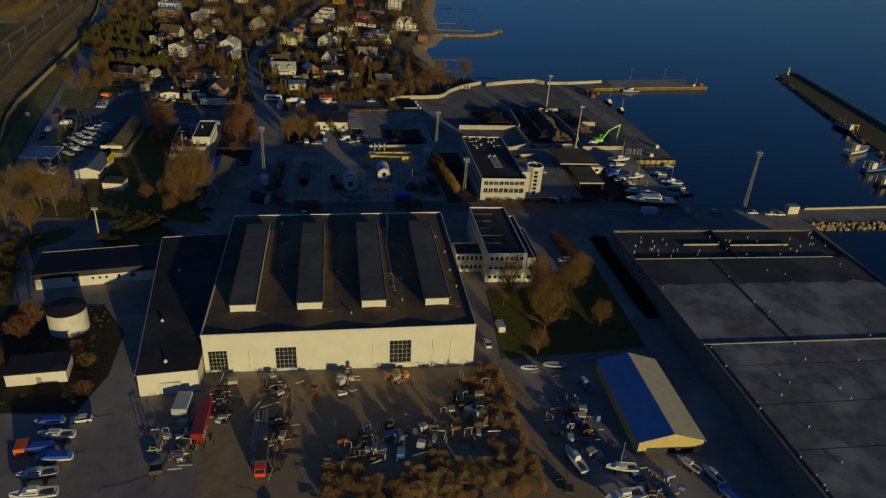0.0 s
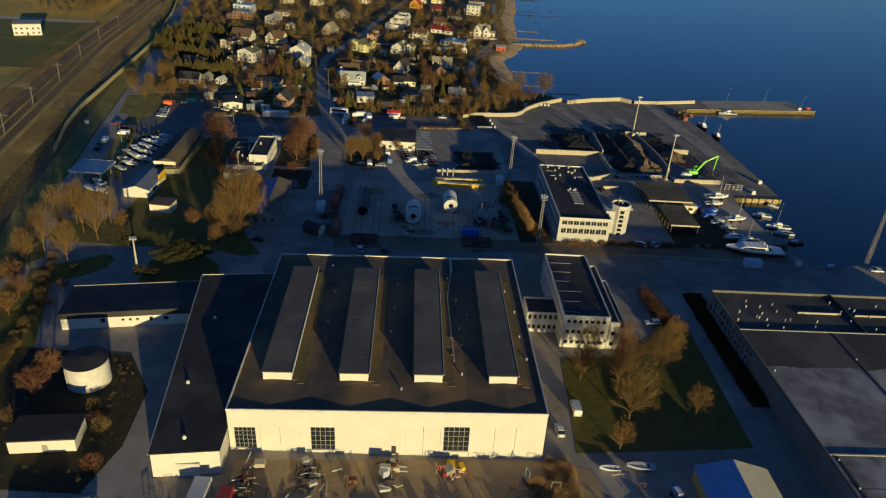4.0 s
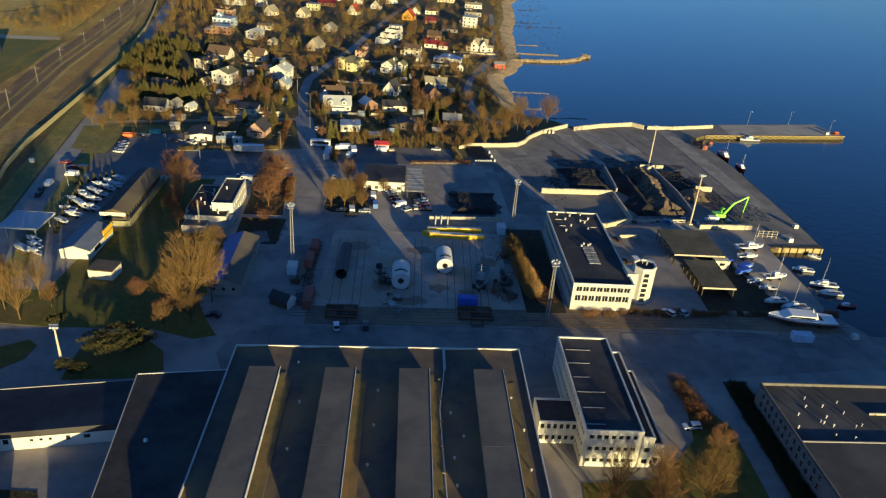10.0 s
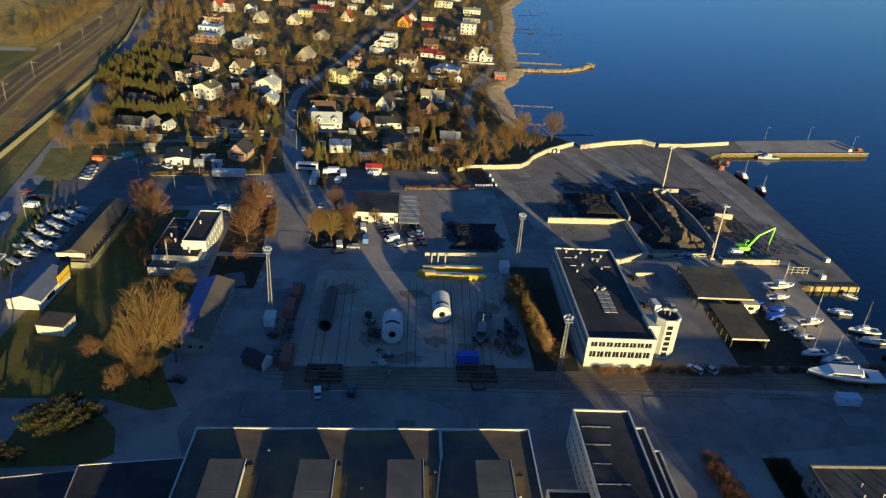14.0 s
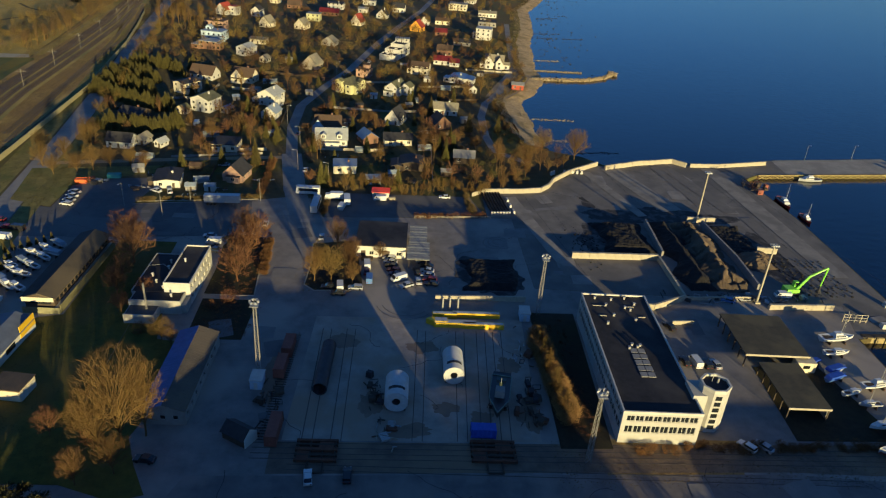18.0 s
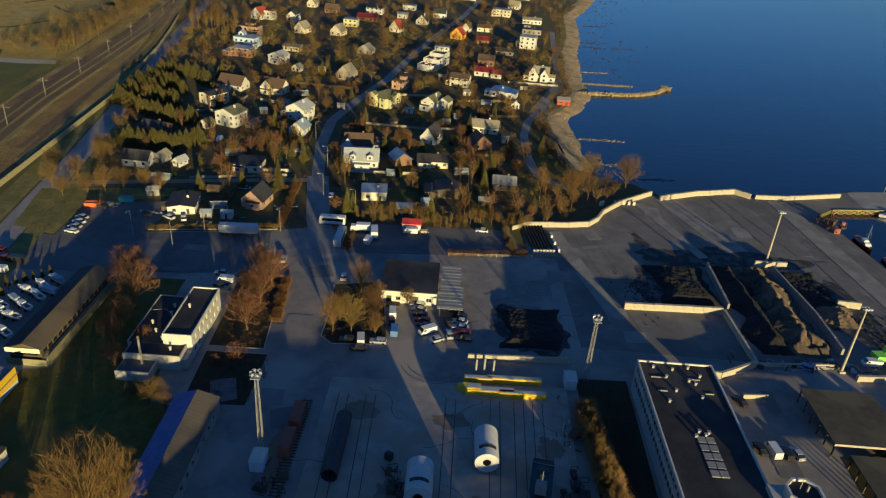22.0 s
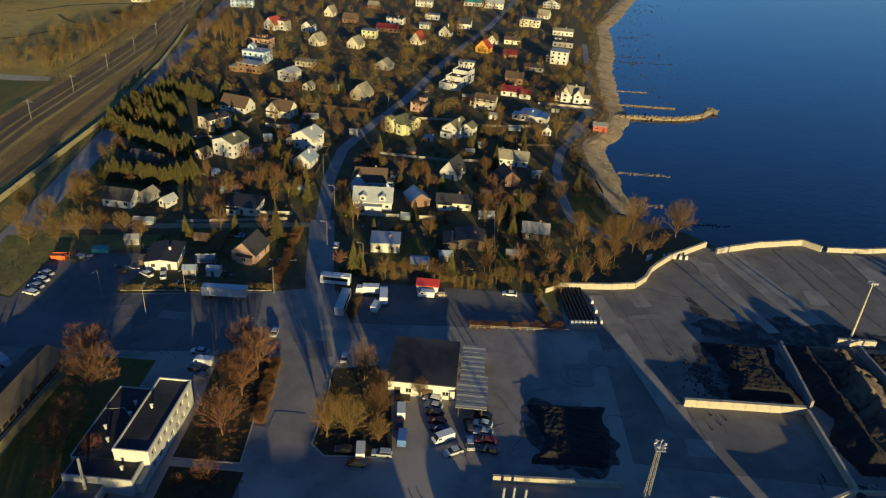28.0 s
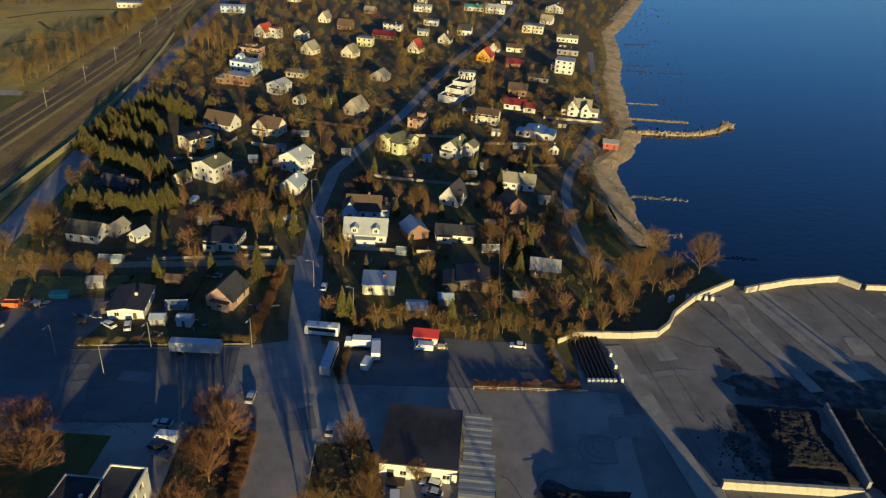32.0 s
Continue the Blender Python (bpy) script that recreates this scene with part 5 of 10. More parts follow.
for z, y in ((0.8, -11), (0.8, -3), (3.6, -4), (0.8, 5), (3.6, 5), (3.6, 9), (3.6, 11)):
    window(modern, pose(5.25, y, z, 0, 0, 90), 2.4, 1.5, (2, 1))

# ---- trees ----
def twig_fan(verts, faces, p, d, length, width, rng):
    """A thin tapering twig of one triangle."""
    side = d.cross(Vector((rng.uniform(-1, 1), rng.uniform(-1, 1), rng.uniform(-1, 1))))
    if side.length < 1e-4:
        return
    side = side.normalized() * width
    k = len(verts)
    verts += [tuple(p - side), tuple(p + side), tuple(p + d * length)]
    faces.append((k, k + 1, k + 2))


def bare_tree(seed, height, radius, stem=0.3, limbs=9, twigs=1200, twig_len=1.3, twig_w=0.03, upright=0.5, branches=8, forks=3):
    """A short trunk, curved limbs that fan out into a rounded crown, branches and forks, and fine twigs that end at its edge: two meshes."""
    rng = random.Random(seed)
    trunk = Shape()
    tr = height * 0.016
    base = height * stem
    crown_h = height - base
    middle, axes = Vector((0, 0, base + crown_h * 0.44)), Vector((radius, radius, crown_h * 0.56))
    lean = Vector((rng.uniform(-0.5, 0.5), rng.uniform(-0.5, 0.5), 0))
    fork = Vector((lean.x * 0.4, lean.y * 0.4, base + crown_h * 0.06))
    trunk.tube((0, 0, -0.3), fork, tr, tr * 0.8, 7, False)
    shift = rng.uniform(0, 50)
    spots = []

    def inside(p, reach=1.0):
        q = Vector(((p.x - middle.x) / axes.x, (p.y - middle.y) / axes.y, (p.z - middle.z) / axes.z))
        n = q.normalized() if q.length > 0.01 else Vector((0, 0, 1))
        limit = reach * (0.92 + 0.26 * noise.noise((n.x * 1.7 + shift, n.y * 1.7, n.z * 1.7)) + 0.16 * noise.noise((n.x * 4.3, n.y * 4.3 + shift, n.z * 4.3)))
        return p if q.length < limit else middle + Vector((q.x * axes.x, q.y * axes.y, q.z * axes.z)) * (limit / q.length)

    def turned(way, spread):
        """A way that strays from the given one."""
        return (way + Vector((rng.gauss(0, 1), rng.gauss(0, 1), rng.gauss(0, 0.8))) * spread).normalized()

    for i in range(limbs):
        a = 2.4 * i + rng.uniform(-0.35, 0.35)
        rise = -0.35 + 1.33 * ((i + 0.5) / limbs) ** 0.8
        flat = math.sqrt(max(0.03, 1 - min(rise, 0.985) ** 2))
        end = inside(middle + Vector((math.cos(a) * flat * axes.x, math.sin(a) * flat * axes.y, rise * axes.z)), 0.9)
        start = fork + Vector((lean.x, lean.y, crown_h)) * 0.3 * (i / limbs)
        bend = start.lerp(end, 0.45) + Vector((0, 0, (0.10 + 0.12 * upright) * crown_h * (1 - abs(rise) * 0.6)))
        r = tr * rng.uniform(0.32, 0.5) * (1.15 - 0.5 * i / limbs)
        line = [start.lerp(bend, f).lerp(bend.lerp(end, f), f) for f in (0, 0.2, 0.4, 0.6, 0.8, 1.0)]
        for k in range(5):
            trunk.tube(line[k], line[k + 1], r * (1 - 0.17 * k), r * (0.83 - 0.17 * k), 5 if k < 2 else 4, False)
        for k in range(branches):
            f = 0.22 + 0.76 * (k + rng.random()) / branches
            c = min(4, int(f * 5))
            p = line[c].lerp(line[c + 1], f * 5 - c)
            along_limb = (line[c + 1] - line[c]).normalized()
            d = turned((along_limb + (p - fork).normalized() * 0.5 + Vector((0, 0, 0.25 * upright))).normalized(), 0.42)
            q = inside(p + d * radius * rng.uniform(0.3, 0.6) * (1.15 - 0.5 * f), 0.97)
            if (q - p).length < 0.15:
                continue
            mid = p.lerp(q, 0.5) + Vector((rng.gauss(0, 0.05), rng.gauss(0, 0.05), rng.gauss(0, 0.05))) * radius
            rb = max(0.04, r * 0.34)
            trunk.tube(p, mid, rb, rb * 0.65, 3, False)
            trunk.tube(mid, q, rb * 0.65, 0.018, 3, False)
            for j in range(forks):
                g = (0.15 + 0.85 * (j + rng.random()) / forks)
                at = p.lerp(mid, g * 2) if g < 0.5 else mid.lerp(q, g * 2 - 1)
                e = turned(((q - p).normalized() + (at - fork).normalized() * 0.3).normalized(), 0.4)
                h = inside(at + e * radius * rng.uniform(0.13, 0.3), 1.0)
                if (h - at).length > 0.1:
                    trunk.tube(at, h, 0.028, 0.012, 3, False)
                    spots.append((at, h, (h - at).normalized()))
    verts, faces = [], []
    for i in range(twigs):
        p, q, d = spots[i % len(spots)]
        at = p.lerp(q, rng.uniform(0.1, 1.0))
        twig_fan(verts, faces, at, turned((d + Vector((0, 0, 0.12))).normalized(), 0.38), twig_len * rng.uniform(0.35, 1.0), twig_w, rng)
    return trunk, verts, faces


def conifer(seed, height, radius, layers=16, per=22, droop=0.25):
    """Spruce: a stem and layered boughs."""
    rng = random.Random(seed)
    trunk = Shape().tube((0, 0, -0.2), (0, 0, height * 0.9), height * 0.016, 0.03, 6, False)
    verts, faces = [], []
    for k in range(layers):
        f = k / layers
        z, r = height * (0.06 + 0.92 * f), radius * (1 - f) ** 0.85 + 0.12
        for i in range(max(6, int(per * (1 - 0.6 * f)))):
            a = rng.uniform(0, 6.283)
            d = Vector((math.cos(a), math.sin(a), -droop + rng.uniform(-0.1, 0.35)))
            p = Vector((0, 0, z + rng.uniform(-0.4, 0.4)))
            side = Vector((-d.y, d.x, rng.uniform(-0.5, 0.5))).normalized() * r * 0.22
            tip = p + d * r * rng.uniform(0.75, 1.1)
            mid = p + d * r * 0.45
            n = len(verts)
            verts += [tuple(p), tuple(mid + side), tuple(tip), tuple(mid - side), tuple(mid + Vector((0, 0, 0.18 * r + 0.05)))]
            faces += [(n, n + 1, n + 4), (n + 1, n + 2, n + 4), (n + 2, n + 3, n + 4), (n + 3, n, n + 4)]
    return trunk, verts, faces


def pine(seed, height, radius, clumps=26):
    """Broad pine: a bare stem and flat clumps of needles."""
    rng = random.Random(seed)
    trunk = Shape().tube((0, 0, -0.2), (0, 0, height * 0.8), height * 0.03, 0.06, 6, False)
    verts, faces = [], []
    for k in range(clumps):
        a, f = rng.uniform(0, 6.283), math.sqrt(rng.random())
        c = Vector((math.cos(a) * radius * f, math.sin(a) * radius * f, height * rng.uniform(0.55, 0.85) + (1 - f) * height * 0.15))
        trunk.tube((0, 0, height * 0.45), c, 0.06, 0.02, 3, False)
        for i in range(70):
            d = Vector((rng.gauss(0, 1), rng.gauss(0, 1), rng.gauss(0, 0.6))).normalized()
            p = c + Vector((d.x, d.y, d.z * 0.5)) * rng.uniform(0.2, 1.1)
            twig_fan(verts, faces, p, (d + Vector((0, 0, 0.5))).normalized(), rng.uniform(0.4, 0.8), 0.12, rng)
    return trunk, verts, faces


def bush(seed, height, radius, twigs=420, width=0.035, length=0.8):
    rng = random.Random(seed)
    trunk = Shape()
    verts, faces = [], []
    for i in range(9):
        a = rng.uniform(0, 6.283)
        trunk.tube((math.cos(a) * 0.1, math.sin(a) * 0.1, -0.1), (math.cos(a) * radius * 0.6, math.sin(a) * radius * 0.6, height * rng.uniform(0.6, 0.9)), 0.05, 0.012, 3, False)
    for i in range(twigs):
        a, f, h = rng.uniform(0, 6.283), math.sqrt(rng.random()), rng.random()
        r = radius * f * math.sin(0.35 + 2.5 * h * 0.9)
        p = Vector((math.cos(a) * r, math.sin(a) * r, height * 0.85 * h))
        d = Vector((math.cos(a) * 0.5 + rng.uniform(-0.7, 0.7), math.sin(a) * 0.5 + rng.uniform(-0.7, 0.7), rng.uniform(0, 1.1))).normalized()
        twig_fan(verts, faces, p, d, length * rng.uniform(0.5, 1.2), width, rng)
    return trunk, verts, faces


def plant(kind, data, twig, label, category="tree"):
    """A prototype, kept out of the scene's things until it is set out with grow()."""
    trunk, verts, faces = data
    return {"kind": kind, "trunk": trunk.mesh("trunk", {TWIG_RED.name: BARK_RED, TWIG.name: BARK_BROWN}.get(twig.name, BARK)), "crown": raw_mesh("crown", verts, faces, twig), "label": label, "category": category}


def grow(p, x, y, size=1.0, turn=None, z=0.0, tall=1.0):
    root = thing(p["kind"], p["label"], p["category"], pose(x, y, z, 0, 0, random.uniform(0, 360) if turn is None else turn) @ Matrix.Diagonal((size, size, size * tall * random.uniform(0.92, 1.08), 1)))
    part("trunk", p["trunk"], None, root)
    part("crown", p["crown"], None, root)
    return root


BIG = [plant("bare_tree", bare_tree(s, 18, r, 0.10, 34, 5600, 1.6, 0.013, 0.42, 8, 3), m, "large leafless broad tree with golden-brown twigs") for s, r, m in ((1, 7.2, TWIG_GOLD), (2, 6.0, TWIG), (3, 6.6, TWIG_GOLD))]
RUSSET = [plant("bare_tree", bare_tree(s, 12, 5.0, 0.08, 28, 5200, 1.3, 0.013, 0.35, 7, 3), TWIG_RED, "leafless tree with dense russet twigs on lawn") for s in (4, 5)]
MID = [plant("bare_tree", bare_tree(s, h, r, 0.15, 16, 800, 1.3, 0.015, 0.4, 6, 3), m, t) for s, h, r, m, t in ((6, 10, 3.4, TWIG, "bare garden tree with fine brown twigs"), (7, 12, 3.6, TWIG, "bare tree with fine brown twigs near houses"), (8, 8.5, 3.2, TWIG_GOLD, "bare golden-brown fruit tree in a garden"), (9, 9, 3.2, TWIG_RED, "bare reddish-brown tree in a garden"))]
TALL = [plant("bare_tree", bare_tree(s, 16, 2.6, 0.15, 18, 900, 1.3, 0.015, 0.6, 6, 3), m, "tall narrow leafless birch between houses") for s, m in ((10, TWIG_GOLD), (11, TWIG))]
SPRUCE = [plant("spruce", conifer(s, h, r, 20, 30), NEEDLES, "dark olive-green spruce with layered boughs", "tree") for s, h, r in ((12, 12, 2.6), (13, 9, 2.3))]
PINES = [plant("pine", pine(s, 6.5, 4.4, 34), PINE, "low broad dark green pine with flat clumps") for s in (14, 15)]
BUSH = [plant("bush", bush(s, h, r, 600, 0.028, 0.7), m, t, "bush") for s, h, r, m, t in ((16, 2.2, 1.7, HEDGE, "leafless brown bush in a garden"), (17, 3.2, 1.9, TWIG_GOLD, "golden leafless shrub in a garden"), (18, 2.0, 1.6, NEEDLES, "low dark evergreen shrub in a garden"), (19, 2.6, 1.9, TWIG_RED, "russet leafless shrub in a garden"))]
FAR = [plant("bare_tree", bare_tree(s, h, r, 0.12, 12, 650, 1.5, 0.026, 0.45, 5, 3), TWIG, "far bare tree") for s, h, r in ((61, 10, 3.4), (62, 12, 3.2), (63, 8, 3.0), (64, 15, 2.6))]
SMALL = [plant("bush", bush(s, 2.2, 1.8, 170, 0.05, 0.8), HEDGE, "low shrub", "bush") for s in (65, 66)]
SPIRE = plant("poplar", bare_tree(20, 7.5, 1.1, 0.06, 10, 800, 0.8, 0.022, 0.7), TWIG_GOLD, "slim golden poplar in a hedge row")

random.seed(21)
for p, x, y, size in (
    (BIG[0], 65, 158.5, 0.9), (BIG[1], 66, 172, 0.85), (BIG[2], 78, 176, 0.8), (BIG[0], 82.5, 161, 0.52), (BIG[1], 60, 149, 0.55), (BIG[1], 57, 174, 0.62), (BIG[2], 83, 183, 0.72), (RUSSET[1], 88, 192, 0.7), (BIG[2], 72, 180, 0.62),
    (BIG[2], -40, 241, 0.6), (BIG[1], -46.5, 238, 0.55), (BIG[2], -50, 251, 0.6), 
):
    grow(p, x, y, size)
for p, x, y, size, tall in ((BIG[0], -88, 226.6, 0.64, 1.4), (BIG[2], -96, 244, 0.74, 1.45), (BIG[0], -84.4, 241.5, 0.66, 1.5), (BIG[2], -90.5, 246.5, 0.68, 1.5), (BIG[2], -97.5, 233.5, 0.66, 1.4), (BIG[0], -84.5, 254, 0.5, 1.6), (BIG[0], -95, 253, 0.64, 1.5), (BIG[1], -79, 248, 0.46, 1.1), (BIG[2], -98, 223, 0.6, 1.4), (BIG[2], 59.3, 177.6, 0.62, 1.35), (BIG[1], 68.1, 178.7, 0.62, 1.4), (BIG[0], -112, 431, 0.75, 0.9), (BIG[0], -40.5, 248.5, 1.15, 1.3), (BIG[2], -44.5, 246, 0.85, 1.3), (BIG[1], -37.0, 252, 0.85, 1.3), (BIG[2], -43.5, 287, 0.55, 0.8), (BIG[1], -40.5, 285, 0.42, 0.8)):
    grow(p, x, y, size, tall=tall)
for x, y, size in ((-72, 166, 0.75), (-71, 172, 0.7), (-63, 327, 1.35), (-67, 336, 1.25), (-63, 317, 0.8), (-62, 309, 0.7), (-54, 308, 0.6), (-63, 311, 0.7), (-46, 247, 0.55), (-57, 252, 0.6), (-30, 317.5, 1.1), (-29.5, 331, 1.05), (-28.5, 342.5, 1.1), (-32.5, 347, 1.0), (-34, 337, 0.75), (-93, 206, 0.7), (-97, 213, 0.75), (-92, 198, 0.6), (-100, 203, 0.7), (-58, 300, 0.6)):
    grow(random.choice(RUSSET), x, y, size)
for x, y, size in ((-7.6, 319, 0.66), (-2.5, 318.5, 0.72), (3, 325, 0.64), (-2, 341, 0.66), (3, 333, 0.5), (12, 334.8, 0.36), (-6.5, 326, 0.5), (4, 318, 0.45)):
    grow(random.choice(BIG), x, y, size)
for x, y, size in ((-57, 226, 0.9), (-52, 227, 0.9), (-60, 228, 0.85), (-74, 238, 0.6), (-49, 229, 0.75), (-55, 230, 0.9), (-64.5, 219.5, 0.5), (-60.5, 218, 0.5)):
    grow(random.choice(PINES), x, y, size)
for x, y, size in ((-58, 162, 1.1), (-52, 144, 1.2), (-54, 155, 1.3), (-56, 158, 0.9), (-74, 158, 1.3), (-30, 306, 1.5), (-35, 303, 1.0), (-46, 290, 1.3), (-84, 213, 1.0), (-92, 217, 1.1), (-88, 208, 1.1), (-84, 204, 1.0), (-84, 222, 0.9), (-50, 290, 1.2)):
    grow(random.choice((BUSH[0], BUSH[3])), x, y, size)
for k in range(44):
    f = k / 43
    grow(SPIRE if k % 4 else BUSH[1], 55.4 + 2.0 * f + random.uniform(-1.5, 1.5), 291 - 33 * f, random.uniform(0.7, 0.95))
for k in range(16):
    grow(random.choice((BUSH[0], BUSH[3], BUSH[3])), 86.6 + 3.2 * random.random(), 200 + k * 1.15, random.uniform(0.9, 1.35))


def inside_outline(x, y, outline):
    hit = False
    for (ax, ay), (bx, by) in zip(outline, outline[1:] + outline[:1]):
        if (ay > y) != (by > y) and x < ax + (bx - ax) * (y - ay) / (by - ay):
            hit = not hit
    return hit


def clear(x, y, room):
    if any((x - a) ** 2 + (y - b) ** 2 < (r + room) ** 2 for a, b, r in ROOF_LIST):
        return False
    for line, half in ((WEST, 6.5), (STREET, 4.2), (LANE, 3.0), (SHOREPATH, 3.5)):
        for (ax, ay), (bx, by) in zip(line, line[1:]):
            t = max(0.0, min(1.0, ((x - ax) * (bx - ax) + (y - ay) * (by - ay)) / ((bx - ax) ** 2 + (by - ay) ** 2)))
            if (x - ax - t * (bx - ax)) ** 2 + (y - ay - t * (by - ay)) ** 2 < (half + room * 0.5) ** 2:
                return False
    return True


BELT_ROWS = [
    ([(-139, 507), (-134, 505), (-121, 495), (-107, 486), (-97, 482), (-93, 487)], 3.2), ([(-137.5, 509), (-137.5, 526), (-136.5, 545), (-134, 566)], 4.0),
    ([(-138, 520), (-127, 518), (-116, 512), (-107, 505)], 3.4), ([(-137, 564), (-126, 566), (-114, 560), (-104, 545)], 4.0), ([(-134, 545), (-124, 540), (-112, 530)], 4.0), ([(-133, 530), (-122, 527)], 3.0),
    ([(-116, 453), (-104, 450.5), (-91, 451), (-82, 459)], 2.6),
]


def in_belt(x, y):
    """Where the dense conifers stand."""
    return inside_outline(x, y, [(-146, 500), (-134, 500), (-108, 478), (-90, 478), (-92, 496), (-102, 512), (-100, 550), (-112, 572), (-140, 574)]) or inside_outline(x, y, [(-120, 447), (-80, 446), (-78, 464), (-120, 460)])


def along(line, y):
    for (ax, ay), (bx, by) in zip(line, line[1:]):
        if ay <= y <= by:
            return ax + (bx - ax) * (y - ay) / (by - ay)
    return line[-1][0]


# gardens: trees, shrubs and spruces between the houses
random.seed(33)
placed, tries = 0, 0
while placed < 250 and tries < 9000:
    tries += 1
    y = 392 + 150 * random.random()
    x = random.uniform(along(WEST, y) + 9, along(SHORE, max(y, 458)) - 16)
    if not clear(x, y, 2.2) or in_belt(x, y) or (y < 412 and -78 > x) or (x > 60 and 430 < y < 505 and random.random() < 0.8):
        continue
    u = random.random()
    kind = random.choice(MID) if u < 0.48 else random.choice(TALL) if u < 0.56 else random.choice(BUSH) if u < 0.88 else random.choice(SPRUCE)
    grow(kind, x, y, random.uniform(0.55, 1.05))
    placed += 1
for k, (x, y) in enumerate(((2.6, 469.3), (40.3, 441.7), (33.2, 525.6), (53.9, 446.7), (55.7, 519.6), (4.8, 474.4), (37.9, 444.3), (-18.8, 481.1), (58.2, 458.5))):
    grow((BIG[1], RUSSET[0], BIG[2], RUSSET[1])[k % 4], x, y, 0.5 + 0.06 * (k % 3))
for x, y, size in ((-88.5, 506, 0.95), (-50, 471, 0.9), (-54.5, 462, 0.95), (-45, 468, 0.9), (-40.5, 462, 0.8), (-27, 541, 0.75), (26, 512, 1.0), (24, 509, 0.8), (-100, 556, 1.0), (-103, 560, 0.9), (-60, 548, 0.7), (-46, 588, 0.9), (-49, 584, 0.8), (-58, 492, 0.6), (-60, 498, 0.6)):
    grow(random.choice(SPRUCE), x, y, size)
for k in range(46):
    x = -8 + 60 * k / 45
    grow(random.choice((SPIRE, SPIRE, BUSH[1], MID[2])), x + random.uniform(-0.7, 0.7), 393 + 2.5 * math.sin(x * 0.2) + random.uniform(-1, 1), random.uniform(0.6, 0.95))
for k in range(40):
    x, y = random.uniform(62, 98), random.uniform(412, 442)
    if y > 402 + (x - 58) * 0.55 + 3 and clear(x, y, 1):
        grow(random.choice(MID + [BIG[0], BUSH[1]]), x, y, random.uniform(0.6, 0.9))
for x, y, size in ((-110, 424, 0.7), (-101, 403, 0.6), (-95, 405, 0.62), (-116, 414, 0.6), (-106, 400, 0.5), (-121, 405, 0.6), (-88, 407, 0.5), (-114, 398, 0.5), (-82, 406, 0.5), (-127, 420, 0.6)):
    grow(random.choice(BIG), x, y, size)
for k in range(70):
    y = random.uniform(455, 690)
    grow(random.choice((BUSH[0], BUSH[1], BUSH[3], MID[2])), along(SHORE, y) - random.uniform(11, 19), y, random.uniform(0.5, 0.8))


def thicket(name, label, places, prototypes, material, seed, category="trees", wide=1.0):
    """Many plants far off, joined in one mesh."""
    rng = random.Random(seed)
    sets = []
    for p in prototypes:
        me = p["crown"]
        co = np.empty(len(me.vertices) * 3)
        me.vertices.foreach_get("co", co)
        idx = np.empty(len(me.loops), dtype=np.int32)
        me.loops.foreach_get("vertex_index", idx)
        sets.append(co.reshape(-1, 3)[idx])
    chunks = []
    for x, y, size in places:
        co = rng.choice(sets)
        a = rng.uniform(0, 6.283)
        c, s_ = math.cos(a) * size * wide, math.sin(a) * size * wide
        chunks.append(co @ np.array([[c, s_, 0], [-s_, c, 0], [0, 0, size]]) + np.array([x, y, 0]))
    verts = np.concatenate(chunks)
    me = bpy.data.meshes.new(name)
    n = len(verts) // 3
    me.vertices.add(len(verts))
    me.vertices.foreach_set("co", verts.ravel())
    me.loops.add(n * 3)
    me.loops.foreach_set("vertex_index", np.arange(n * 3, dtype=np.int32))
    me.polygons.add(n)
    me.polygons.foreach_set("loop_start", np.arange(0, n * 3, 3, dtype=np.int32))
    me.update(calc_edges=True)
    me.materials.append(material)
    return tagged(new(name, me), label, category, kind="stuff")


rng = random.Random(44)
belt = []
for line, wide in BELT_ROWS:
    for (ax, ay), (bx, by) in zip(line, line[1:]):
        n = int(math.hypot(bx - ax, by - ay) * 1.05)
        for k in range(n):
            f = (k + rng.random()) / n
            belt.append((ax + (bx - ax) * f + rng.uniform(-wide, wide) * 0.5, ay + (by - ay) * f + rng.uniform(-wide, wide) * 0.5, rng.uniform(0.60, 0.82)))
thicket("conifer_belt", "dense belt of dark olive spruces beside the road", belt, SPRUCE, NEEDLES, 45, wide=1.5)
far = []
while len(far) < 980:
    y = rng.uniform(540, 1010)
    x = rng.uniform(along(WEST, y) + 8, along(SHORE, y) - 14)
    if clear(x, y, 2) and not in_belt(x, y):
        far.append((x, y, rng.uniform(0.6, 1.15)))
FAR_KINDS = FAR
thicket("distant_trees", "distant brown leafless trees among houses", far[:450], FAR_KINDS, TWIG, 1)
thicket("distant_trees", "distant golden leafless trees among houses", far[450:], FAR_KINDS, TWIG_GOLD, 2)
strip = []
for y in [580 + 240 * rng.random() for k in range(300)]:
    near = -201 - 0.02 * (y - 580) - (0.1 * (y - 742) if y > 742 else 0)
    deep_ = 44 if y < 625 else max(14, 44 - 0.26 * (y - 625))
    strip.append((near - deep_ * rng.random() - 1.5, y, rng.uniform(0.6, 1.0)))
thicket("distant_woods", "belt of bare grey-brown trees beyond the railway", strip[:170], FAR_KINDS, TWIG_GREY, 3)
thicket("distant_woods", "belt of bare golden-brown trees beyond the railway", strip[170:], FAR_KINDS, TWIG_GOLD, 6)
horizon_row = [(x, 800 + 0.62 * (x + 262) + rng.uniform(-6, 10), rng.uniform(0.5, 0.95)) for x in [rng.uniform(-345, -262) for k in range(60)]]
thicket("distant_woods", "dark row of trees at the field's far end", horizon_row, FAR_KINDS, TWIG_GREY, 11)
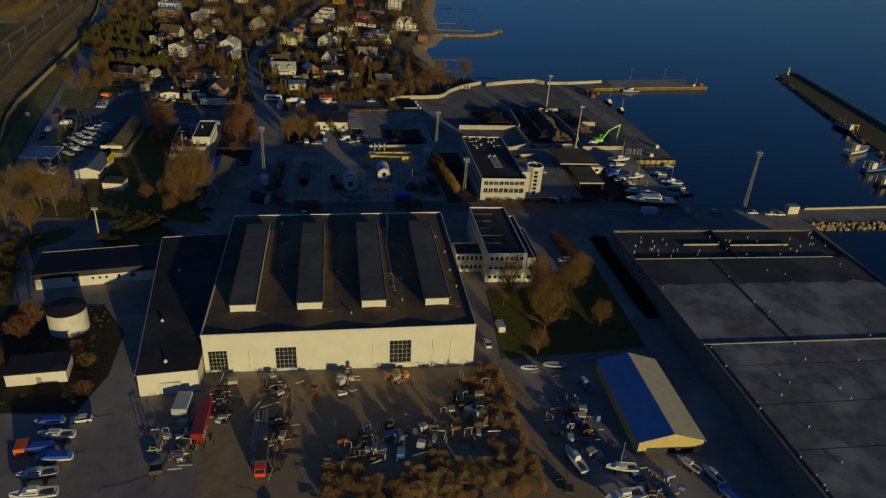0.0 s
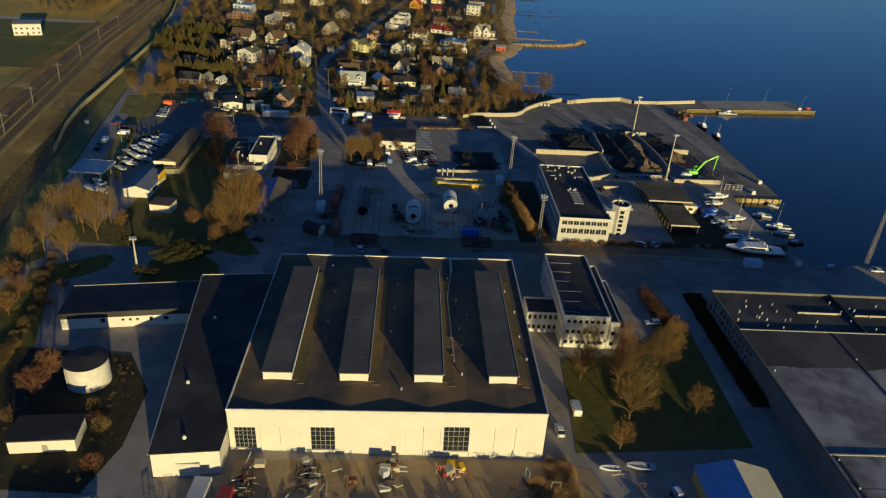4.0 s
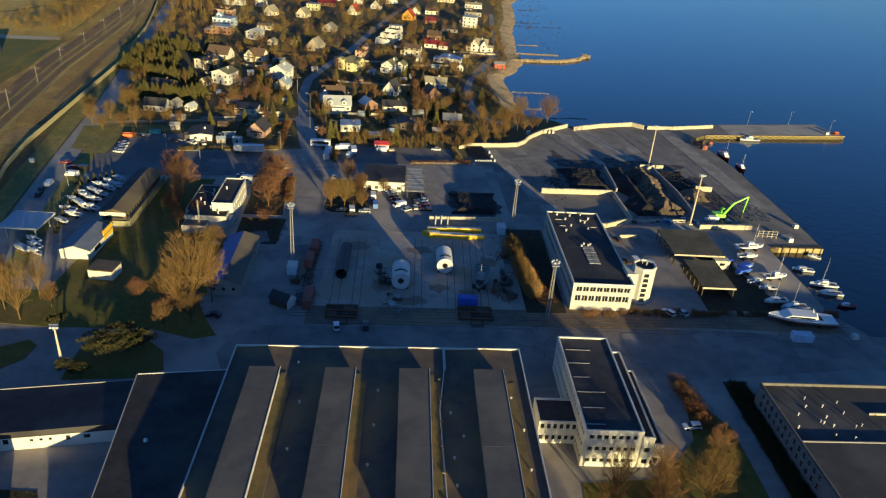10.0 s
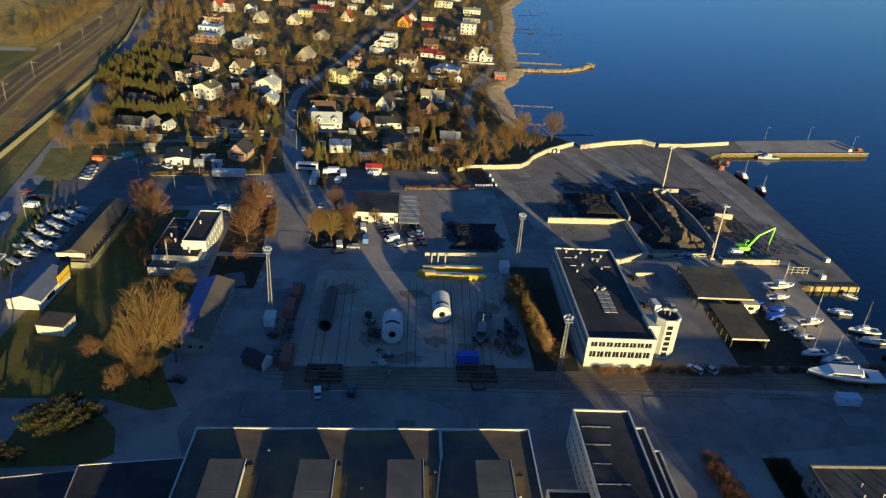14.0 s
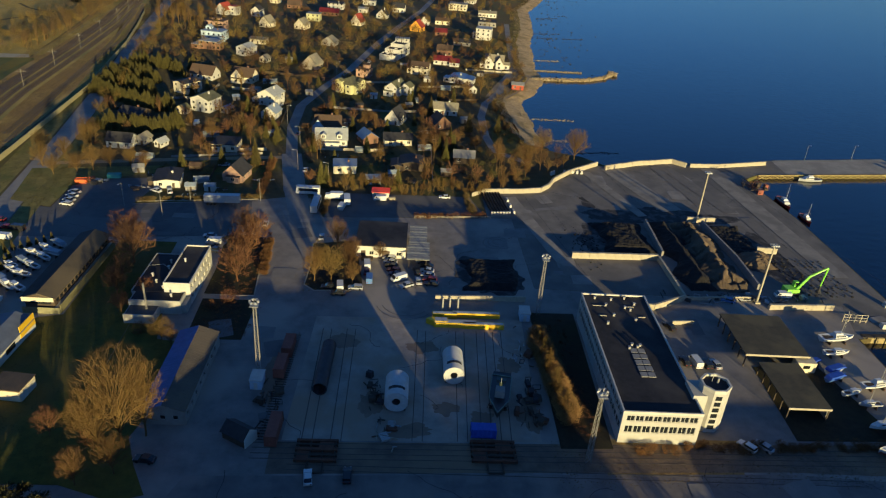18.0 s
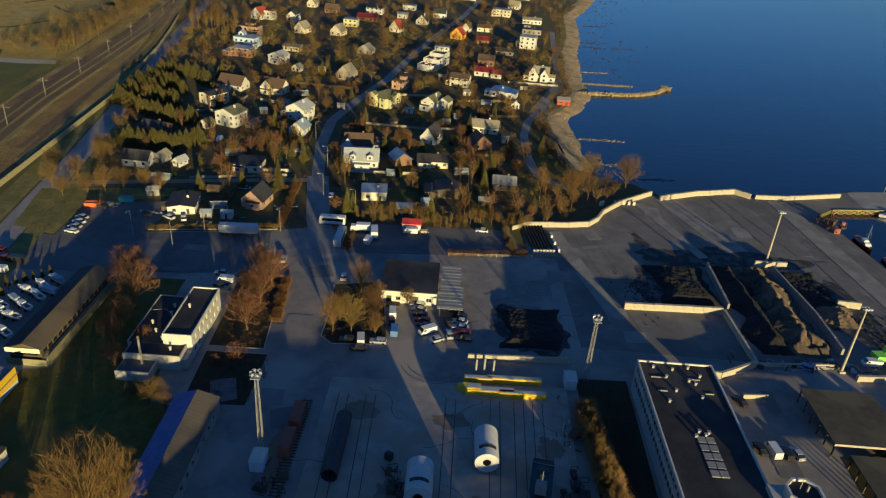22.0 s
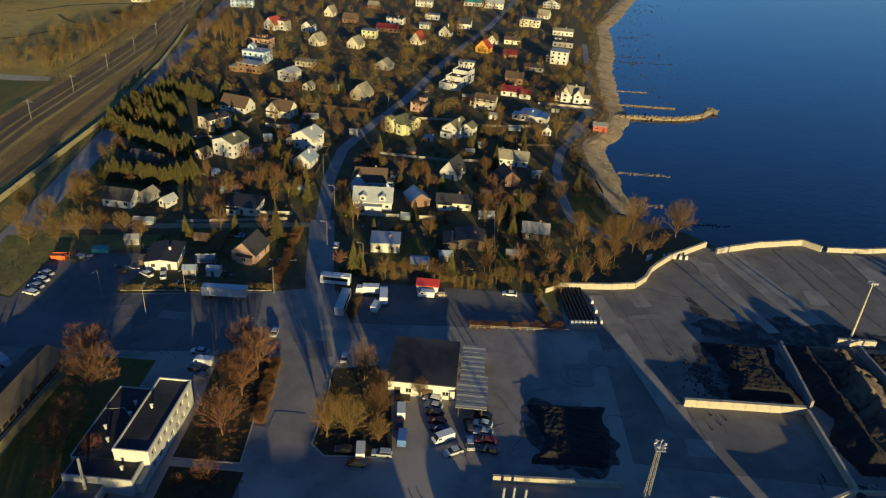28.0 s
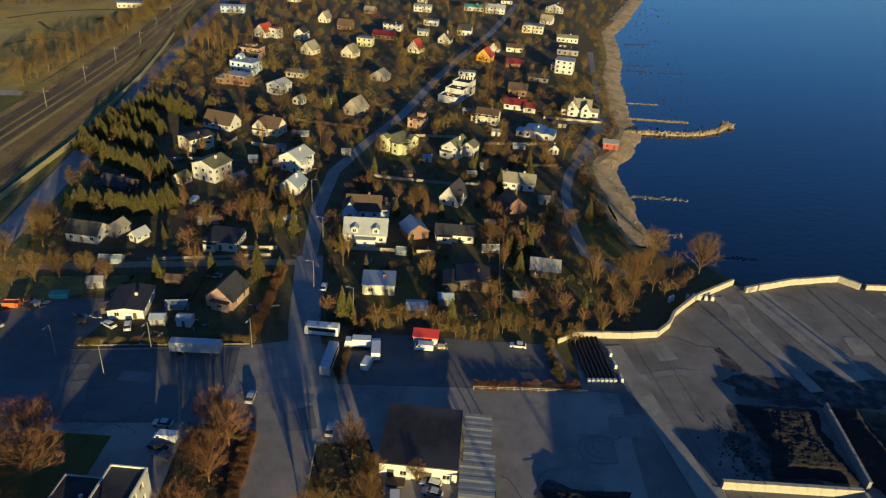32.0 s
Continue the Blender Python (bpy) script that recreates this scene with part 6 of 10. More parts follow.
PALE_TALL = [plant("bare_tree", bare_tree(s_, 15, 2.6, 0.12, 12, 420, 1.3, 0.016, 0.6, 5, 3), TWIG_GREY, "tall pale-stemmed bare tree beside the railway") for s_ in (22, 23)]
for k in range(30):
    y = 580 + 190 * rng.random() ** 1.3
    grow(PALE_TALL[k % 2], -203 - 0.02 * (y - 580) - rng.uniform(0, 9), y, rng.uniform(0.75, 1.0))
fence = thing("railway_fence", "low wire fence along the tree belt", "fence", pose(-197, 576, 0, 0, 0, 92.2))
post_mesh = Shape().box(-0.05, -0.05, 0, 0.05, 0.05, 1.3).mesh("post", MAST)
for k in range(44):
    part("post", post_mesh, None, fence, at=pose(k * 4.0, 0, 0))
for z in (0.5, 1.15):
    part("wire", Shape().box(0, -0.03, z, 172, 0.03, z + 0.05), MAST, fence)
for k in range(30):
    f = rng.random()
    grow(TALL[0] if k % 3 else PALE_TALL[0], -168 + 52 * f + rng.uniform(-9, 9), 717 + -44 * f + rng.uniform(-26, 26), rng.uniform(0.75, 1.05))
roadside = [(along(WEST, y) + rng.uniform(6, 13), y, rng.uniform(0.5, 0.95)) for y in [rng.uniform(405, 690) for k in range(34)]]
thicket("roadside_trees", "bare trees beside the road", roadside, FAR, TWIG_GOLD, 4)
understory = []
while len(understory) < 1200:
    y = 396 + 330 * rng.random() ** 1.2
    x = rng.uniform(along(WEST, y) + 8, along(SHORE, max(y, 458)) - 13)
    if clear(x, y, 0.6) and not in_belt(x, y) and not (y < 412 and x < -78):
        understory.append((x, y, rng.uniform(0.35, 0.95)))
thicket("garden_shrubs", "low brown shrubs filling the gardens", understory[:450], SMALL, HEDGE, 7, "shrubs")
thicket("garden_shrubs", "golden dry shrubs in the gardens", understory[450:850], SMALL, TWIG_GOLD, 8, "shrubs")
thicket("garden_shrubs", "dark evergreen shrubs in the gardens", understory[850:], SMALL, NEEDLES, 9, "shrubs")


# ---- vehicles ----
vehicle_meshes = {}
def wheels(root, key, half_w, axles, r):
    if key not in vehicle_meshes:
        vehicle_meshes[key] = Shape().tube((-0.11, 0, 0), (0.11, 0, 0), r, r, 12).mesh("wheel", TYRE), Shape().tube((-0.12, 0, 0), (0.12, 0, 0), r * 0.55, r * 0.55, 10).mesh("rim", STEEL)
    for y in axles:
        for sx in (-1, 1):
            part("wheel", vehicle_meshes[key][0], None, root, at=pose(sx * half_w, y, r))


def car(x, y, turn, coat, colour, style="saloon", z=0.05):
    """A parked car, van or pickup with its nose towards +y before the turn."""
    word = {"saloon": "car", "estate": "estate car", "van": "van", "pickup": "pickup"}[style]
    root = thing("van" if style == "van" else "car", f"{colour} {word} parked on the asphalt", "van" if style == "van" else "car", pose(x, y, z, 0, 0, turn))
    key = (style, coat.name)
    if key not in vehicle_meshes:
        if style == "van":
            body = [(-2.5, 0.35), (2.45, 0.35), (2.5, 0.95), (2.1, 1.15), (1.5, 2.05), (-2.45, 2.1), (-2.5, 1.0)]
            glass = [(2.14, 1.18), (1.62, 1.96), (1.58, 1.96), (2.0, 1.18)]
            roof = None
            hw = 0.95
        else:
            back = -2.15 if style == "estate" else -1.45
            body = [(-2.2, 0.32), (2.15, 0.32), (2.22, 0.62), (1.95, 0.76), (0.95, 0.9), (-2.0, 0.94), (-2.24, 0.7)]
            glass = [(-2.02 if style == "estate" else -1.95, 0.92), (1.05, 0.88), (0.3, 1.4), (back + 0.3, 1.42)]
            roof = (back + 0.25, 0.36)
            hw = 0.87
        b = Shape().extrude_x(body, -hw, hw)
        g = Shape().extrude_x(glass, -hw + 0.1, hw - 0.1)
        if style == "van":
            g.box(-hw - 0.01, 0.9, 1.25, hw + 0.01, 1.6, 1.8)
        r = Shape().box(-hw + 0.14, roof[0], 1.4, hw - 0.14, roof[1], 1.47) if roof else None
        lamp = Shape().box(-0.2, 0, -0.08, 0.2, 0.06, 0.08)
        vehicle_meshes[key] = b.mesh("body", coat), g.mesh("glasshouse", GLASS), r and r.mesh("roof_panel", coat), lamp.mesh("headlight", WHITE_CLEAN), lamp.mesh("tail_light", P_RED)
    b, g, r, lm, tm = vehicle_meshes[key]
    part("body", b, None, root)
    part("glasshouse", g, None, root)
    if r:
        part("roof_panel", r, None, root)
    for sx in (-0.6, 0.6):
        part("headlight", lm, None, root, at=pose(sx, 2.2 if style != "van" else 2.47, 0.62))
        part("tail_light", tm, None, root, at=pose(sx, -2.27 if style != "van" else -2.55, 0.75))
    wheels(root, "car_wheel", 0.8, (-1.35, 1.35), 0.32)
    return root


def bus(x, y, turn, coat, text, length=11.5):
    root = thing("bus", text, "bus", pose(x, y, 0.05, 0, 0, turn))
    h = length / 2
    part("body", Shape().extrude_x([(-h, 0.4), (h, 0.4), (h, 1.6), (h - 0.25, 2.95), (h - 0.5, 3.05), (-h + 0.1, 3.05), (-h, 2.8)], -1.25, 1.25), coat, root)
    for sx in (-1, 1):
        part("side_glass", Shape().box(sx * 1.255 - 0.01, -h + 0.6, 1.5, sx * 1.255 + 0.01, h - 1.0, 2.6), GLASS, root)
    part("windscreen", Shape().add([(-1.15, h + 0.01, 1.5), (1.15, h + 0.01, 1.5), (1.15, h - 0.22, 2.85), (-1.15, h - 0.22, 2.85)], [(0, 1, 2, 3)]), GLASS, root)
    for k in range(3):
        part("roof_hatch", Shape().box(-0.5, -h + 2 + 3 * k, 3.05, 0.5, -h + 2.9 + 3 * k, 3.2), P_GREY, root)
    wheels(root, "bus_wheel", 1.12, (-h + 2.6, h - 2.4), 0.48)


def trailer(x, y, turn, coat, text, length=13.0, height=2.7):
    root = thing("trailer", text, "trailer", pose(x, y, 0.05, 0, 0, turn))
    h = length / 2
    box = part("box_body", Shape().box(-1.25, -h, 1.1, 1.25, h, 1.1 + height), coat, root)
    for k in range(12):
        yy = -h + (k + 0.5) * length / 12
        for sx in (-1, 1):
            part("rib", Shape().box(sx * 1.27 - 0.02, yy - 0.04, 1.1, sx * 1.27 + 0.02, yy + 0.04, 1.05 + height), P_GREY, box)
    part("chassis", Shape().box(-0.9, -h + 0.2, 0.75, 0.9, h - 0.2, 1.08), R_DARK, root)
    for sx in (-0.72, 0.72):
        part("support_leg", Shape().box(sx - 0.08, h - 2.6, 0, sx + 0.08, h - 2.45, 0.8), STEEL, root)
    wheels(root, "bus_wheel", 1.1, (-h + 1.2, -h + 2.5, -h + 3.8), 0.48)


def lorry(x, y, turn, cab_coat, box_coat, text, length=6.5):
    root = thing("lorry", text, "lorry", pose(x, y, 0.05, 0, 0, turn))
    part("cab", Shape().extrude_x([(length / 2 - 1.9, 0.5), (length / 2, 0.5), (length / 2, 1.4), (length / 2 - 0.25, 2.5), (length / 2 - 1.9, 2.6)], -1.05, 1.05), cab_coat, root)
    part("windscreen", Shape().add([(-0.95, length / 2 + 0.01, 1.45), (0.95, length / 2 + 0.01, 1.45), (0.95, length / 2 - 0.2, 2.4), (-0.95, length / 2 - 0.2, 2.4)], [(0, 1, 2, 3)]), GLASS, root)
    part("box_body", Shape().box(-1.15, -length / 2, 0.9, 1.15, length / 2 - 2.0, 3.1), box_coat, root)
    part("chassis", Shape().box(-0.5, -length / 2 + 0.1, 0.6, 0.5, length / 2 - 0.3, 0.9), R_DARK, root)
    wheels(root, "lorry_wheel", 0.95, (-length / 2 + 1.2, length / 2 - 1.0), 0.42)


# ---- boats ----
def hull_shape(length, beam, depth, sheer=0.25, n=12):
    s = Shape()
    rows = []
    for i in range(n + 1):
        f = i / n
        half = beam / 2 * (1 - max(0.0, (f - 0.45) / 0.55) ** 2.2) * (0.86 + 0.14 * min(1, f * 4))
        y, top = -length / 2 + length * f, depth * (1 + sheer * f * f)
        keel = depth * 0.42 * max(0.0, (f - 0.72) / 0.28) ** 1.5
        rows.append([(-half, y, top), (-half * 0.82, y, depth * 0.45 + keel * 0.5), (0, y - 0.02, keel), (half * 0.82, y, depth * 0.45 + keel * 0.5), (half, y, top), (0, y, top - 0.12)])
    s.add([p for r in rows for p in r], [(6 * i + k, 6 * i + (k + 1) % 6, 6 * i + 6 + (k + 1) % 6, 6 * i + 6 + k) for i in range(n) for k in range(6)] + [tuple(range(5)), tuple(6 * n + k for k in range(4, -1, -1))])
    return s


boat_meshes = {}


def boat(x, y, turn, length, text, hull_coat=None, cabin=True, mast=0.0, cover=None, z=0.05, cradle=True, afloat=False, boom=True):
    """A boat with its bow towards +y before the turn, on a cradle or afloat."""
    hull_coat = hull_coat or P_WHITE
    lift = -0.35 if afloat else 0.6 if cradle else 0.05
    root = thing("sailing_boat" if mast else "boat", text, "boat", pose(x, y, (-1.7 if afloat else z) , 0, 0, turn))
    beam, depth = length * 0.31, 0.5 + length * 0.085
    key = ("hull", length, hull_coat.name)
    if key not in boat_meshes:
        boat_meshes[key] = hull_shape(length, beam, depth).mesh("hull", hull_coat)
    hull = part("hull", boat_meshes[key], None, root, at=pose(0, 0, lift))
    top = lift + depth
    if cover:
        half = beam * 0.5
        part("cover", Shape().extrude_x([(-length * 0.48, top - 0.05), (length * 0.42, top + 0.15), (length * 0.2, top + 0.75), (-length * 0.4, top + 0.7)], -half * 0.85, half * 0.85), cover, root, "tarpaulin boat cover")
    elif cabin:
        a, b = -length * 0.12, length * 0.2
        ch = 0.45 + length * 0.045
        cab = part("cabin", Shape().extrude_x([(a, top - 0.1), (b + length * 0.1, top), (b, top + ch * 0.9), (a, top + ch)], -beam * 0.3, beam * 0.3), P_WHITE, root)
        part("cabin_window", Shape().extrude_x([(a + 0.15, top + ch * 0.35), (b, top + ch * 0.4), (b - 0.2, top + ch * 0.75), (a + 0.15, top + ch * 0.8)], -beam * 0.3 - 0.015, beam * 0.3 + 0.015), GLASS, cab)
        part("cockpit", Shape().box(-beam * 0.3, -length * 0.42, top - 0.1, beam * 0.3, a - 0.1, top - 0.04), TIMBER, root)
        if length > 8:
            part("flybridge", Shape().box(-beam * 0.24, a, top + ch, beam * 0.24, b * 0.5, top + ch + 0.5, 0.08), P_WHITE, root)
    else:
        for ya, yb in ((-0.3, 0.1), (-length * 0.3, -length * 0.22)):
            part("thwart", Shape().box(-beam * 0.36, ya, top - 0.14, beam * 0.36, yb, top - 0.04), TIMBER, root)
    if mast:
        part("mast", Shape().tube((0, length * 0.08, top - 0.1), (0, length * 0.08, top + mast), 0.09, 0.05, 8), STEEL, root)
        if boom:
            part("boom", Shape().tube((0, length * 0.07, top + 1.1), (0, -length * 0.38, top + 1.15), 0.11, 0.11, 8), WHITE_CLEAN, root)
        for sx in (-1, 1):
            part("stay", Shape().tube((sx * beam * 0.45, length * 0.05, top), (0, length * 0.08, top + mast * 0.95), 0.012, 0.012, 3), STEEL, root)
    if cradle and not afloat:
        for f in (-0.25, 0.2):
            yy = length * f
            part("cradle_beam", Shape().box(-beam * 0.42, yy - 0.1, 0, beam * 0.42, yy + 0.1, lift + 0.12), SLEEPER, root)
            for sx in (-1, 1):
                part("prop", Shape().tube((sx * beam * 0.52, yy, 0), (sx * beam * 0.42, yy, lift + depth * 0.5), 0.06, 0.06, 5), RUST, root)
    return root


# ---- masts, lamps, walls, tracks ----
def lattice_mast(x, y, height, text, base=0.5, top=0.3):
    root = thing("floodlight_mast", text, "mast", pose(x, y, 0.03))
    for sx in (-1, 1):
        for sy in (-1, 1):
            part("leg", Shape().tube((sx * base, sy * base, 0), (sx * top, sy * top, height), 0.07, 0.05, 5), POST, root)
    n = 10
    for k in range(n):
        z0, z1 = height * k / n, height * (k + 1) / n
        r0, r1 = base + (top - base) * k / n, base + (top - base) * (k + 1) / n
        braces = Shape()
        for i in range(4):
            a, b = 2 * math.pi * (i + 0.5) / 4, 2 * math.pi * (i + 1.5) / 4
            c = math.sqrt(2)
            p = (c * r0 * math.cos(a), c * r0 * math.sin(a), z0), (c * r1 * math.cos(b), c * r1 * math.sin(b), z1)
            q = (c * r0 * math.cos(b), c * r0 * math.sin(b), z0)
            braces.tube(*p, 0.032, 0.032, 3, False).tube(p[0], q, 0.03, 0.03, 3, False)
        tagged(part("brace", braces, STEEL, root), kind="stuff")
    platform = part("platform", Shape().box(-1.0, -1.0, height, 1.0, 1.0, height + 0.1), STEEL, root)
    for sx, sy in ((-0.97, 0), (0.97, 0), (0, -0.97), (0, 0.97)):
        part("railing", Shape().box(sx - (0.04 if sx else 0.97), sy - (0.04 if sy else 0.97), height + 0.95, sx + (0.04 if sx else 0.97), sy + (0.04 if sy else 0.97), height + 1.03), STEEL, platform)
    for k in range(6):
        a = 2 * math.pi * k / 6
        part("floodlight", Shape().box(-0.25, -0.15, -0.25, 0.25, 0.15, 0.25), P_GREY, root, at=pose(0.95 * math.cos(a), 0.95 * math.sin(a), height + 1.0, 20, 0, math.degrees(a)))
    part("light_post", Shape().tube((0, 0, height), (0, 0, height + 1.9), 0.12, 0.1, 6), STEEL, root)


def pole_mast(x, y, height, text):
    root = thing("lamp_mast", text, "mast", pose(x, y, 0.03))
    part("pole", Shape().tube((0, 0, 0), (0, 0, height), 0.38, 0.2, 10), WALLCON, root)
    part("foot", Shape().box(-0.8, -0.8, 0, 0.8, 0.8, 0.5), WALLCON, root)
    part("arm", Shape().box(-1.0, -0.08, height - 0.6, 1.0, 0.08, height - 0.4).box(-0.08, -0.9, height - 0.62, 0.08, 0.9, height - 0.42), STEEL, root)
    for k in range(6):
        part("floodlight", Shape().box(-0.28, -0.2, -0.25, 0.28, 0.2, 0.25), P_GREY, root, at=pose(-0.9 + 0.36 * k, 0.5 * (-1) ** k, height - 0.15))


def street_lamp(x, y, turn, height=9.0, text="slim white street lamp beside the road"):
    root = thing("street_lamp", text, "street lamp", pose(x, y, 0, 0, 0, turn))
    part("pole", Shape().tube((0, 0, 0), (0, 0, height), 0.10, 0.05, 8), POST, root)
    part("arm", Shape().tube((0, 0, height - 0.05), (0, 1.5, height + 0.15), 0.05, 0.04, 6), POST, root)
    part("lantern", Shape().box(-0.16, 1.3, height + 0.06, 0.16, 2.1, height + 0.2), P_GREY, root)


def panel_wall(name, text, points, height, thick=0.4, panel=3.0, material=None, kind="structure"):
    """A wall of concrete panels along a line; each panel is a part."""
    root = thing(name, text, "wall", kind=kind)
    made = {}
    for a, b in zip(points, points[1:]):
        a, b = Vector(a), Vector(b)
        n = max(1, round((b - a).length / panel))
        step, turn = (b - a).length / n, math.degrees(math.atan2((b - a).y, (b - a).x))
        key = round(step, 3)
        if key not in made:
            made[key] = Shape().box(0.015, -thick / 2, -0.2, step - 0.015, thick / 2, height).mesh("panel", material or WALLCON)
        for k in range(n):
            p = a.lerp(b, k / n)
            part("panel", made[key], None, root, at=pose(p.x, p.y, random.uniform(-0.06, 0.06), 0, random.uniform(-0.3, 0.3), turn))
    return root


def track(name, text, a, b, gauge=1.52, sleepers=True, spacing=0.9, z=0.04):
    root = thing(name, text, "railway", kind="structure")
    a, b = Vector(a), Vector(b)
    length, turn = (b - a).length, math.degrees(math.atan2((b - a).y, (b - a).x))
    at = pose(a.x, a.y, z, 0, 0, turn)
    up = 0.16 if sleepers else 0.04
    half = 0.06 if sleepers else 0.09
    for sy in (-1, 1):
        part("rail", Shape().box(0, sy * gauge / 2 - half, 0, length, sy * gauge / 2 + half, up), RAIL if sleepers else SUNK_RAIL, root, at=at)
    if sleepers:
        s = Shape()
        for k in range(int(length / spacing)):
            s.box(k * spacing, -1.3, 0, k * spacing + 0.28, 1.3, 0.08)
        tagged(part("sleepers", s, SLEEPER, root, at=at), kind="stuff")


def heap(name, text, x0, y0, x1, y1, height, material, seed, ridge=0.0, bumps=0.5):
    """A tipped heap of loose material on a rectangular bay."""
    nx, ny = 56, 110
    s = Shape()
    scoop_rng = random.Random(seed)
    scoops = [(x0 + (x1 - x0) * scoop_rng.uniform(0.25, 0.75), y0 + (y1 - y0) * scoop_rng.uniform(0.08, 0.92), scoop_rng.uniform(1.2, 2.4)) for k in range(30)]
    for j in range(ny + 1):
        for i in range(nx + 1):
            u, v = i / nx, j / ny
            x, y = x0 + (x1 - x0) * u, y0 + (y1 - y0) * v
            edge = min(u, 1 - u) * (x1 - x0), min(v, 1 - v) * (y1 - y0)
            wob = 1.6 * noise.noise((x * 0.12, y * 0.12, seed)) + 0.6 * noise.noise((x * 0.5, y * 0.5, seed))
            z = min(height + wob * bumps, min(edge) * 0.6 + wob * 0.5) + 0.25 * noise.noise((x * 1.3, y * 1.3, seed))
            if ridge:
                z *= 0.55 + 0.45 * math.cos((u - 0.5) * math.pi)
                for sx, sy, sr in scoops:
                    d = math.hypot(x - sx, y - sy)
                    if d < sr + 1.4 and y < sy + 0.3 * sr:
                        z -= 1.1 * math.exp(-((d - sr) / 0.55) ** 2)
            inset = 4.0 * noise.noise((x * 0.12, y * 0.12, seed + 4))
            s.v.append((x + inset * (0.5 - u) * 2, y, max(-0.05, z)))
    w = nx + 1
    s.f = [(j * w + i, j * w + i + 1, (j + 1) * w + i + 1, (j + 1) * w + i) for j in range(ny) for i in range(nx)]
    return tagged(part(name, s, material, smooth=True), text, "heap", kind="stuff")


def container(x, y, turn, coat, text, length=6.1, width=2.44, height=2.6, name="container"):
    root = thing(name, text, "container", pose(x, y, 0.05, 0, 0, turn))
    h = length / 2
    s = Shape()
    n = int(length / 0.5)
    side = []
    for k in range(n):
        d = 0.05 if k % 2 else 0.0
        side += [(width / 2 - d, -h + (k + 0.1) * length / n), (width / 2 - d, -h + (k + 0.9) * length / n)]
    s.prism(side + [(-x, y) for x, y in side[::-1]], 0.1, height - 0.05)
    part("body", s, coat, root)
    part("roof", Shape().box(-width / 2, -h, height - 0.05, width / 2, h, height), coat, root)
    for sx in (-1, 1):
        for sy in (-1, 1):
            part("corner_post", Shape().box(sx * width / 2 - 0.08, sy * h - 0.08, 0, sx * width / 2 + 0.08, sy * h + 0.08, height + 0.02), coat, root)
    for sx in (-1, 1):
        part("door", Shape().box(sx * width / 4 - width / 4 + 0.06, -h - 0.06, 0.15, sx * width / 4 + width / 4 - 0.06, -h, height - 0.12), coat, root)

# ---- rail yard ----
for k, (ax, ay, bx, by) in enumerate(((-14, 249.6, 152, 247.6), (-14, 246.4, 152, 244.4), (-6, 243.2, 120, 238.8))):
    track("yard_track", "dark rails sunk in the yard along the quay line", (ax, ay), (bx, by), sleepers=False, z=0.03)
for x0, x1 in ((-2.5, -1.5), (3.8, 5.0), (21.8, 24.2), (32.0, 34.8), (37.5, 40.5), (42.0, 45.0)):
    track("slip_track", "dark slipway rails set flush in worn concrete", (x0, 251), (x1, 294), 2.3, False)
fill([(-8, 251), (50, 251), (53, 300), (-5, 300)], 0.038, "slip_pavement", SLIP, "worn concrete of the slipway yard")
# the bed by the warehouse takes the same litter with shade in its colour
fill([(100.4, 217.5), (106.4, 217.5), (104.4, 164), (98.6, 164)], 0.12, "planted_ground", SHADED_LITTER, "planted bed with leaf litter darkened for shade", 0.12)
fill([(60, 232.5), (90, 231.5), (97, 252), (66, 252.2)], 0.036, "crossing_ground", BALLAST, "brown gravel between the rails")


def section_tank(x, y, turn, radius, length, coat, text):
    """A large steel cylinder lying on cradles, its end towards -y before the turn."""
    root = thing("steel_cylinder", text, "steel section", pose(x, y, 0.05, 0, 0, turn))
    z = radius + 0.35
    shell = Shape().tube((0, -length / 2, z), (0, length / 2, z), radius, radius, 40, False)
    part("shell", shell, coat, root, smooth=True)
    n = 40
    ring = [2 * math.pi * k / n for k in range(n)]
    face = Shape()
    verts = [(r * math.cos(t), -length / 2 + 0.2, z + r * math.sin(t)) for t in ring for r in (radius * 0.34, radius - 0.01)]
    face.add(verts, [(2 * k, 2 * k + 1, 2 * ((k + 1) % n) + 1, 2 * ((k + 1) % n)) for k in range(n)])
    part("end_plate", face, coat, root, "round end plate with an open manhole")
    part("back_plate", Shape().tube((0, length / 2 - 0.25, z), (0, length / 2 - 0.2, z), radius - 0.02, radius - 0.02, 40), R_DARK, root)
    for k in range(4):
        a = radians(58 + k * 21)
        part("port", Shape().box(-0.5, -0.03, -0.45, 0.5, 0.03, 0.45), R_DARK, root, at=Matrix.Translation((radius * math.cos(a), -length * 0.22, z + radius * math.sin(a))) @ pose(0, 0, 0, 0, 90 - math.degrees(a), 0) @ pose(0, 0, 0.02, 90, 0, 0))
    for yy in (-length * 0.35, length * 0.35):
        part("cradle", Shape().box(-radius * 0.8, yy - 0.3, 0, radius * 0.8, yy + 0.3, 0.75), SLEEPER, root)
    return root


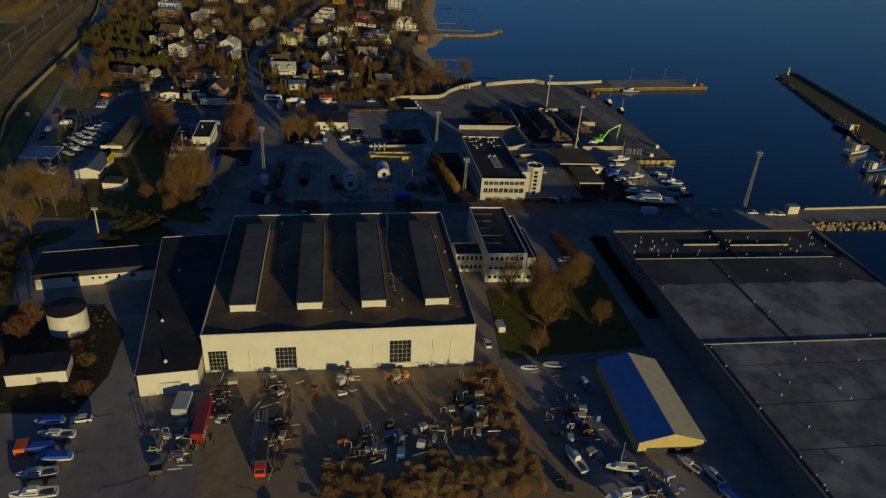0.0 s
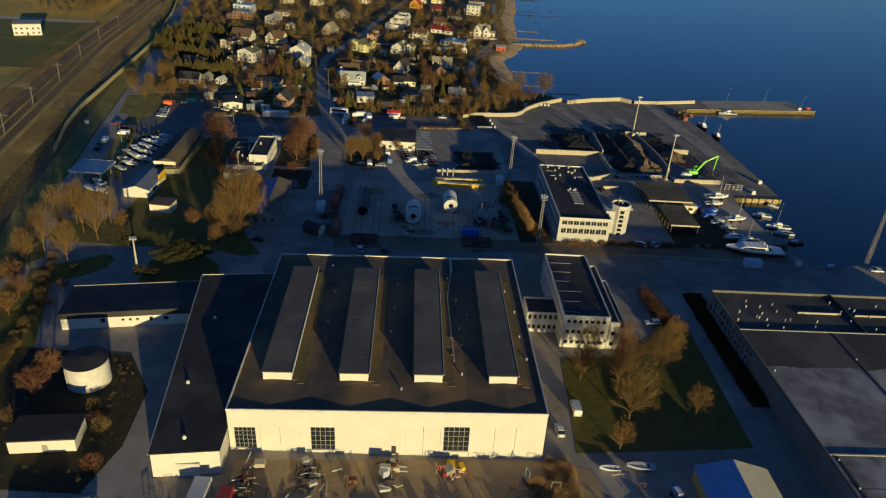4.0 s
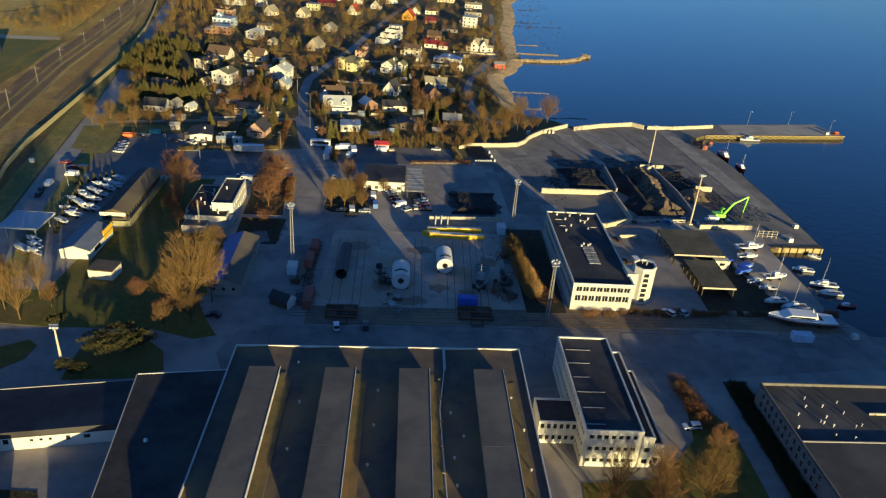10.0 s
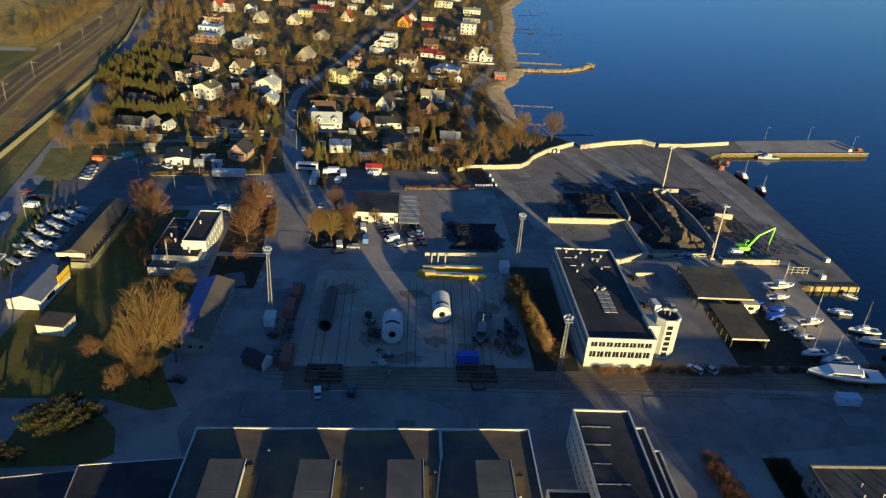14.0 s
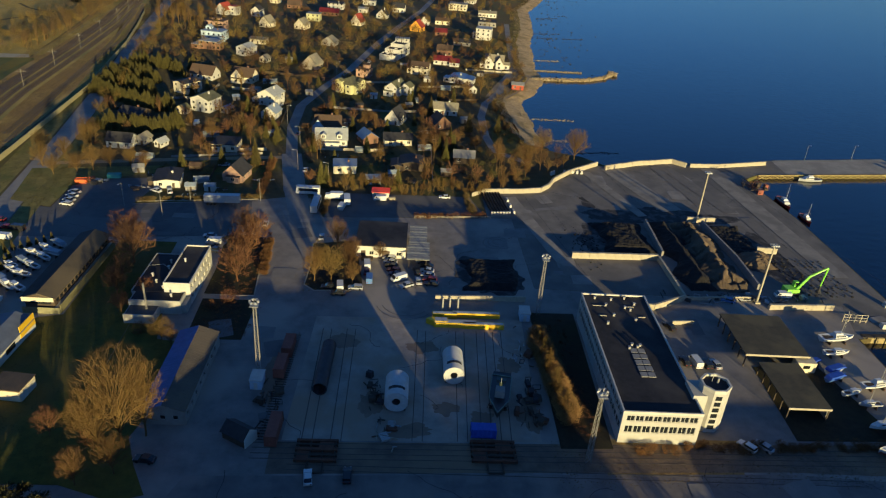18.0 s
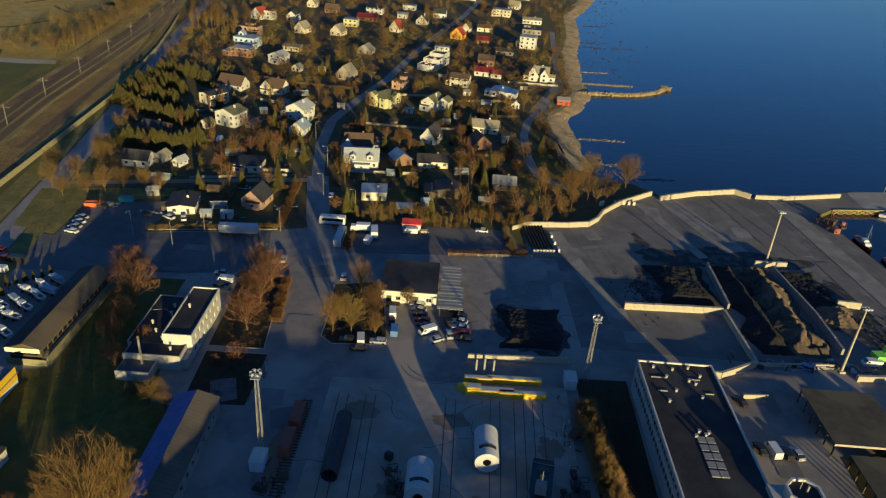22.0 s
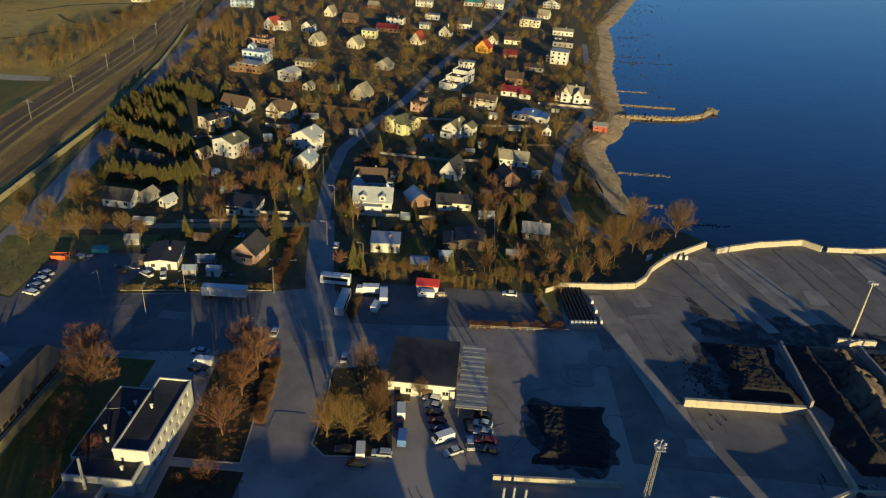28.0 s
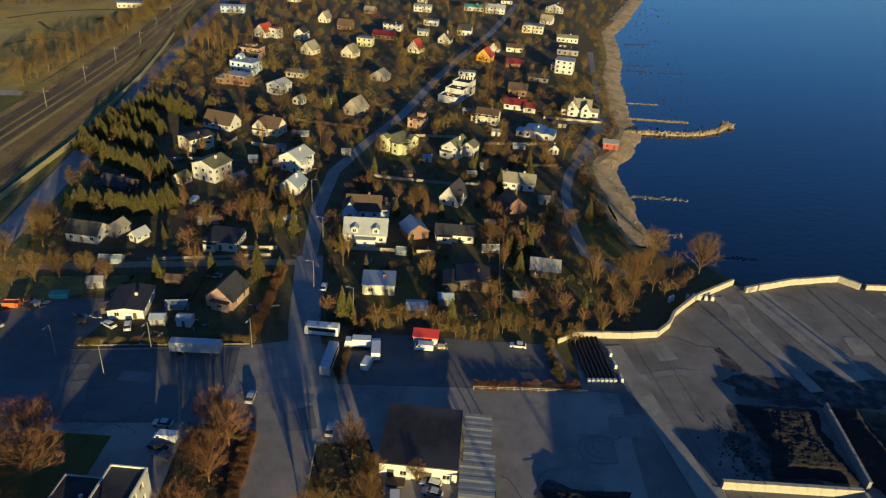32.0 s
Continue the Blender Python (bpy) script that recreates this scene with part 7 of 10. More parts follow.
WHITE_STEEL = mat("painted_white_steel", (0.48, 0.48, 0.47), 0.5, (0.38, 0.37, 0.35), 0.6, third=(0.42, 0.40, 0.37), big=0.4)
section_tank(17.2, 264.5, -2.2, 2.8, 8.6, WHITE_STEEL, "big white steel cylinder with open round end")
section_tank(31.4, 275, -1.5, 2.6, 9.0, WHITE_STEEL, "big white steel cylinder with flanged dark end")
tube = thing("dark_pipe", "long dark rusty steel pipe with open end", "pipe", pose(-0.6, 275, 0.05, 0, 0, -3))
outer, inner_r, half_l = 1.75, 1.55, 9.0
ring = [2 * math.pi * k / 28 for k in range(28)]
verts = [(r * math.cos(t), y, 1.95 + r * math.sin(t)) for t in ring for r, y in ((outer, -half_l), (outer, half_l), (inner_r, half_l), (inner_r, -half_l))]
part("shell", Shape().add(verts, [(4 * k + i, 4 * k + (i + 1) % 4, 4 * ((k + 1) % 28) + (i + 1) % 4, 4 * ((k + 1) % 28) + i) for k in range(28) for i in range(4)]), mat("dark_steel", (0.045, 0.042, 0.048), 0.6, (0.03, 0.026, 0.026), 0.6), tube)
part("chock", Shape().box(-1.4, -6, 0, 1.4, -5.4, 0.5), SLEEPER, tube)
part("chock", Shape().box(-1.4, 5.4, 0, 1.4, 6, 0.5), SLEEPER, tube)
WAGON_RED = mat("faded_red_steel", (0.27, 0.085, 0.055), 0.8, (0.19, 0.06, 0.042), 0.8)
for x, y in ((-10.6, 284), (-11.4, 275.5), (-9.8, 253)):
    container(x, y, -3, WAGON_RED, "rust-red goods wagon body on the yard", 8.2 if y < 260 else 6.6, 2.5, 2.9, "wagon_body")
track("wagon_track", "short overgrown track under the wagons", (-12, 251), (-9.5, 292))
tug = boat(42, 265, 168, 13.5, "dark green harbour tug hauled out on land", P_BLACK, cabin=False, cradle=True)
part("deck", Shape().box(-1.5, -5.8, 2.1, 1.5, 2.6, 2.2), paint("deck_green", (0.035, 0.06, 0.045)), tug)
part("bulwark", Shape().tube((-2.0, -5.5, 2.35), (-2.05, 2, 2.5), 0.1, 0.1).tube((2.0, -5.5, 2.35), (2.05, 2, 2.5), 0.1, 0.1).tube((-2.05, 2, 2.5), (0, 6.6, 2.7), 0.1, 0.1).tube((2.05, 2, 2.5), (0, 6.6, 2.7), 0.1, 0.1).tube((-2.0, -5.5, 2.35), (2.0, -5.5, 2.35), 0.1, 0.1), paint("bulwark_green", (0.13, 0.19, 0.14), 0.5), tug)
part("wheelhouse", Shape().box(-1.0, -0.3, 1.9, 1.0, 1.8, 4.0, 0.12), GREYWALL, tug)
part("mast", Shape().tube((0, 0.4, 4.3), (0, 0.4, 6.8), 0.08, 0.05), STEEL, tug)
part("funnel", Shape().tube((0, -1.6, 1.9), (0, -1.6, 3.6), 0.35, 0.32, 10), P_YELLOW, tug)
tug.matrix_basis = tug.matrix_basis @ Matrix.Diagonal((1.2, 1.2, 1.1, 1))
part("fender", Shape().tube((-1.7, 4.2, 2.1), (1.7, 4.2, 2.1), 0.2, 0.2, 8), TYRE, tug)
container(36.8, 253.2, 88, TARP_BLUE, "bright blue steel container on the concrete", 5.6, 2.5, 2.5)
for x, y in ((-16.2, 270), (54, 301.5)):
    hut = thing("switch_cabin", "small pale blue-white cabin beside a mast", "cabin", pose(x, y, 0.04, 0, 0, -3))
    part("wall", Shape().box(-1.4, -2.1, 0, 1.4, 2.1, 2.6), BLUEWALL, hut)
    part("roof", Shape().box(-1.55, -2.25, 2.6, 1.55, 2.25, 2.8), WHITE_CLEAN, hut)
    part("door", Shape().box(-0.45, -2.15, 0, 0.45, -2.1, 2.0), WHITE_CLEAN, hut)
pontoon = [(28.5, 297.3, 6, 2.2), (33.6, 296.6, 12, 2.0), (41.5, 295.9, 11.5, 1.6), (40, 301.3, 13.5, 1.5), (31, 301.0, 7, 1.5)]
for k, (x, y, length, w) in enumerate(pontoon):
    p = thing("pontoon", "bright yellow steel pontoon section", "pontoon", pose(x, y, 0.04, 0, 0, -1), group="yellow pontoon sections")
    hull = Shape().box(-length / 2, -w / 2, 0, length / 2, w / 2, 1.5)
    if k == 0:
        hull = Shape().prism([(-length / 2, 0.3), (-length / 2 + 2.4, -w / 2), (length / 2, -w / 2), (length / 2, w / 2), (-length / 2 + 1.2, w / 2)], 0, 1.7)
    part("hull", hull, P_YELLOW, p)
    part("deck", Shape().box(-length / 2 + 0.15 + (2.4 if k == 0 else 0), -w / 2 + 0.25, 1.5 if k else 1.7, length / 2 - 0.15, w / 2 - 0.25, 1.55 if k else 1.75), P_GREY, p)
for x, y in ((30.5, 304), (32.6, 304.4), (34.9, 304)):
    post = thing("spud_post", "upright grey steel post behind the pontoons", "post", pose(x, y, 0))
    part("post", Shape().tube((0, 0, 0), (0, 0, 4.6), 0.28, 0.28, 10), STEEL, post)
lattice_mast(-16.5, 273.6, 20.3, "tall lattice floodlight mast beside the yard")
lattice_mast(58.4, 303.6, 18.2, "tall lattice floodlight mast near the port office")
lattice_mast(59.2, 245.2, 18.4, "tall lattice floodlight mast beside the rails")
lattice_mast(177.3, 241.0, 22.8, "tall lattice floodlight mast on the mole")
pole_mast(129.4, 312.9, 20.4, "tall concrete lamp mast on the quay")
pole_mast(132.9, 376.6, 19.8, "tall concrete lamp mast behind the heaps")
pole_mast(-66.3, 222, 11.6, "tall concrete floodlight mast among pines")
for x0, x1 in ((-4.5, 4.5), (33.5, 43.5)):
    p = thing("transfer_table", "dark timber and steel transfer platform over the rails", "platform", pose((x0 + x1) / 2, 247.6, 0.05, 0, 0, -1))
    w = (x1 - x0) / 2
    for y0, y1, z in ((-3.2, -2.6, 0.7), (-1.6, -1.2, 0.6), (-0.2, 0.5, 0.8), (1.5, 1.9, 0.6), (2.6, 3.2, 0.7)):
        part("beam", Shape().box(-w, y0, 0, w, y1, z), RUST if z > 0.65 else SLEEPER, p)
    for k in range(4):
        part("tie", Shape().box(-w + 0.3 + k * (2 * w - 1.0) / 3, -3.3, 0.1, -w + 0.65 + k * (2 * w - 1.0) / 3, 3.3, 0.5), SLEEPER, p)
    part("plate", Shape().box(-w * 0.9, -2.5, 0.5, -w * 0.35, -0.3, 0.58).box(w * 0.1, 0.6, 0.5, w * 0.8, 2.5, 0.58), RUST, p)
    part("hitch_frame", Shape().box(-1.8, -6.4, 0.1, -1.5, -3.3, 0.4).box(1.5, -6.4, 0.1, 1.8, -3.3, 0.4).box(-1.5, -6.4, 0.1, 1.5, -6.1, 0.4), SLEEPER, p)
shed = thing("brick_shed", "small dark shed with one white gable end", "shed", pose(-17.0, 251.6, 0.03, 0, 0, 58))
part("wall", Shape().box(-1.9, -3.2, 0, 1.9, 3.2, 2.2), TIMBER, shed)
part("gable", Shape().add([(-2.0, -3.3, 0), (2.0, -3.3, 0), (2.0, -3.3, 2.4), (0, -3.3, 4.0), (-2.0, -3.3, 2.4), (-2.0, -3.21, 0), (2.0, -3.21, 0), (2.0, -3.21, 2.4), (0, -3.21, 4.0), (-2.0, -3.21, 2.4)], [(0, 1, 2, 3, 4), (9, 8, 7, 6, 5), (0, 5, 6, 1), (1, 6, 7, 2), (2, 7, 8, 3), (3, 8, 9, 4), (4, 9, 5, 0)]), WHITE, shed, "white gable end wall")
for sx in (-1, 1):
    part("roof", Shape().add([(0, -3.2, 3.85), (sx * 2.4, -3.2, 2.0), (sx * 2.4, 3.4, 2.0), (0, 3.4, 3.85), (0, -3.2, 3.97), (sx * 2.4, -3.2, 2.12), (sx * 2.4, 3.4, 2.12), (0, 3.4, 3.97)], [(0, 1, 2, 3), (4, 5, 6, 7), (0, 1, 5, 4), (1, 2, 6, 5), (2, 3, 7, 6)]), R_DARK, shed)
random.seed(61)


def scrap_pile(x, y, spread, n, text, seed, mats, long=3.0, high=1.2):
    """A loose pile of beams, tubes, plates and blocks; each piece is a part."""
    rng_ = random.Random(seed)
    root = thing("scrap_pile", text, "scrap", pose(x, y, 0.05))
    for k in range(n):
        px, py = rng_.gauss(0, spread[0] / 2.4), rng_.gauss(0, spread[1] / 2.4)
        u = rng_.random()
        turn = rng_.choice((0, 90)) + rng_.gauss(0, 14)
        at = pose(px, py, rng_.uniform(0.05, high * 0.5), rng_.gauss(0, 4), rng_.gauss(0, 4), turn)
        length = long * rng_.uniform(0.4, 1.2)
        if u < 0.35:
            q, nm = Shape().box(-0.09, -length / 2, 0, 0.09, length / 2, 0.22), "beam"
        elif u < 0.6:
            q, nm = Shape().tube((0, -length / 2, 0.15), (0, length / 2, 0.15), 0.13, 0.13, 8), "tube"
        elif u < 0.8:
            a, b = rng_.uniform(0.5, 1.3), rng_.uniform(0.5, 1.2)
            q, nm = Shape().box(-a, -b, 0, a, b, rng_.uniform(0.4, high), 0.06), "crate"
        else:
            a = rng_.uniform(0.5, 1.1)
            q, nm = Shape().box(-a, -0.06, 0, -a + 0.12, 0.06, high).box(a - 0.12, -0.06, 0, a, 0.06, high).box(-a, -0.06, high - 0.12, a, 0.06, high).box(-a, -0.06, 0, a, 0.06, 0.12), "frame"
        part(nm, q, rng_.choice(mats), root, at=at)


SCRAP = [RUST, STEEL, R_DARK, P_GREY, SLEEPER, WALLCON]
scrap_pile(-28, 124.5, (8, 8), 60, "pile of machine parts and steel frames beside containers", 1, SCRAP, 3.0, 1.6)
scrap_pile(-20, 139, (4, 9), 36, "stacked steel tubes and beams beside the hall", 2, SCRAP, 4.5, 1.2)
scrap_pile(-8, 125, (5, 12), 60, "long pile of steel tubes and offcuts", 3, SCRAP, 6.0, 1.4)
scrap_pile(-8, 141, (6, 5), 34, "scrap steel heaped before the hall doors", 4, SCRAP, 3.0, 1.2)
scrap_pile(8.5, 141, (2.5, 7), 26, "heap of scrap machinery before the hall", 5, SCRAP + [WHITE_CLEAN], 2.4, 1.8)
scrap_pile(21.5, 142.5, (5, 2.4), 26, "bright painted crates and scrap beside the hall door", 6, [P_RED, P_YELLOW, WHITE_CLEAN, P_ORANGE, STEEL], 1.8, 1.4)
scrap_pile(1, 139, (2, 2), 8, "rusty drum and frames on dirt", 7, [RUST, R_DARK], 1.6, 1.6)
scrap_pile(10, 118, (9, 6), 50, "derelict steel frames sunk in scrub", 8, SCRAP, 3.4, 1.8)
scrap_pile(24, 121, (14, 8), 64, "derelict machinery and frames overgrown with scrub", 9, SCRAP + [P_BLUE], 3.6, 2.0)
scrap_pile(38, 128, (5, 14), 60, "leaning scaffold frames along the yard edge", 10, SCRAP, 3.4, 2.4)
scrap_pile(62, 121, (7, 14), 80, "junk heap of boat parts and engines", 11, SCRAP + [WHITE_CLEAN, P_BLUE], 2.2, 1.4)
scrap_pile(72, 100, (6, 8), 60, "heap of crates, engines and fenders behind the shed", 12, SCRAP + [WHITE_CLEAN, P_BLUE], 1.8, 1.3)
scrap_pile(25, 104, (38, 3.5), 50, "long row of dumped timber and steel at the yard edge", 13, [R_DARK, SLEEPER, RUST, R_DARK], 4.5, 1.2)
scrap_pile(14, 254, (4, 5), 22, "small steel scrap on the concrete", 14, SCRAP, 2.0, 0.5)
scrap_pile(12, 266, (2.5, 9), 22, "dark supports and timbers beside a cylinder", 15, [R_DARK, SLEEPER], 2.4, 1.6)
scrap_pile(50, 262, (5, 9), 40, "dark machinery parts stored beside the hedge", 16, [R_DARK, RUST, SLEEPER], 2.0, 1.6)
scrap_pile(50.5, 282, (3, 10), 18, "crates and drums along the hedge", 17, SCRAP + [WHITE_CLEAN], 1.2, 1.2)
scrap_pile(-13, 262, (3, 12), 26, "dark timbers and wheels beside the wagons", 18, [R_DARK, RUST, SLEEPER], 2.2, 1.4)
scrap_pile(172.5, 411, (5, 9), 50, "rusty ship wreckage heaped on the quay corner", 20, [RUST, R_DARK, SLEEPER, WAGON_RED], 4.0, 2.4)
scrap_pile(122, 314.5, (24, 3), 60, "rows of grey steel grids before the heaps", 19, [STEEL, R_DARK, P_GREY], 4.0, 1.0)
container(-24, 130.5, -4, P_RED, "long red shipping container with open top", 12.2)
container(-28.8, 135.5, -6, P_GREY, "grey container with pale roof beside scrap", 6.1, 3.2, 3.0)
lorry(-10.5, 116.5, 178, P_SIGNAL, R_DARK, "red flatbed lorry loaded with dark scrap", 8.0)
for k in range(6):
    p = thing("steel_tube", "long pale steel tube lying on the dirt", "tube", pose(-12.6 + 0.55 * k, 127, 0.25 + 0.02 * k, 0, 0, random.uniform(-4, 4)), group="steel tubes")
    part("tube", Shape().tube((0, -6.5, 0), (0, 6.5, 0), 0.18, 0.18, 8), STEEL, p)

bank_rng = random.Random(68)
BANK = ((-94.0, 231.5), (-87.0, 203.4), (-85.4, 186.0), (-85.4, 175.7))
bank_spots = []
for (ax, ay), (bx, by) in zip(BANK, BANK[1:]):
    for k in range(46):
        f = bank_rng.random()
        bank_spots.append((ax + (bx - ax) * f + bank_rng.uniform(-1.3, 1.3), ay + (by - ay) * f + bank_rng.uniform(-1.3, 1.3), bank_rng.uniform(0.3, 0.7)))
thicket("bank_shrubs", "russet dry shrubs along the lawn edge", bank_spots, [BUSH[0], BUSH[3]], HEDGE, 69, "shrubs")
# scrub over the old scrap field
scrub_rng = random.Random(71)
spots = []
while len(spots) < 420:
    x, y = scrub_rng.uniform(2, 48), scrub_rng.uniform(102, 146)
    edge = x > 36 + 0.1 * (146 - y) or y < 112 + 3 * math.sin(x * 0.3)
    if edge and not (y > 140 and x < 42):
        spots.append((x, y, scrub_rng.uniform(0.35, 0.8)))
thicket("scrub_bushes", "dense russet scrub on the old scrap field", spots, [BUSH[0], BUSH[3]], SCRUB, 72, "scrub")
spots = [(scrub_rng.uniform(20, 46), scrub_rng.uniform(104, 113), scrub_rng.uniform(0.3, 0.7)) for k in range(160)]
thicket("dry_grass", "yellow dry grass clumps on the scrap field", spots, [BUSH[1]], REED, 73, "grass")
for x0, y0, x1, y1, n, sd in ((55.6, 291, 57.6, 258, 170, 91), (103.2, 216, 101.2, 166, 560, 84), (70, 248.6, 152, 250.2, 130, 75), (-76, 377, -33, 383, 90, 76), (-34, 386, -34.5, 421, 210, 77), (-9, 369, -8, 390, 40, 78), (24, 370.5, 50, 373, 50, 79), (46, 374, 44, 391, 46, 80)):
    rr = random.Random(sd)
    spots = [(x0 + (x1 - x0) * f + rr.uniform(-0.9, 0.9) * (3.0 if sd == 84 else 1.0), y0 + (y1 - y0) * f + rr.uniform(-1.2, 1.2), rr.uniform(0.35, 0.75) * (2.3 if sd == 91 else 1.0)) for f in [rr.random() for k in range(n)]]
    thicket("hedge", "dark evergreen hedge beside the warehouse" if sd == 84 else "dry russet hedge along the edge", spots, SMALL if sd == 84 else [BUSH[0], BUSH[3]], NEEDLES if sd == 84 else SCRUB if sd == 91 else TWIG_RED if sd % 2 else HEDGE, sd, "hedge")

# ---- boats and cars round the hall ----
for x, y, turn, length, text, coat, cover in (
    (-53.5, 128.6, 84, 7.5, "white motorboat with windscreen on the yard", P_WHITE, None), (-52, 121.7, 88, 7.0, "boat under a blue tarpaulin", P_WHITE, TARP_BLUE), (-54, 117.5, 95, 7.5, "grey-white motorboat on blocks", P_GREY, None),
    (-53, 112, 92, 8.5, "white cabin boat on blocks", P_WHITE, None), (-56, 133, 90, 6.0, "boat with a blue cover", P_WHITE, TARP_BLUE), (-56, 124.8, 93, 6.5, "boat with faded blue cover", P_WHITE, TARP_BLUE),
    (56.5, 109.5, 12, 8.2, "white motor launch with cabin on land", P_WHITE, None), (63, 98, 98, 9.8, "large white cabin cruiser on land", P_WHITE, None), (81.5, 105.5, 30, 6.0, "white open motorboat on land", P_WHITE, None),
    (85.5, 102, 20, 6.2, "white motorboat beside the shed", P_WHITE, None), (86, 96, 25, 6.0, "boat under blue tarpaulin beside the shed", P_WHITE, TARP_BLUE),
):
    boat(x, y, turn, length, text, coat, cover=cover)
boat(66, 106, 80, 7.0, "white sailing boat with a mast on land", mast=7.0)
boat(56, 143, 85, 4.6, "small white boat on the asphalt", cabin=False, cradle=False)
boat(63, 143.5, 84, 6.4, "weathered grey barge hull on the asphalt", P_GREY, cabin=False, cradle=False)
boat(68.2, 135, 10, 6.5, "long blue and white boat on land", P_BLUE, cradle=True)
container(-59.2, 125.5, 5, P_ORANGE, "small bright orange steel box", 3.2, 2.4, 2.2)
car(-50, 134, 95, P_WHITE, "white")
car(53, 162.3, -2, P_WHITE, "white", "van")
car(47.5, 155, 0, P_WHITE, "white")
car(85, 200, 92, P_WHITE, "white", "estate")
car(52, 206, 80, P_BLACK, "black")
for x, y, turn, coat, colour, style in ((-1, 239.8, 6, P_WHITE, "white", "saloon"), (7, 240.4, 0, P_BLACK, "black", "estate"), (-35, 244.6, 80, P_BLACK, "black", "saloon"), (97.5, 249.6, 35, P_WHITE, "white", "estate"), (101.5, 249.6, 35, P_GREY, "silver", "saloon"), (96, 298, 20, P_BLACK, "black", "saloon"), (94.6, 281.5, 5, P_BLACK, "black", "saloon"), (97.3, 281, 5, P_WHITE, "white", "van"), (100, 280.5, 8, P_BLACK, "dark", "estate"), (102.6, 280.5, 8, P_GREY, "grey", "saloon"), (130, 300, 60, P_DBLUE, "navy", "saloon"), (120, 313, 70, P_BLUE, "blue", "saloon")):
    car(x, y, turn, coat, colour, style)

# ---- quay: canopies, bulk bays, excavator ----
CANOPY_FELT = mat("canopy_felt", (0.088, 0.074, 0.044), 0.92, (0.054, 0.047, 0.032), 0.4, third=(0.105, 0.088, 0.05), big=0.12, bump=0.3, bump_scale=4)
for cx, cy, w, d, h, text in ((119.2, 289.5, 17.6, 19.5, 4.0, "open storage canopy with flat dark roof"), (117.2, 268, 10.8, 18, 3.6, "low open shed with flat dark roof")):
    c = thing("storage_canopy", text, "canopy", pose(cx, cy, 0.04, 0, 0, -2.4))
    part("roof", Shape().box(-w / 2, -d / 2, h, w / 2, d / 2, h + 0.3), CANOPY_FELT, c)
    part("fascia", Shape().box(-w / 2 - 0.02, -d / 2 - 0.12, h - 0.25, w / 2 + 0.02, -d / 2 - 0.004, h + 0.32), WALLCON, c)
    for k in range(6):
        for sx in (-1, 1):
            part("post", Shape().box(sx * (w / 2 - 0.4) - 0.12, -d / 2 + 0.4 + k * (d - 0.8) / 5 - 0.15, 0, sx * (w / 2 - 0.4) + 0.15, -d / 2 + 0.4 + k * (d - 0.8) / 5 + 0.15, h), SLEEPER, c)
    part("back_wall", Shape().box(w / 2 - 0.3, -d / 2 + 1, 0, w / 2 - 0.1, d / 2, h), GREYWALL, c)
kiosk = thing("kiosk", "small cream kiosk under the canopy corner", "kiosk", pose(126.5, 279, 0.04, 0, 0, -2.4))
part("wall", Shape().box(-2.6, -1.2, 0, 2.6, 1.6, 3.2), CREAM, kiosk)
part("window", Shape().box(-0.9, -1.25, 1.4, 0.9, -1.2, 2.4), GLASS, kiosk)
panel_wall("bay_wall", "pale concrete retaining wall of the storage bays", [(76.3, 340.0), (106.0, 340.2)], 2.2, 0.9)
panel_wall("bay_wall", "low concrete wall between storage bays", [(106.3, 339.4), (106.2, 313.2), (94.5, 307.4), (88, 308)], 2.0, 0.7)
panel_wall("bay_wall", "low concrete wall before the heap", [(106.5, 313.4), (129.5, 314.6)], 1.2, 0.5)
panel_wall("bay_wall", "dark concrete wall between heaps", [(132.5, 371), (134, 340), (133, 320)], 2.6, 0.7, material=GREYWALL)
panel_wall("bay_wall", "concrete wall behind the black heap", [(108.5, 342.5), (110.5, 371)], 2.4, 0.7, material=GREYWALL)
panel_wall("bay_wall", "pale concrete block wall behind the heaps", [(128, 374.5), (139, 374.5)], 2.2, 0.9)
panel_wall("bay_wall", "pale concrete block wall", [(145, 349.5), (152, 348.5)], 2.2, 0.9)
panel_wall("bay_wall", "pale concrete wall beside the excavator", [(131.5, 309.2), (152.5, 309.8)], 1.9, 0.9)
panel_wall("bay_wall", "pale concrete wall beside the yard road", [(28.6, 310.0), (55.8, 310.4)], 1.7, 0.6)
panel_wall("bay_wall", "short concrete wall in the office yard", [(97.5, 299.8), (104, 300.2)], 1.2, 0.5)


def stain(cx, cy, rx, ry, seed, name, material, text, z=0.052):
    """A ragged spill on the paving."""
    line = []
    for k in range(72):
        a = 2 * math.pi * k / 72
        f = 0.72 + 0.35 * noise.noise((math.cos(a) * 1.6, math.sin(a) * 1.6, seed)) + 0.16 * noise.noise((math.cos(a) * 5, math.sin(a) * 5, seed + 3))
        line.append((cx + rx * f * math.cos(a), cy + ry * f * math.sin(a)))
    fill(line, z, name, material, text)


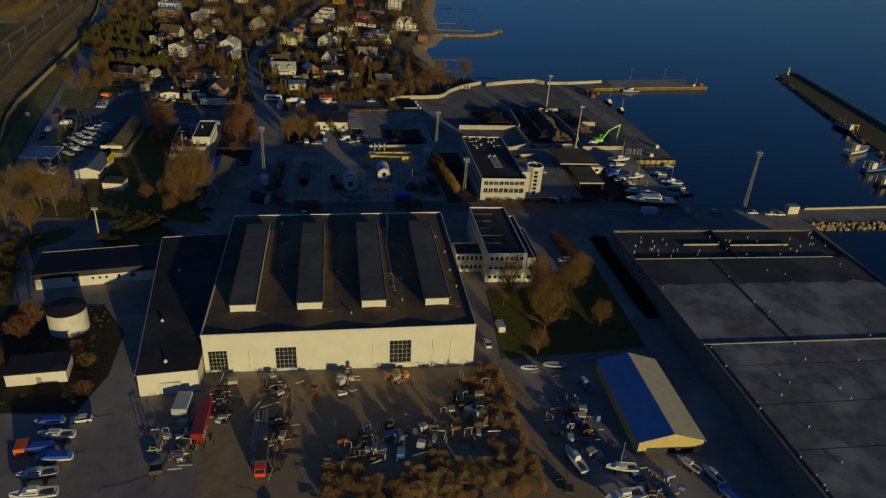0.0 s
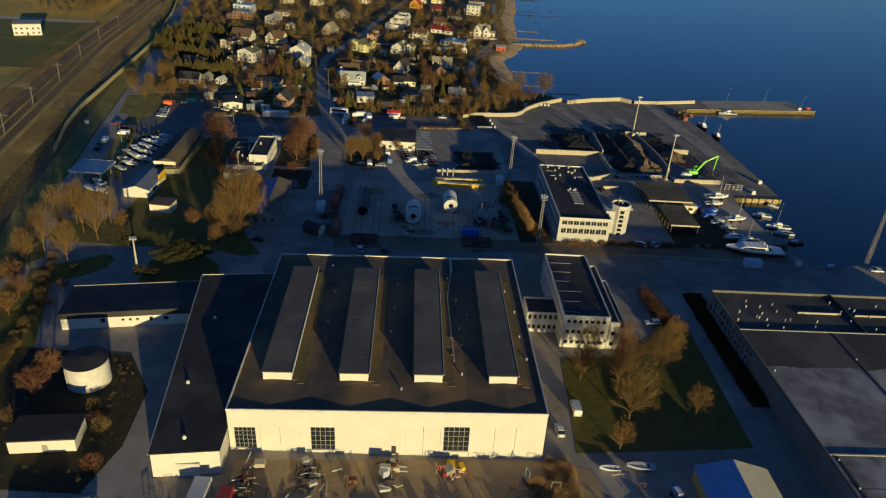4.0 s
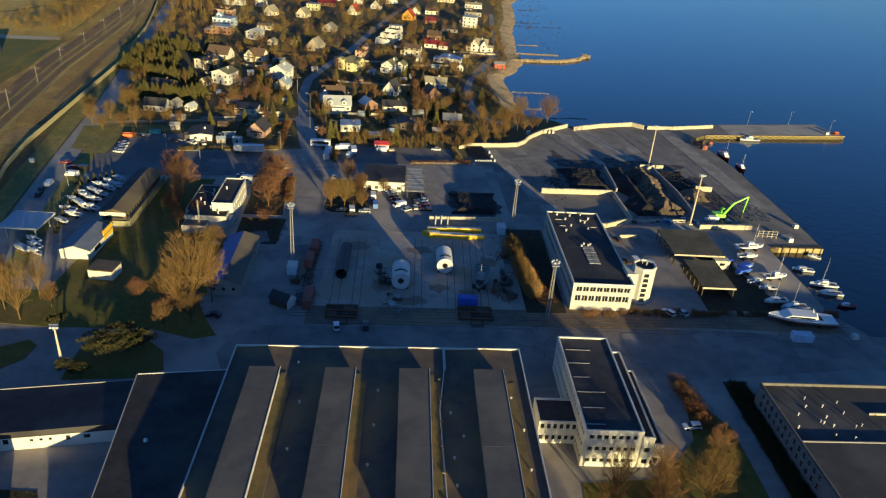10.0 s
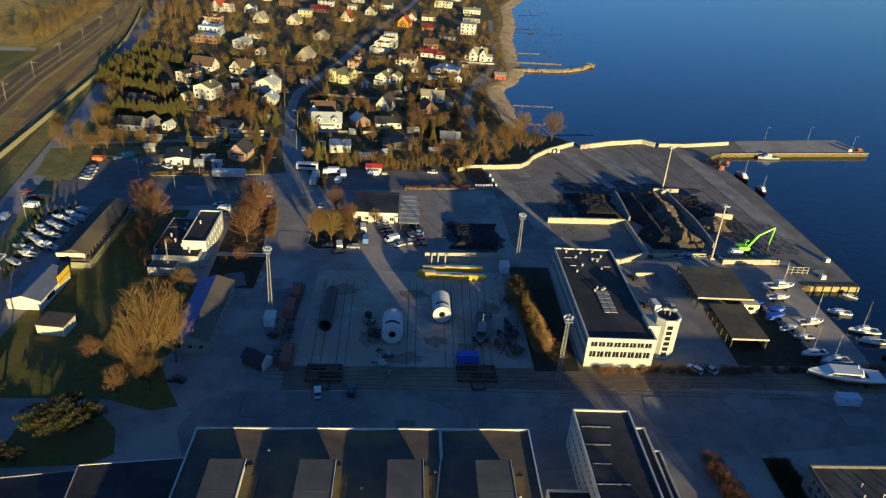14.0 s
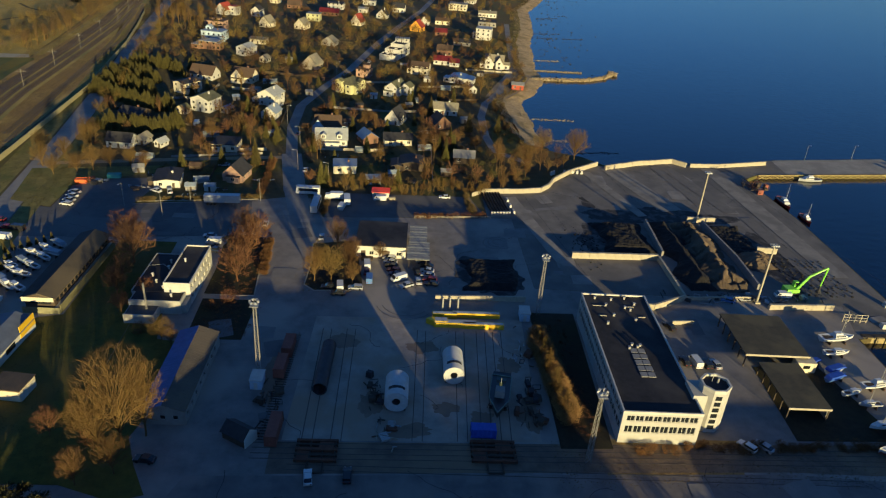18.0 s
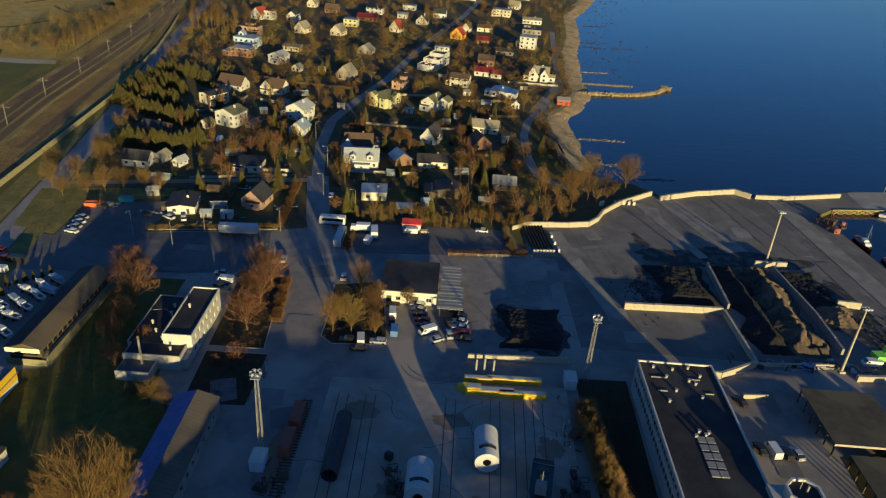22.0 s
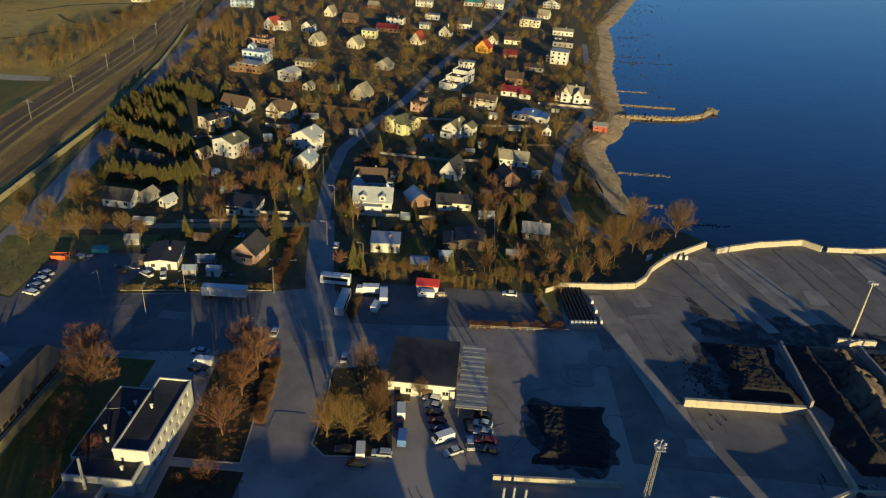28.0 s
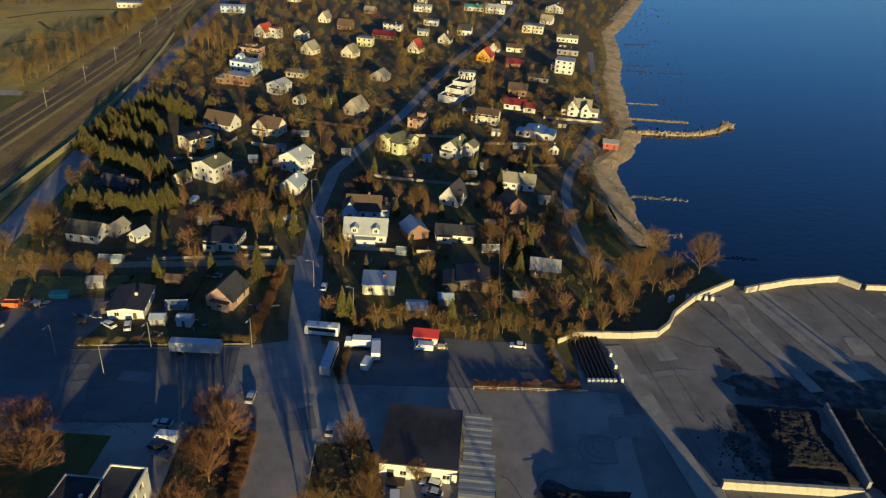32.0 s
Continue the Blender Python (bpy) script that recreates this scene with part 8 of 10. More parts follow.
DAMP = mat("brown_oil_stain", (0.25, 0.175, 0.115), 0.85, (0.16, 0.115, 0.08), 0.3, third=(0.20, 0.14, 0.095), big=0.15)
SPILL = mat("black_spill", (0.050, 0.046, 0.044), 0.9, (0.025, 0.023, 0.022), 0.8, third=(0.10, 0.09, 0.08), big=0.3)
for k, (cx, cy, rx, ry) in enumerate(((92, 355, 13, 20), (100, 377, 18, 8), (122, 380, 20, 9), (148, 345, 13, 30), (140, 378, 14, 7), (47, 326, 14, 16), (94, 391, 5, 8))):
    stain(cx, cy, rx, ry, 3.7 * k + 1, "spill_ground", SPILL, "ragged black spill round the heaps", 0.125 + 0.001 * k if k == 5 else 0.053 + 0.001 * k)
for k, (cx, cy, rx, ry) in enumerate(((11, 263, 4, 6), (29, 262, 4, 3), (49, 260, 5, 9), (46, 279, 4, 6), (3, 288, 6, 5), (24, 286, 5, 4), (-13, 272, 4, 14), (37, 259, 4, 3), (20, 254, 8, 3))):
    stain(cx, cy, rx, ry, 2.3 * k + 40, "stain_ground", DAMP, "dark damp stain on the slipway concrete", 0.0405 + 0.0004 * k)
heap("black_heap", "heap of black bulk material in a bay", 90, 344, 108, 371, 2.2, COAL, 3)
heap("black_heap", "dark heap of bulk material", 110.5, 319, 121, 373, 5.0, COAL, 9)
heap("gravel_heap", "long ridge of brown gravel", 116, 318.5, 132, 373, 5.6, GRAVEL, 5, 1.0, 1.0)
heap("black_heap", "flat dark spread of bulk material beyond the bay wall", 134.5, 346, 146, 371, 1.0, COAL, 6)
heap("gravel_heap", "low brown heap of gravel", 137, 335, 148, 349, 2.6, GRAVEL, 7)
heap("black_heap", "flat black heap on the open yard", 38.5, 315.5, 55.5, 336, 1.5, COAL, 8)
exc = thing("excavator", "lime-green material handler with long bent boom", "excavator", pose(143.5, 318.5, 0.04, 0, 0, -82))
part("undercarriage", Shape().box(-1.9, -2.3, 0.35, 1.9, 2.3, 1.1, 0.1), R_DARK, exc)
for sx in (-1, 1):
    for y in (-1.7, 1.7):
        part("wheel", Shape().tube((sx * 1.5, y, 0.6), (sx * 2.1, y, 0.6), 0.6, 0.6, 14), TYRE, exc)
part("body", Shape().extrude_x([(-2.9, 1.3), (1.6, 1.3), (1.6, 2.3), (0.4, 2.6), (-2.9, 2.8)], -1.5, 1.5), P_GREEN, exc)
cabx = part("cab", Shape().extrude_x([(0.5, 2.4), (2.3, 2.4), (2.2, 4.2), (0.7, 4.3)], -1.6, -0.3), P_GREEN, exc)
part("cab_glass", Shape().extrude_x([(0.7, 3.0), (2.34, 3.0), (2.26, 4.0), (0.8, 4.05)], -1.63, -0.27), GLASS, cabx)
part("boom", Shape().tube((0.4, 1.2, 2.2), (0.4, 4.4, 6.6), 0.5, 0.42, 6).tube((0.4, 4.4, 6.6), (0.4, 10.2, 9.4), 0.42, 0.3, 6), P_GREEN, exc, "long lime-green bent boom")
part("stick", Shape().tube((0.4, 10.2, 9.4), (0.4, 9.6, 2.8), 0.32, 0.2, 6), P_GREEN, exc)
part("grab", Shape().tube((0.4, 9.6, 2.8), (0.4, 9.6, 1.9), 0.3, 0.3, 8).tube((0.4, 9.6, 1.9), (0.4, 9.6, 0.4), 0.25, 0.9, 8), R_DARK, exc)
car(139.5, 316.5, 85, P_WHITE, "white", "van")
# ---- boats by the basin ----
for x, y, turn, length, text, coat, mast, cover in (
    (143.5, 292.5, -84, 10.5, "white sailing yacht on land with mast", P_WHITE, 8.5, None), (139.5, 285.6, -86, 7.5, "white sailing boat hull on land", P_WHITE, 0, None), (142.5, 271.6, -82, 8.5, "white sailing boat on land with tall mast", P_WHITE, 9.5, None),
    (135, 278, -70, 7.0, "boat under blue cover on land", P_WHITE, 0, TARP_BLUE), (133, 274.5, -70, 7.0, "boat with blue tarpaulin", P_BLUE, 0, TARP_BLUE), (130.5, 281, -66, 5.5, "small boat with dark blue cover", P_DBLUE, 0, TARP_BLUE), (134, 268.5, -75, 6.0, "small white boat on land", P_WHITE, 0, None),
    (134.5, 256, 96, 8.0, "pale blue sailing boat on land", P_WHITE, 8.0, None), (138.5, 252.2, 96, 9.5, "pale sailing boat with mast on land", P_GREY, 8.5, None), (136, 264, 90, 6.0, "small grey boat on land", P_GREY, 6.0, None),
):
    boat(x, y, turn, length, text, coat, mast=mast, cover=cover, boom=False)
for x, y, turn, length, text, coat, mast in (
    (158.5, 281.4, 80, 7.5, "white boat moored in the basin", P_WHITE, 0), (160, 271, 84, 9.5, "white sailing boat with orange deck gear moored in the basin", P_WHITE, 10.0), (159.5, 265.7, 82, 8.0, "white boat moored in the basin", P_WHITE, 0),
    (168.5, 291.5, 60, 4.5, "small white boat at the pontoon", P_WHITE, 0), (160.5, 258.2, 88, 6.0, "small dark red boat moored in the basin", paint("dull_red_paint", (0.16, 0.03, 0.03), 0.6), 0), (181.5, 384, 176, 9.0, "small fishing boat at the quay", P_RED, 7.0), (179.8, 399, 176, 12.0, "fishing boat with derrick at the quay", P_RED, 8.0),
    (206, 426.6, 95, 11.0, "low barge moored at the pier", P_GREY, 0), (152, 236.2, 100, 5.5, "small boat at the slip", P_BLUE, 0),
):
    boat(x + (9 if x == 152 else 0), y, turn, length, text, coat, mast=mast, afloat=(x != 152), cradle=False, boom=False)
ANTI = paint("dull_red_antifouling", (0.15, 0.035, 0.03), 0.7)
yacht = boat(137.5, 246, 82, 21, "large white motor yacht with dark red bottom on land", P_WHITE, cabin=False)
part("antifouling", hull_shape(21.1, 6.7, 1.45, 0.1), ANTI, yacht, at=pose(0, -0.1, 0.56))
part("superstructure", Shape().extrude_x([(-4, 2.8), (6.5, 3.0), (4.2, 4.6), (-3.6, 4.7)], -2.2, 2.2), P_WHITE, yacht)
part("saloon_glass", Shape().extrude_x([(-3.2, 3.3), (5.4, 3.5), (4.3, 4.2), (-3.2, 4.2)], -2.23, 2.23), GLASS, yacht)
part("radar_arch", Shape().tube((-1.8, -4.6, 2.8), (-1.4, -3.4, 6.0), 0.16, 0.14).tube((1.8, -4.6, 2.8), (1.4, -3.4, 6.0), 0.16, 0.14).tube((-1.4, -3.4, 6.0), (1.4, -3.4, 6.0), 0.14, 0.14), P_WHITE, yacht)
yacht.matrix_basis = yacht.matrix_basis @ Matrix.Diagonal((0.95, 0.95, 0.74, 1))
part("aft_deck", Shape().box(-2.2, -9.6, 2.55, 2.2, -5, 2.7), TIMBER, yacht)
container(132.5, 236.5, 85, BLUEWALL, "pale blue site cabin on the asphalt", 5.6, 2.5, 2.6)
for x, y in ((163.3, 300.5), (172, 312.6), (150, 238)):
    b = thing("bollard_block", "white concrete bollard block on the quay", "bollard", pose(x, y, 0.04))
    part("block", Shape().box(-0.9, -0.9, 0, 0.9, 0.9, 1.5, 0.12), WHITE_CLEAN, b)
OCHRE = mat("ochre_timber", (0.36, 0.28, 0.12), 0.85, (0.24, 0.18, 0.08), 0.8)
jetty = thing("jetty", "yellow-sided pontoon jetty at the basin", "jetty", pose(167, 295.3, 0))
part("side_beam", Shape().box(-13.5, -0.6, -1.8, 6.4, -0.1, 0.1), OCHRE, jetty, "pale yellow timber face")
part("deck", Shape().box(-13.5, -0.1, 0.04, 6.4, 1.6, 0.2), SLEEPER, jetty)
for k in range(7):
    part("fender_post", Shape().tube((-12.5 + 3 * k, -0.75, -2.2), (-12.5 + 3 * k, -0.75, 0.5), 0.16, 0.16), SLEEPER, jetty)

# ---- sea walls, pier, breakwater ----
panel_wall("sea_wall", "pale concrete sea wall round the quay", [(51.5, 394.8), (68, 396.5), (75.5, 398), (80, 403), (83.2, 409.3), (92, 419.1), (101, 425.8), (107.5, 430.7)], 2.0, 0.8)
panel_wall("sea_wall", "pale concrete sea wall on the quay's north edge", [(109.7, 425.8), (126.5, 433), (144.4, 437.6), (149.6, 433.1)], 2.2, 0.9)
panel_wall("sea_wall", "long concrete sea wall towards the pier", [(151.6, 433.6), (165.6, 434.4), (191, 440.5)], 1.8, 0.9)
DECK = mat("pale_pier_concrete", (0.36, 0.325, 0.265), 0.9, (0.25, 0.226, 0.187), 0.2, third=(0.24, 0.215, 0.18), big=0.08, bump=0.3, bump_scale=3)
fill([(196, 429.2), (223, 432.1), (264.2, 436.6), (260.3, 447), (258.4, 455.4), (200, 447.4), (197, 446.2)], 0.07, "pier_pavement", DECK, "pale concrete deck of the pier")
pier = thing("pier_face", "yellow timber fender frames on the pier", "fender")
for (ax, ay), (bx, by), n in (((181.5, 426.8), (223, 431.2), 11), ((223, 431.2), (265, 435.7), 11)):
    for k in range(n):
        a, b = Vector((ax, ay)).lerp(Vector((bx, by)), k / n), Vector((ax, ay)).lerp(Vector((bx, by)), (k + 1) / n)
        q = Shape()
        for (p, zp), (r, zr) in (((a, -2.2), (a, 0.3)), ((a, -2.0), (b, 0.1)), ((a, 0.1), (b, -2.0)), ((a, 0.15), (b, 0.15))):
            q.tube((p.x, p.y - 0.25, zp), (r.x, r.y - 0.25, zr), 0.17, 0.17, 5)
        part("fender_frame", q, OCHRE, pier)
for x, y in ((215, 449), (241, 452.5), (257.5, 439)):
    street_lamp(x, y, 180, 8.0, "twin-armed lamp on the pier edge")
panel_wall("breakwater_wall", "low parapet wall on the outer breakwater", [(306, 232), (332, 338), (361, 478)], 1.4, 0.8, 4.0, GREYWALL)
beacon = thing("beacon", "small white harbour light on the breakwater head", "beacon", pose(352, 476, 0))
part("tower", Shape().tube((0, 0, 0), (0, 0, 4.6), 0.8, 0.6, 12), WHITE_CLEAN, beacon)
part("lantern", Shape().tube((0, 0, 4.6), (0, 0, 5.6), 0.45, 0.4, 10), P_GREEN, beacon)
for x, y, turn, length, coat, text in ((307, 352, 8, 17, P_DBLUE, "dark fishing trawler with rigging"), (287, 312, -70, 20, P_WHITE, "white-hulled fishing trawler with deckhouse"), (277, 286, -80, 17, P_BLUE, "blue fishing trawler with deckhouse"), (268, 268, -80, 13, P_DBLUE, "small blue fishing boat")):
    t = boat(x, y, turn, length, text + " moored at the breakwater", coat, cabin=False, afloat=True, cradle=False)
    zt = 0.2 + length * 0.085
    part("wheelhouse", Shape().box(-1.6, -length * 0.3, zt - 0.2, 1.6, -length * 0.1, zt + 3.0, 0.1), WHITE_CLEAN, t)
    part("mast", Shape().tube((0, length * 0.1, zt), (0, length * 0.1, zt + 7), 0.14, 0.08), P_ORANGE, t)
    part("derrick", Shape().tube((0, length * 0.1, zt + 1), (0, length * 0.38, zt + 5.5), 0.1, 0.08), P_ORANGE, t)
    part("gantry", Shape().box(-1.8, -length * 0.44, zt, -1.5, -length * 0.42, zt + 3.6).box(1.5, -length * 0.44, zt, 1.8, -length * 0.42, zt + 3.6).box(-1.8, -length * 0.44, zt + 3.4, 1.8, -length * 0.42, zt + 3.7), P_YELLOW, t)
cabin = thing("mole_cabin", "white site cabin on the mole", "cabin", pose(195, 235.5, 0.04))
part("wall", Shape().box(-2.4, -1.5, 0, 2.4, 1.5, 3.2), WHITE_CLEAN, cabin)
part("roof", Shape().box(-2.5, -1.6, 3.2, 2.5, 1.6, 3.35), R_GREY, cabin)
for x, y, coat, colour in ((184, 233.5, P_WHITE, "white"), (188, 233, P_WHITE, "white"), (177, 235, P_WHITE, "white")):
    car(x, y, 85, coat, colour)
panel_wall("mole_wall", "low pale kerb wall along the mole", [(203, 238), (250, 239.2), (279, 239.5)], 0.9, 0.5)


def rocks(name, text, places, seed, material=None):
    """Rough boulders, joined."""
    rng_ = random.Random(seed)
    s = Shape()
    for x, y, z, r in places:
        s.m = Matrix.Translation((x, y, z)) @ pose(0, 0, 0, rng_.uniform(0, 360), rng_.uniform(0, 360), 0) @ Matrix.Diagonal((r * rng_.uniform(0.7, 1.2), r * rng_.uniform(0.7, 1.2), r * rng_.uniform(0.6, 0.9), 1))
        g = (1 + math.sqrt(5)) / 2
        pts = [Vector(p).normalized() * rng_.uniform(0.85, 1.15) for p in ((-1, g, 0), (1, g, 0), (-1, -g, 0), (1, -g, 0), (0, -1, g), (0, 1, g), (0, -1, -g), (0, 1, -g), (g, 0, -1), (g, 0, 1), (-g, 0, -1), (-g, 0, 1))]
        s.add(pts, [(0, 11, 5), (0, 5, 1), (0, 1, 7), (0, 7, 10), (0, 10, 11), (1, 5, 9), (5, 11, 4), (11, 10, 2), (10, 7, 6), (7, 1, 8), (3, 9, 4), (3, 4, 2), (3, 2, 6), (3, 6, 8), (3, 8, 9), (4, 9, 5), (2, 4, 11), (6, 2, 10), (8, 6, 7), (9, 8, 1)])
    me = raw_mesh(name, s.v, s.f, material or ROCK)
    return tagged(new(name, me), text, "rocks", kind="stuff")


rr = random.Random(91)
rocks("mole_rocks", "rock armour on the mole's slope", [(rr.uniform(198, 303), 225.6 - 3.4 * f, -0.2 - 1.6 * f, rr.uniform(0.6, 1.2)) for f in [rr.random() for k in range(420)]], 1)
rocks("breakwater_rocks", "rock armour along the breakwater", [(Vector((296, 301)).lerp(Vector((343, 475)), f).x - rr.uniform(0, 2), 301 + 174 * f, rr.uniform(-1.9, -0.6), rr.uniform(0.6, 1.2)) for f in [rr.random() for k in range(220)]], 2, WALLCON)


def groyne(ax, ay, bx, by, n, text, size=0.8, width=1.4, high=0.3, seed=1, material=None):
    rg = random.Random(seed)
    pts = []
    for k in range(n):
        f = rg.random()
        d = Vector((bx - ax, by - ay))
        q = Vector((ax, ay)) + d * f + Vector((-d.y, d.x)).normalized() * rg.gauss(0, width * 0.45)
        pts.append((q.x, q.y, rg.uniform(-1.9, -1.7 + high), rg.uniform(0.5, 1.0) * size))
    rocks("groyne", text, pts, seed, material)


def bank(points, width, top, text):
    """A solid rubble bank along a line, with sloping sides."""
    s = Shape()
    for i, p in enumerate(points):
        a, b = Vector(points[max(i - 1, 0)]), Vector(points[min(i + 1, len(points) - 1)])
        n = Vector((-(b - a).y, (b - a).x)).normalized()
        for f, z in ((-1.0, -3.0), (-0.5, top - 0.25), (-0.2, top), (0.2, top), (0.5, top - 0.25), (1.0, -3.0)):
            q = Vector(p) + n * width * f * (1 + 0.25 * noise.noise((i * 0.9, f, 2.2)))
            s.v.append((q.x, q.y, z + 0.3 * noise.noise((i * 1.7, f * 3, 5.0))))
    s.f = [(6 * i + k, 6 * i + k + 1, 6 * i + 7 + k, 6 * i + 6 + k) for i in range(len(points) - 1) for k in range(5)]
    return tagged(part("groyne_bank", s, ROCK), text, "groyne", kind="structure")


def spread(points, n):
    """n points at even steps along a line."""
    steps = [0.0]
    for a, b in zip(points, points[1:]):
        steps.append(steps[-1] + math.dist(a, b))
    out = []
    for k in range(n):
        d = steps[-1] * k / (n - 1)
        i = max(i for i in range(len(points) - 1) if steps[i] <= d + 1e-6)
        f = (d - steps[i]) / (steps[i + 1] - steps[i])
        out.append((points[i][0] + (points[i + 1][0] - points[i][0]) * f, points[i][1] + (points[i + 1][1] - points[i][1]) * f))
    return out


GROYNE = spread([(104, 583), (109, 583.3), (122.7, 584.3), (134.9, 585.3), (145.1, 589), (154.8, 595.8), (163.5, 606.5)], 36)
bank(GROYNE, 1.9, -0.6, "curved bank of the long stone groyne")
gr = random.Random(11)
rocks("groyne", "boulders on the long curved stone groyne", [(x + gr.uniform(-1, 1), y + gr.gauss(0, 0.9), -1.0 + gr.uniform(-0.5, 0.7), gr.uniform(0.35, 0.8)) for x, y in GROYNE for k in range(22)], 11)
rocks("groyne", "pile of boulders at the head of the groyne", [(163 + gr.gauss(0, 1.3), 606 + gr.gauss(0, 2.0), -0.9 + gr.uniform(-0.6, 0.9), gr.uniform(0.4, 0.95)) for k in range(110)], 22)
bank([(105 + 2 * k, 607.7 - 0.02 * k) for k in range(19)], 1.4, -1.2, "low bank of the short stone groyne")
groyne(106, 607.7, 142.3, 607.4, 380, "short stone groyne in the sea", 0.5, 1.8, 0.4, 12)
groyne(113, 637, 133.6, 638.6, 130, "low stone groyne", 0.45, 1.0, 0.3, 13)
groyne(88, 500.4, 112.7, 500.4, 170, "line of awash stones", 0.4, 1.8, 0.1, 14)
groyne(88, 469, 101.6, 466.3, 90, "scattered awash stones", 0.35, 3.0, 0.1, 15)
groyne(122, 716, 171.3, 720, 130, "low dark stone groyne", 0.5, 1.0, 0.1, 16, R_DARK)
groyne(129, 732.5, 154.4, 738, 70, "low dark stone groyne", 0.5, 1.0, 0.1, 17, R_DARK)
groyne(97.5, 450, 124.2, 452.8, 80, "dark stones awash off the quay", 0.5, 1.2, 0.0, 18, R_DARK)
groyne(146, 805, 169.7, 811.5, 50, "low dark stone groyne", 0.6, 1.2, 0.1, 19, R_DARK)
rocks("shore_stones", "boulders strewn along the beach", [(along(SHORE, y) + d, y, beach_height(d) - 0.05, rr.uniform(0.14, 0.42)) for d, y in [(rr.gauss(-0.5, 2.4), rr.uniform(453, 900)) for k in range(900)]], 20)
rocks("sea_stones", "dark weedy stones in the shallows", [(along(SHORE, y) + abs(rr.gauss(0, 20)) + 5, y, -1.95, rr.uniform(0.4, 0.9)) for y in [rr.uniform(590, 1000) for k in range(260)]], 21, R_DARK)
boat(103, 439.5, 70, 6.5, "white motorboat moored off the sea wall", afloat=True, cradle=False)
for k in range(7):
    bl = thing("concrete_block", "white concrete barrier block by the sea wall", "block", pose(86 + k * 2.0 if k > 1 else 84 + k * 1.2, 417.5 + (k if k < 3 else 2.8), 0.04, 0, 0, -20), group="white barrier blocks")
    part("block", Shape().box(-0.5, -0.9, 0, 0.5, 0.9, 1.4, 0.12), WHITE_CLEAN, bl)

# ---- store with lean-to, its cars, the junction ----
store = thing("store_building", "low cream store with flat dark roof", "store", pose(12.6, 345.6, 0.03, 0, 0, -2.5))
s = Shape()
holes = [(1.5, 0.05, 3.0, 2.4), (4.2, 0.9, 5.6, 2.2), (8.2, 0.05, 10.8, 2.6), (13.0, 0.9, 14.6, 2.2)]
for i, (m, length) in enumerate(sides(16, 17.5)):
    facade(s, m, length, 4.2, holes if i == 0 else [])
part("wall", s, WHITE, store)
for x0, z0, x1, z1 in holes:
    if z0 > 0.5:
        window(store, sides(16, 17.5)[0][0] @ pose(x0, 0, z0), x1 - x0, z1 - z0, (2, 1))
    else:
        part("door", Shape().box(x0, 0.1, z0, x1, 0.18, z1), TIMBER, store, at=sides(16, 17.5)[0][0])
part("roof", Shape().box(-8.4, -9.2, 4.2, 8.2, 9.0, 4.5), FELT_BLACK, store)
part("ramp", Shape().box(-6.2, -11.2, 0, -2.5, -8.8, 0.5), TIMBER, store)
lean = thing("lean_to_roof", "open lean-to with weathered corrugated sheets", "canopy", pose(24.6, 341.6, 0.03, 0, 0, -2.5))
for k in range(26):
    y = -12.2 + k * 0.94
    part("sheet", Shape().box(-3.2 - (0.5 if k < 10 else 0), y, 3.35 + 0.03 * (k % 2), 3.6 - (0.9 if k > 12 else 0), y + 0.97, 3.42 + 0.03 * (k % 2)), R_GREY if k % 4 else CREAM_SHEET, lean)
for k in range(5):
    for x in (-2.9, 2.5):
        part("post", Shape().box(x - 0.1, -11.8 + 5.8 * k, 0, x + 0.1, -11.6 + 5.8 * k, 3.3), SLEEPER, lean)
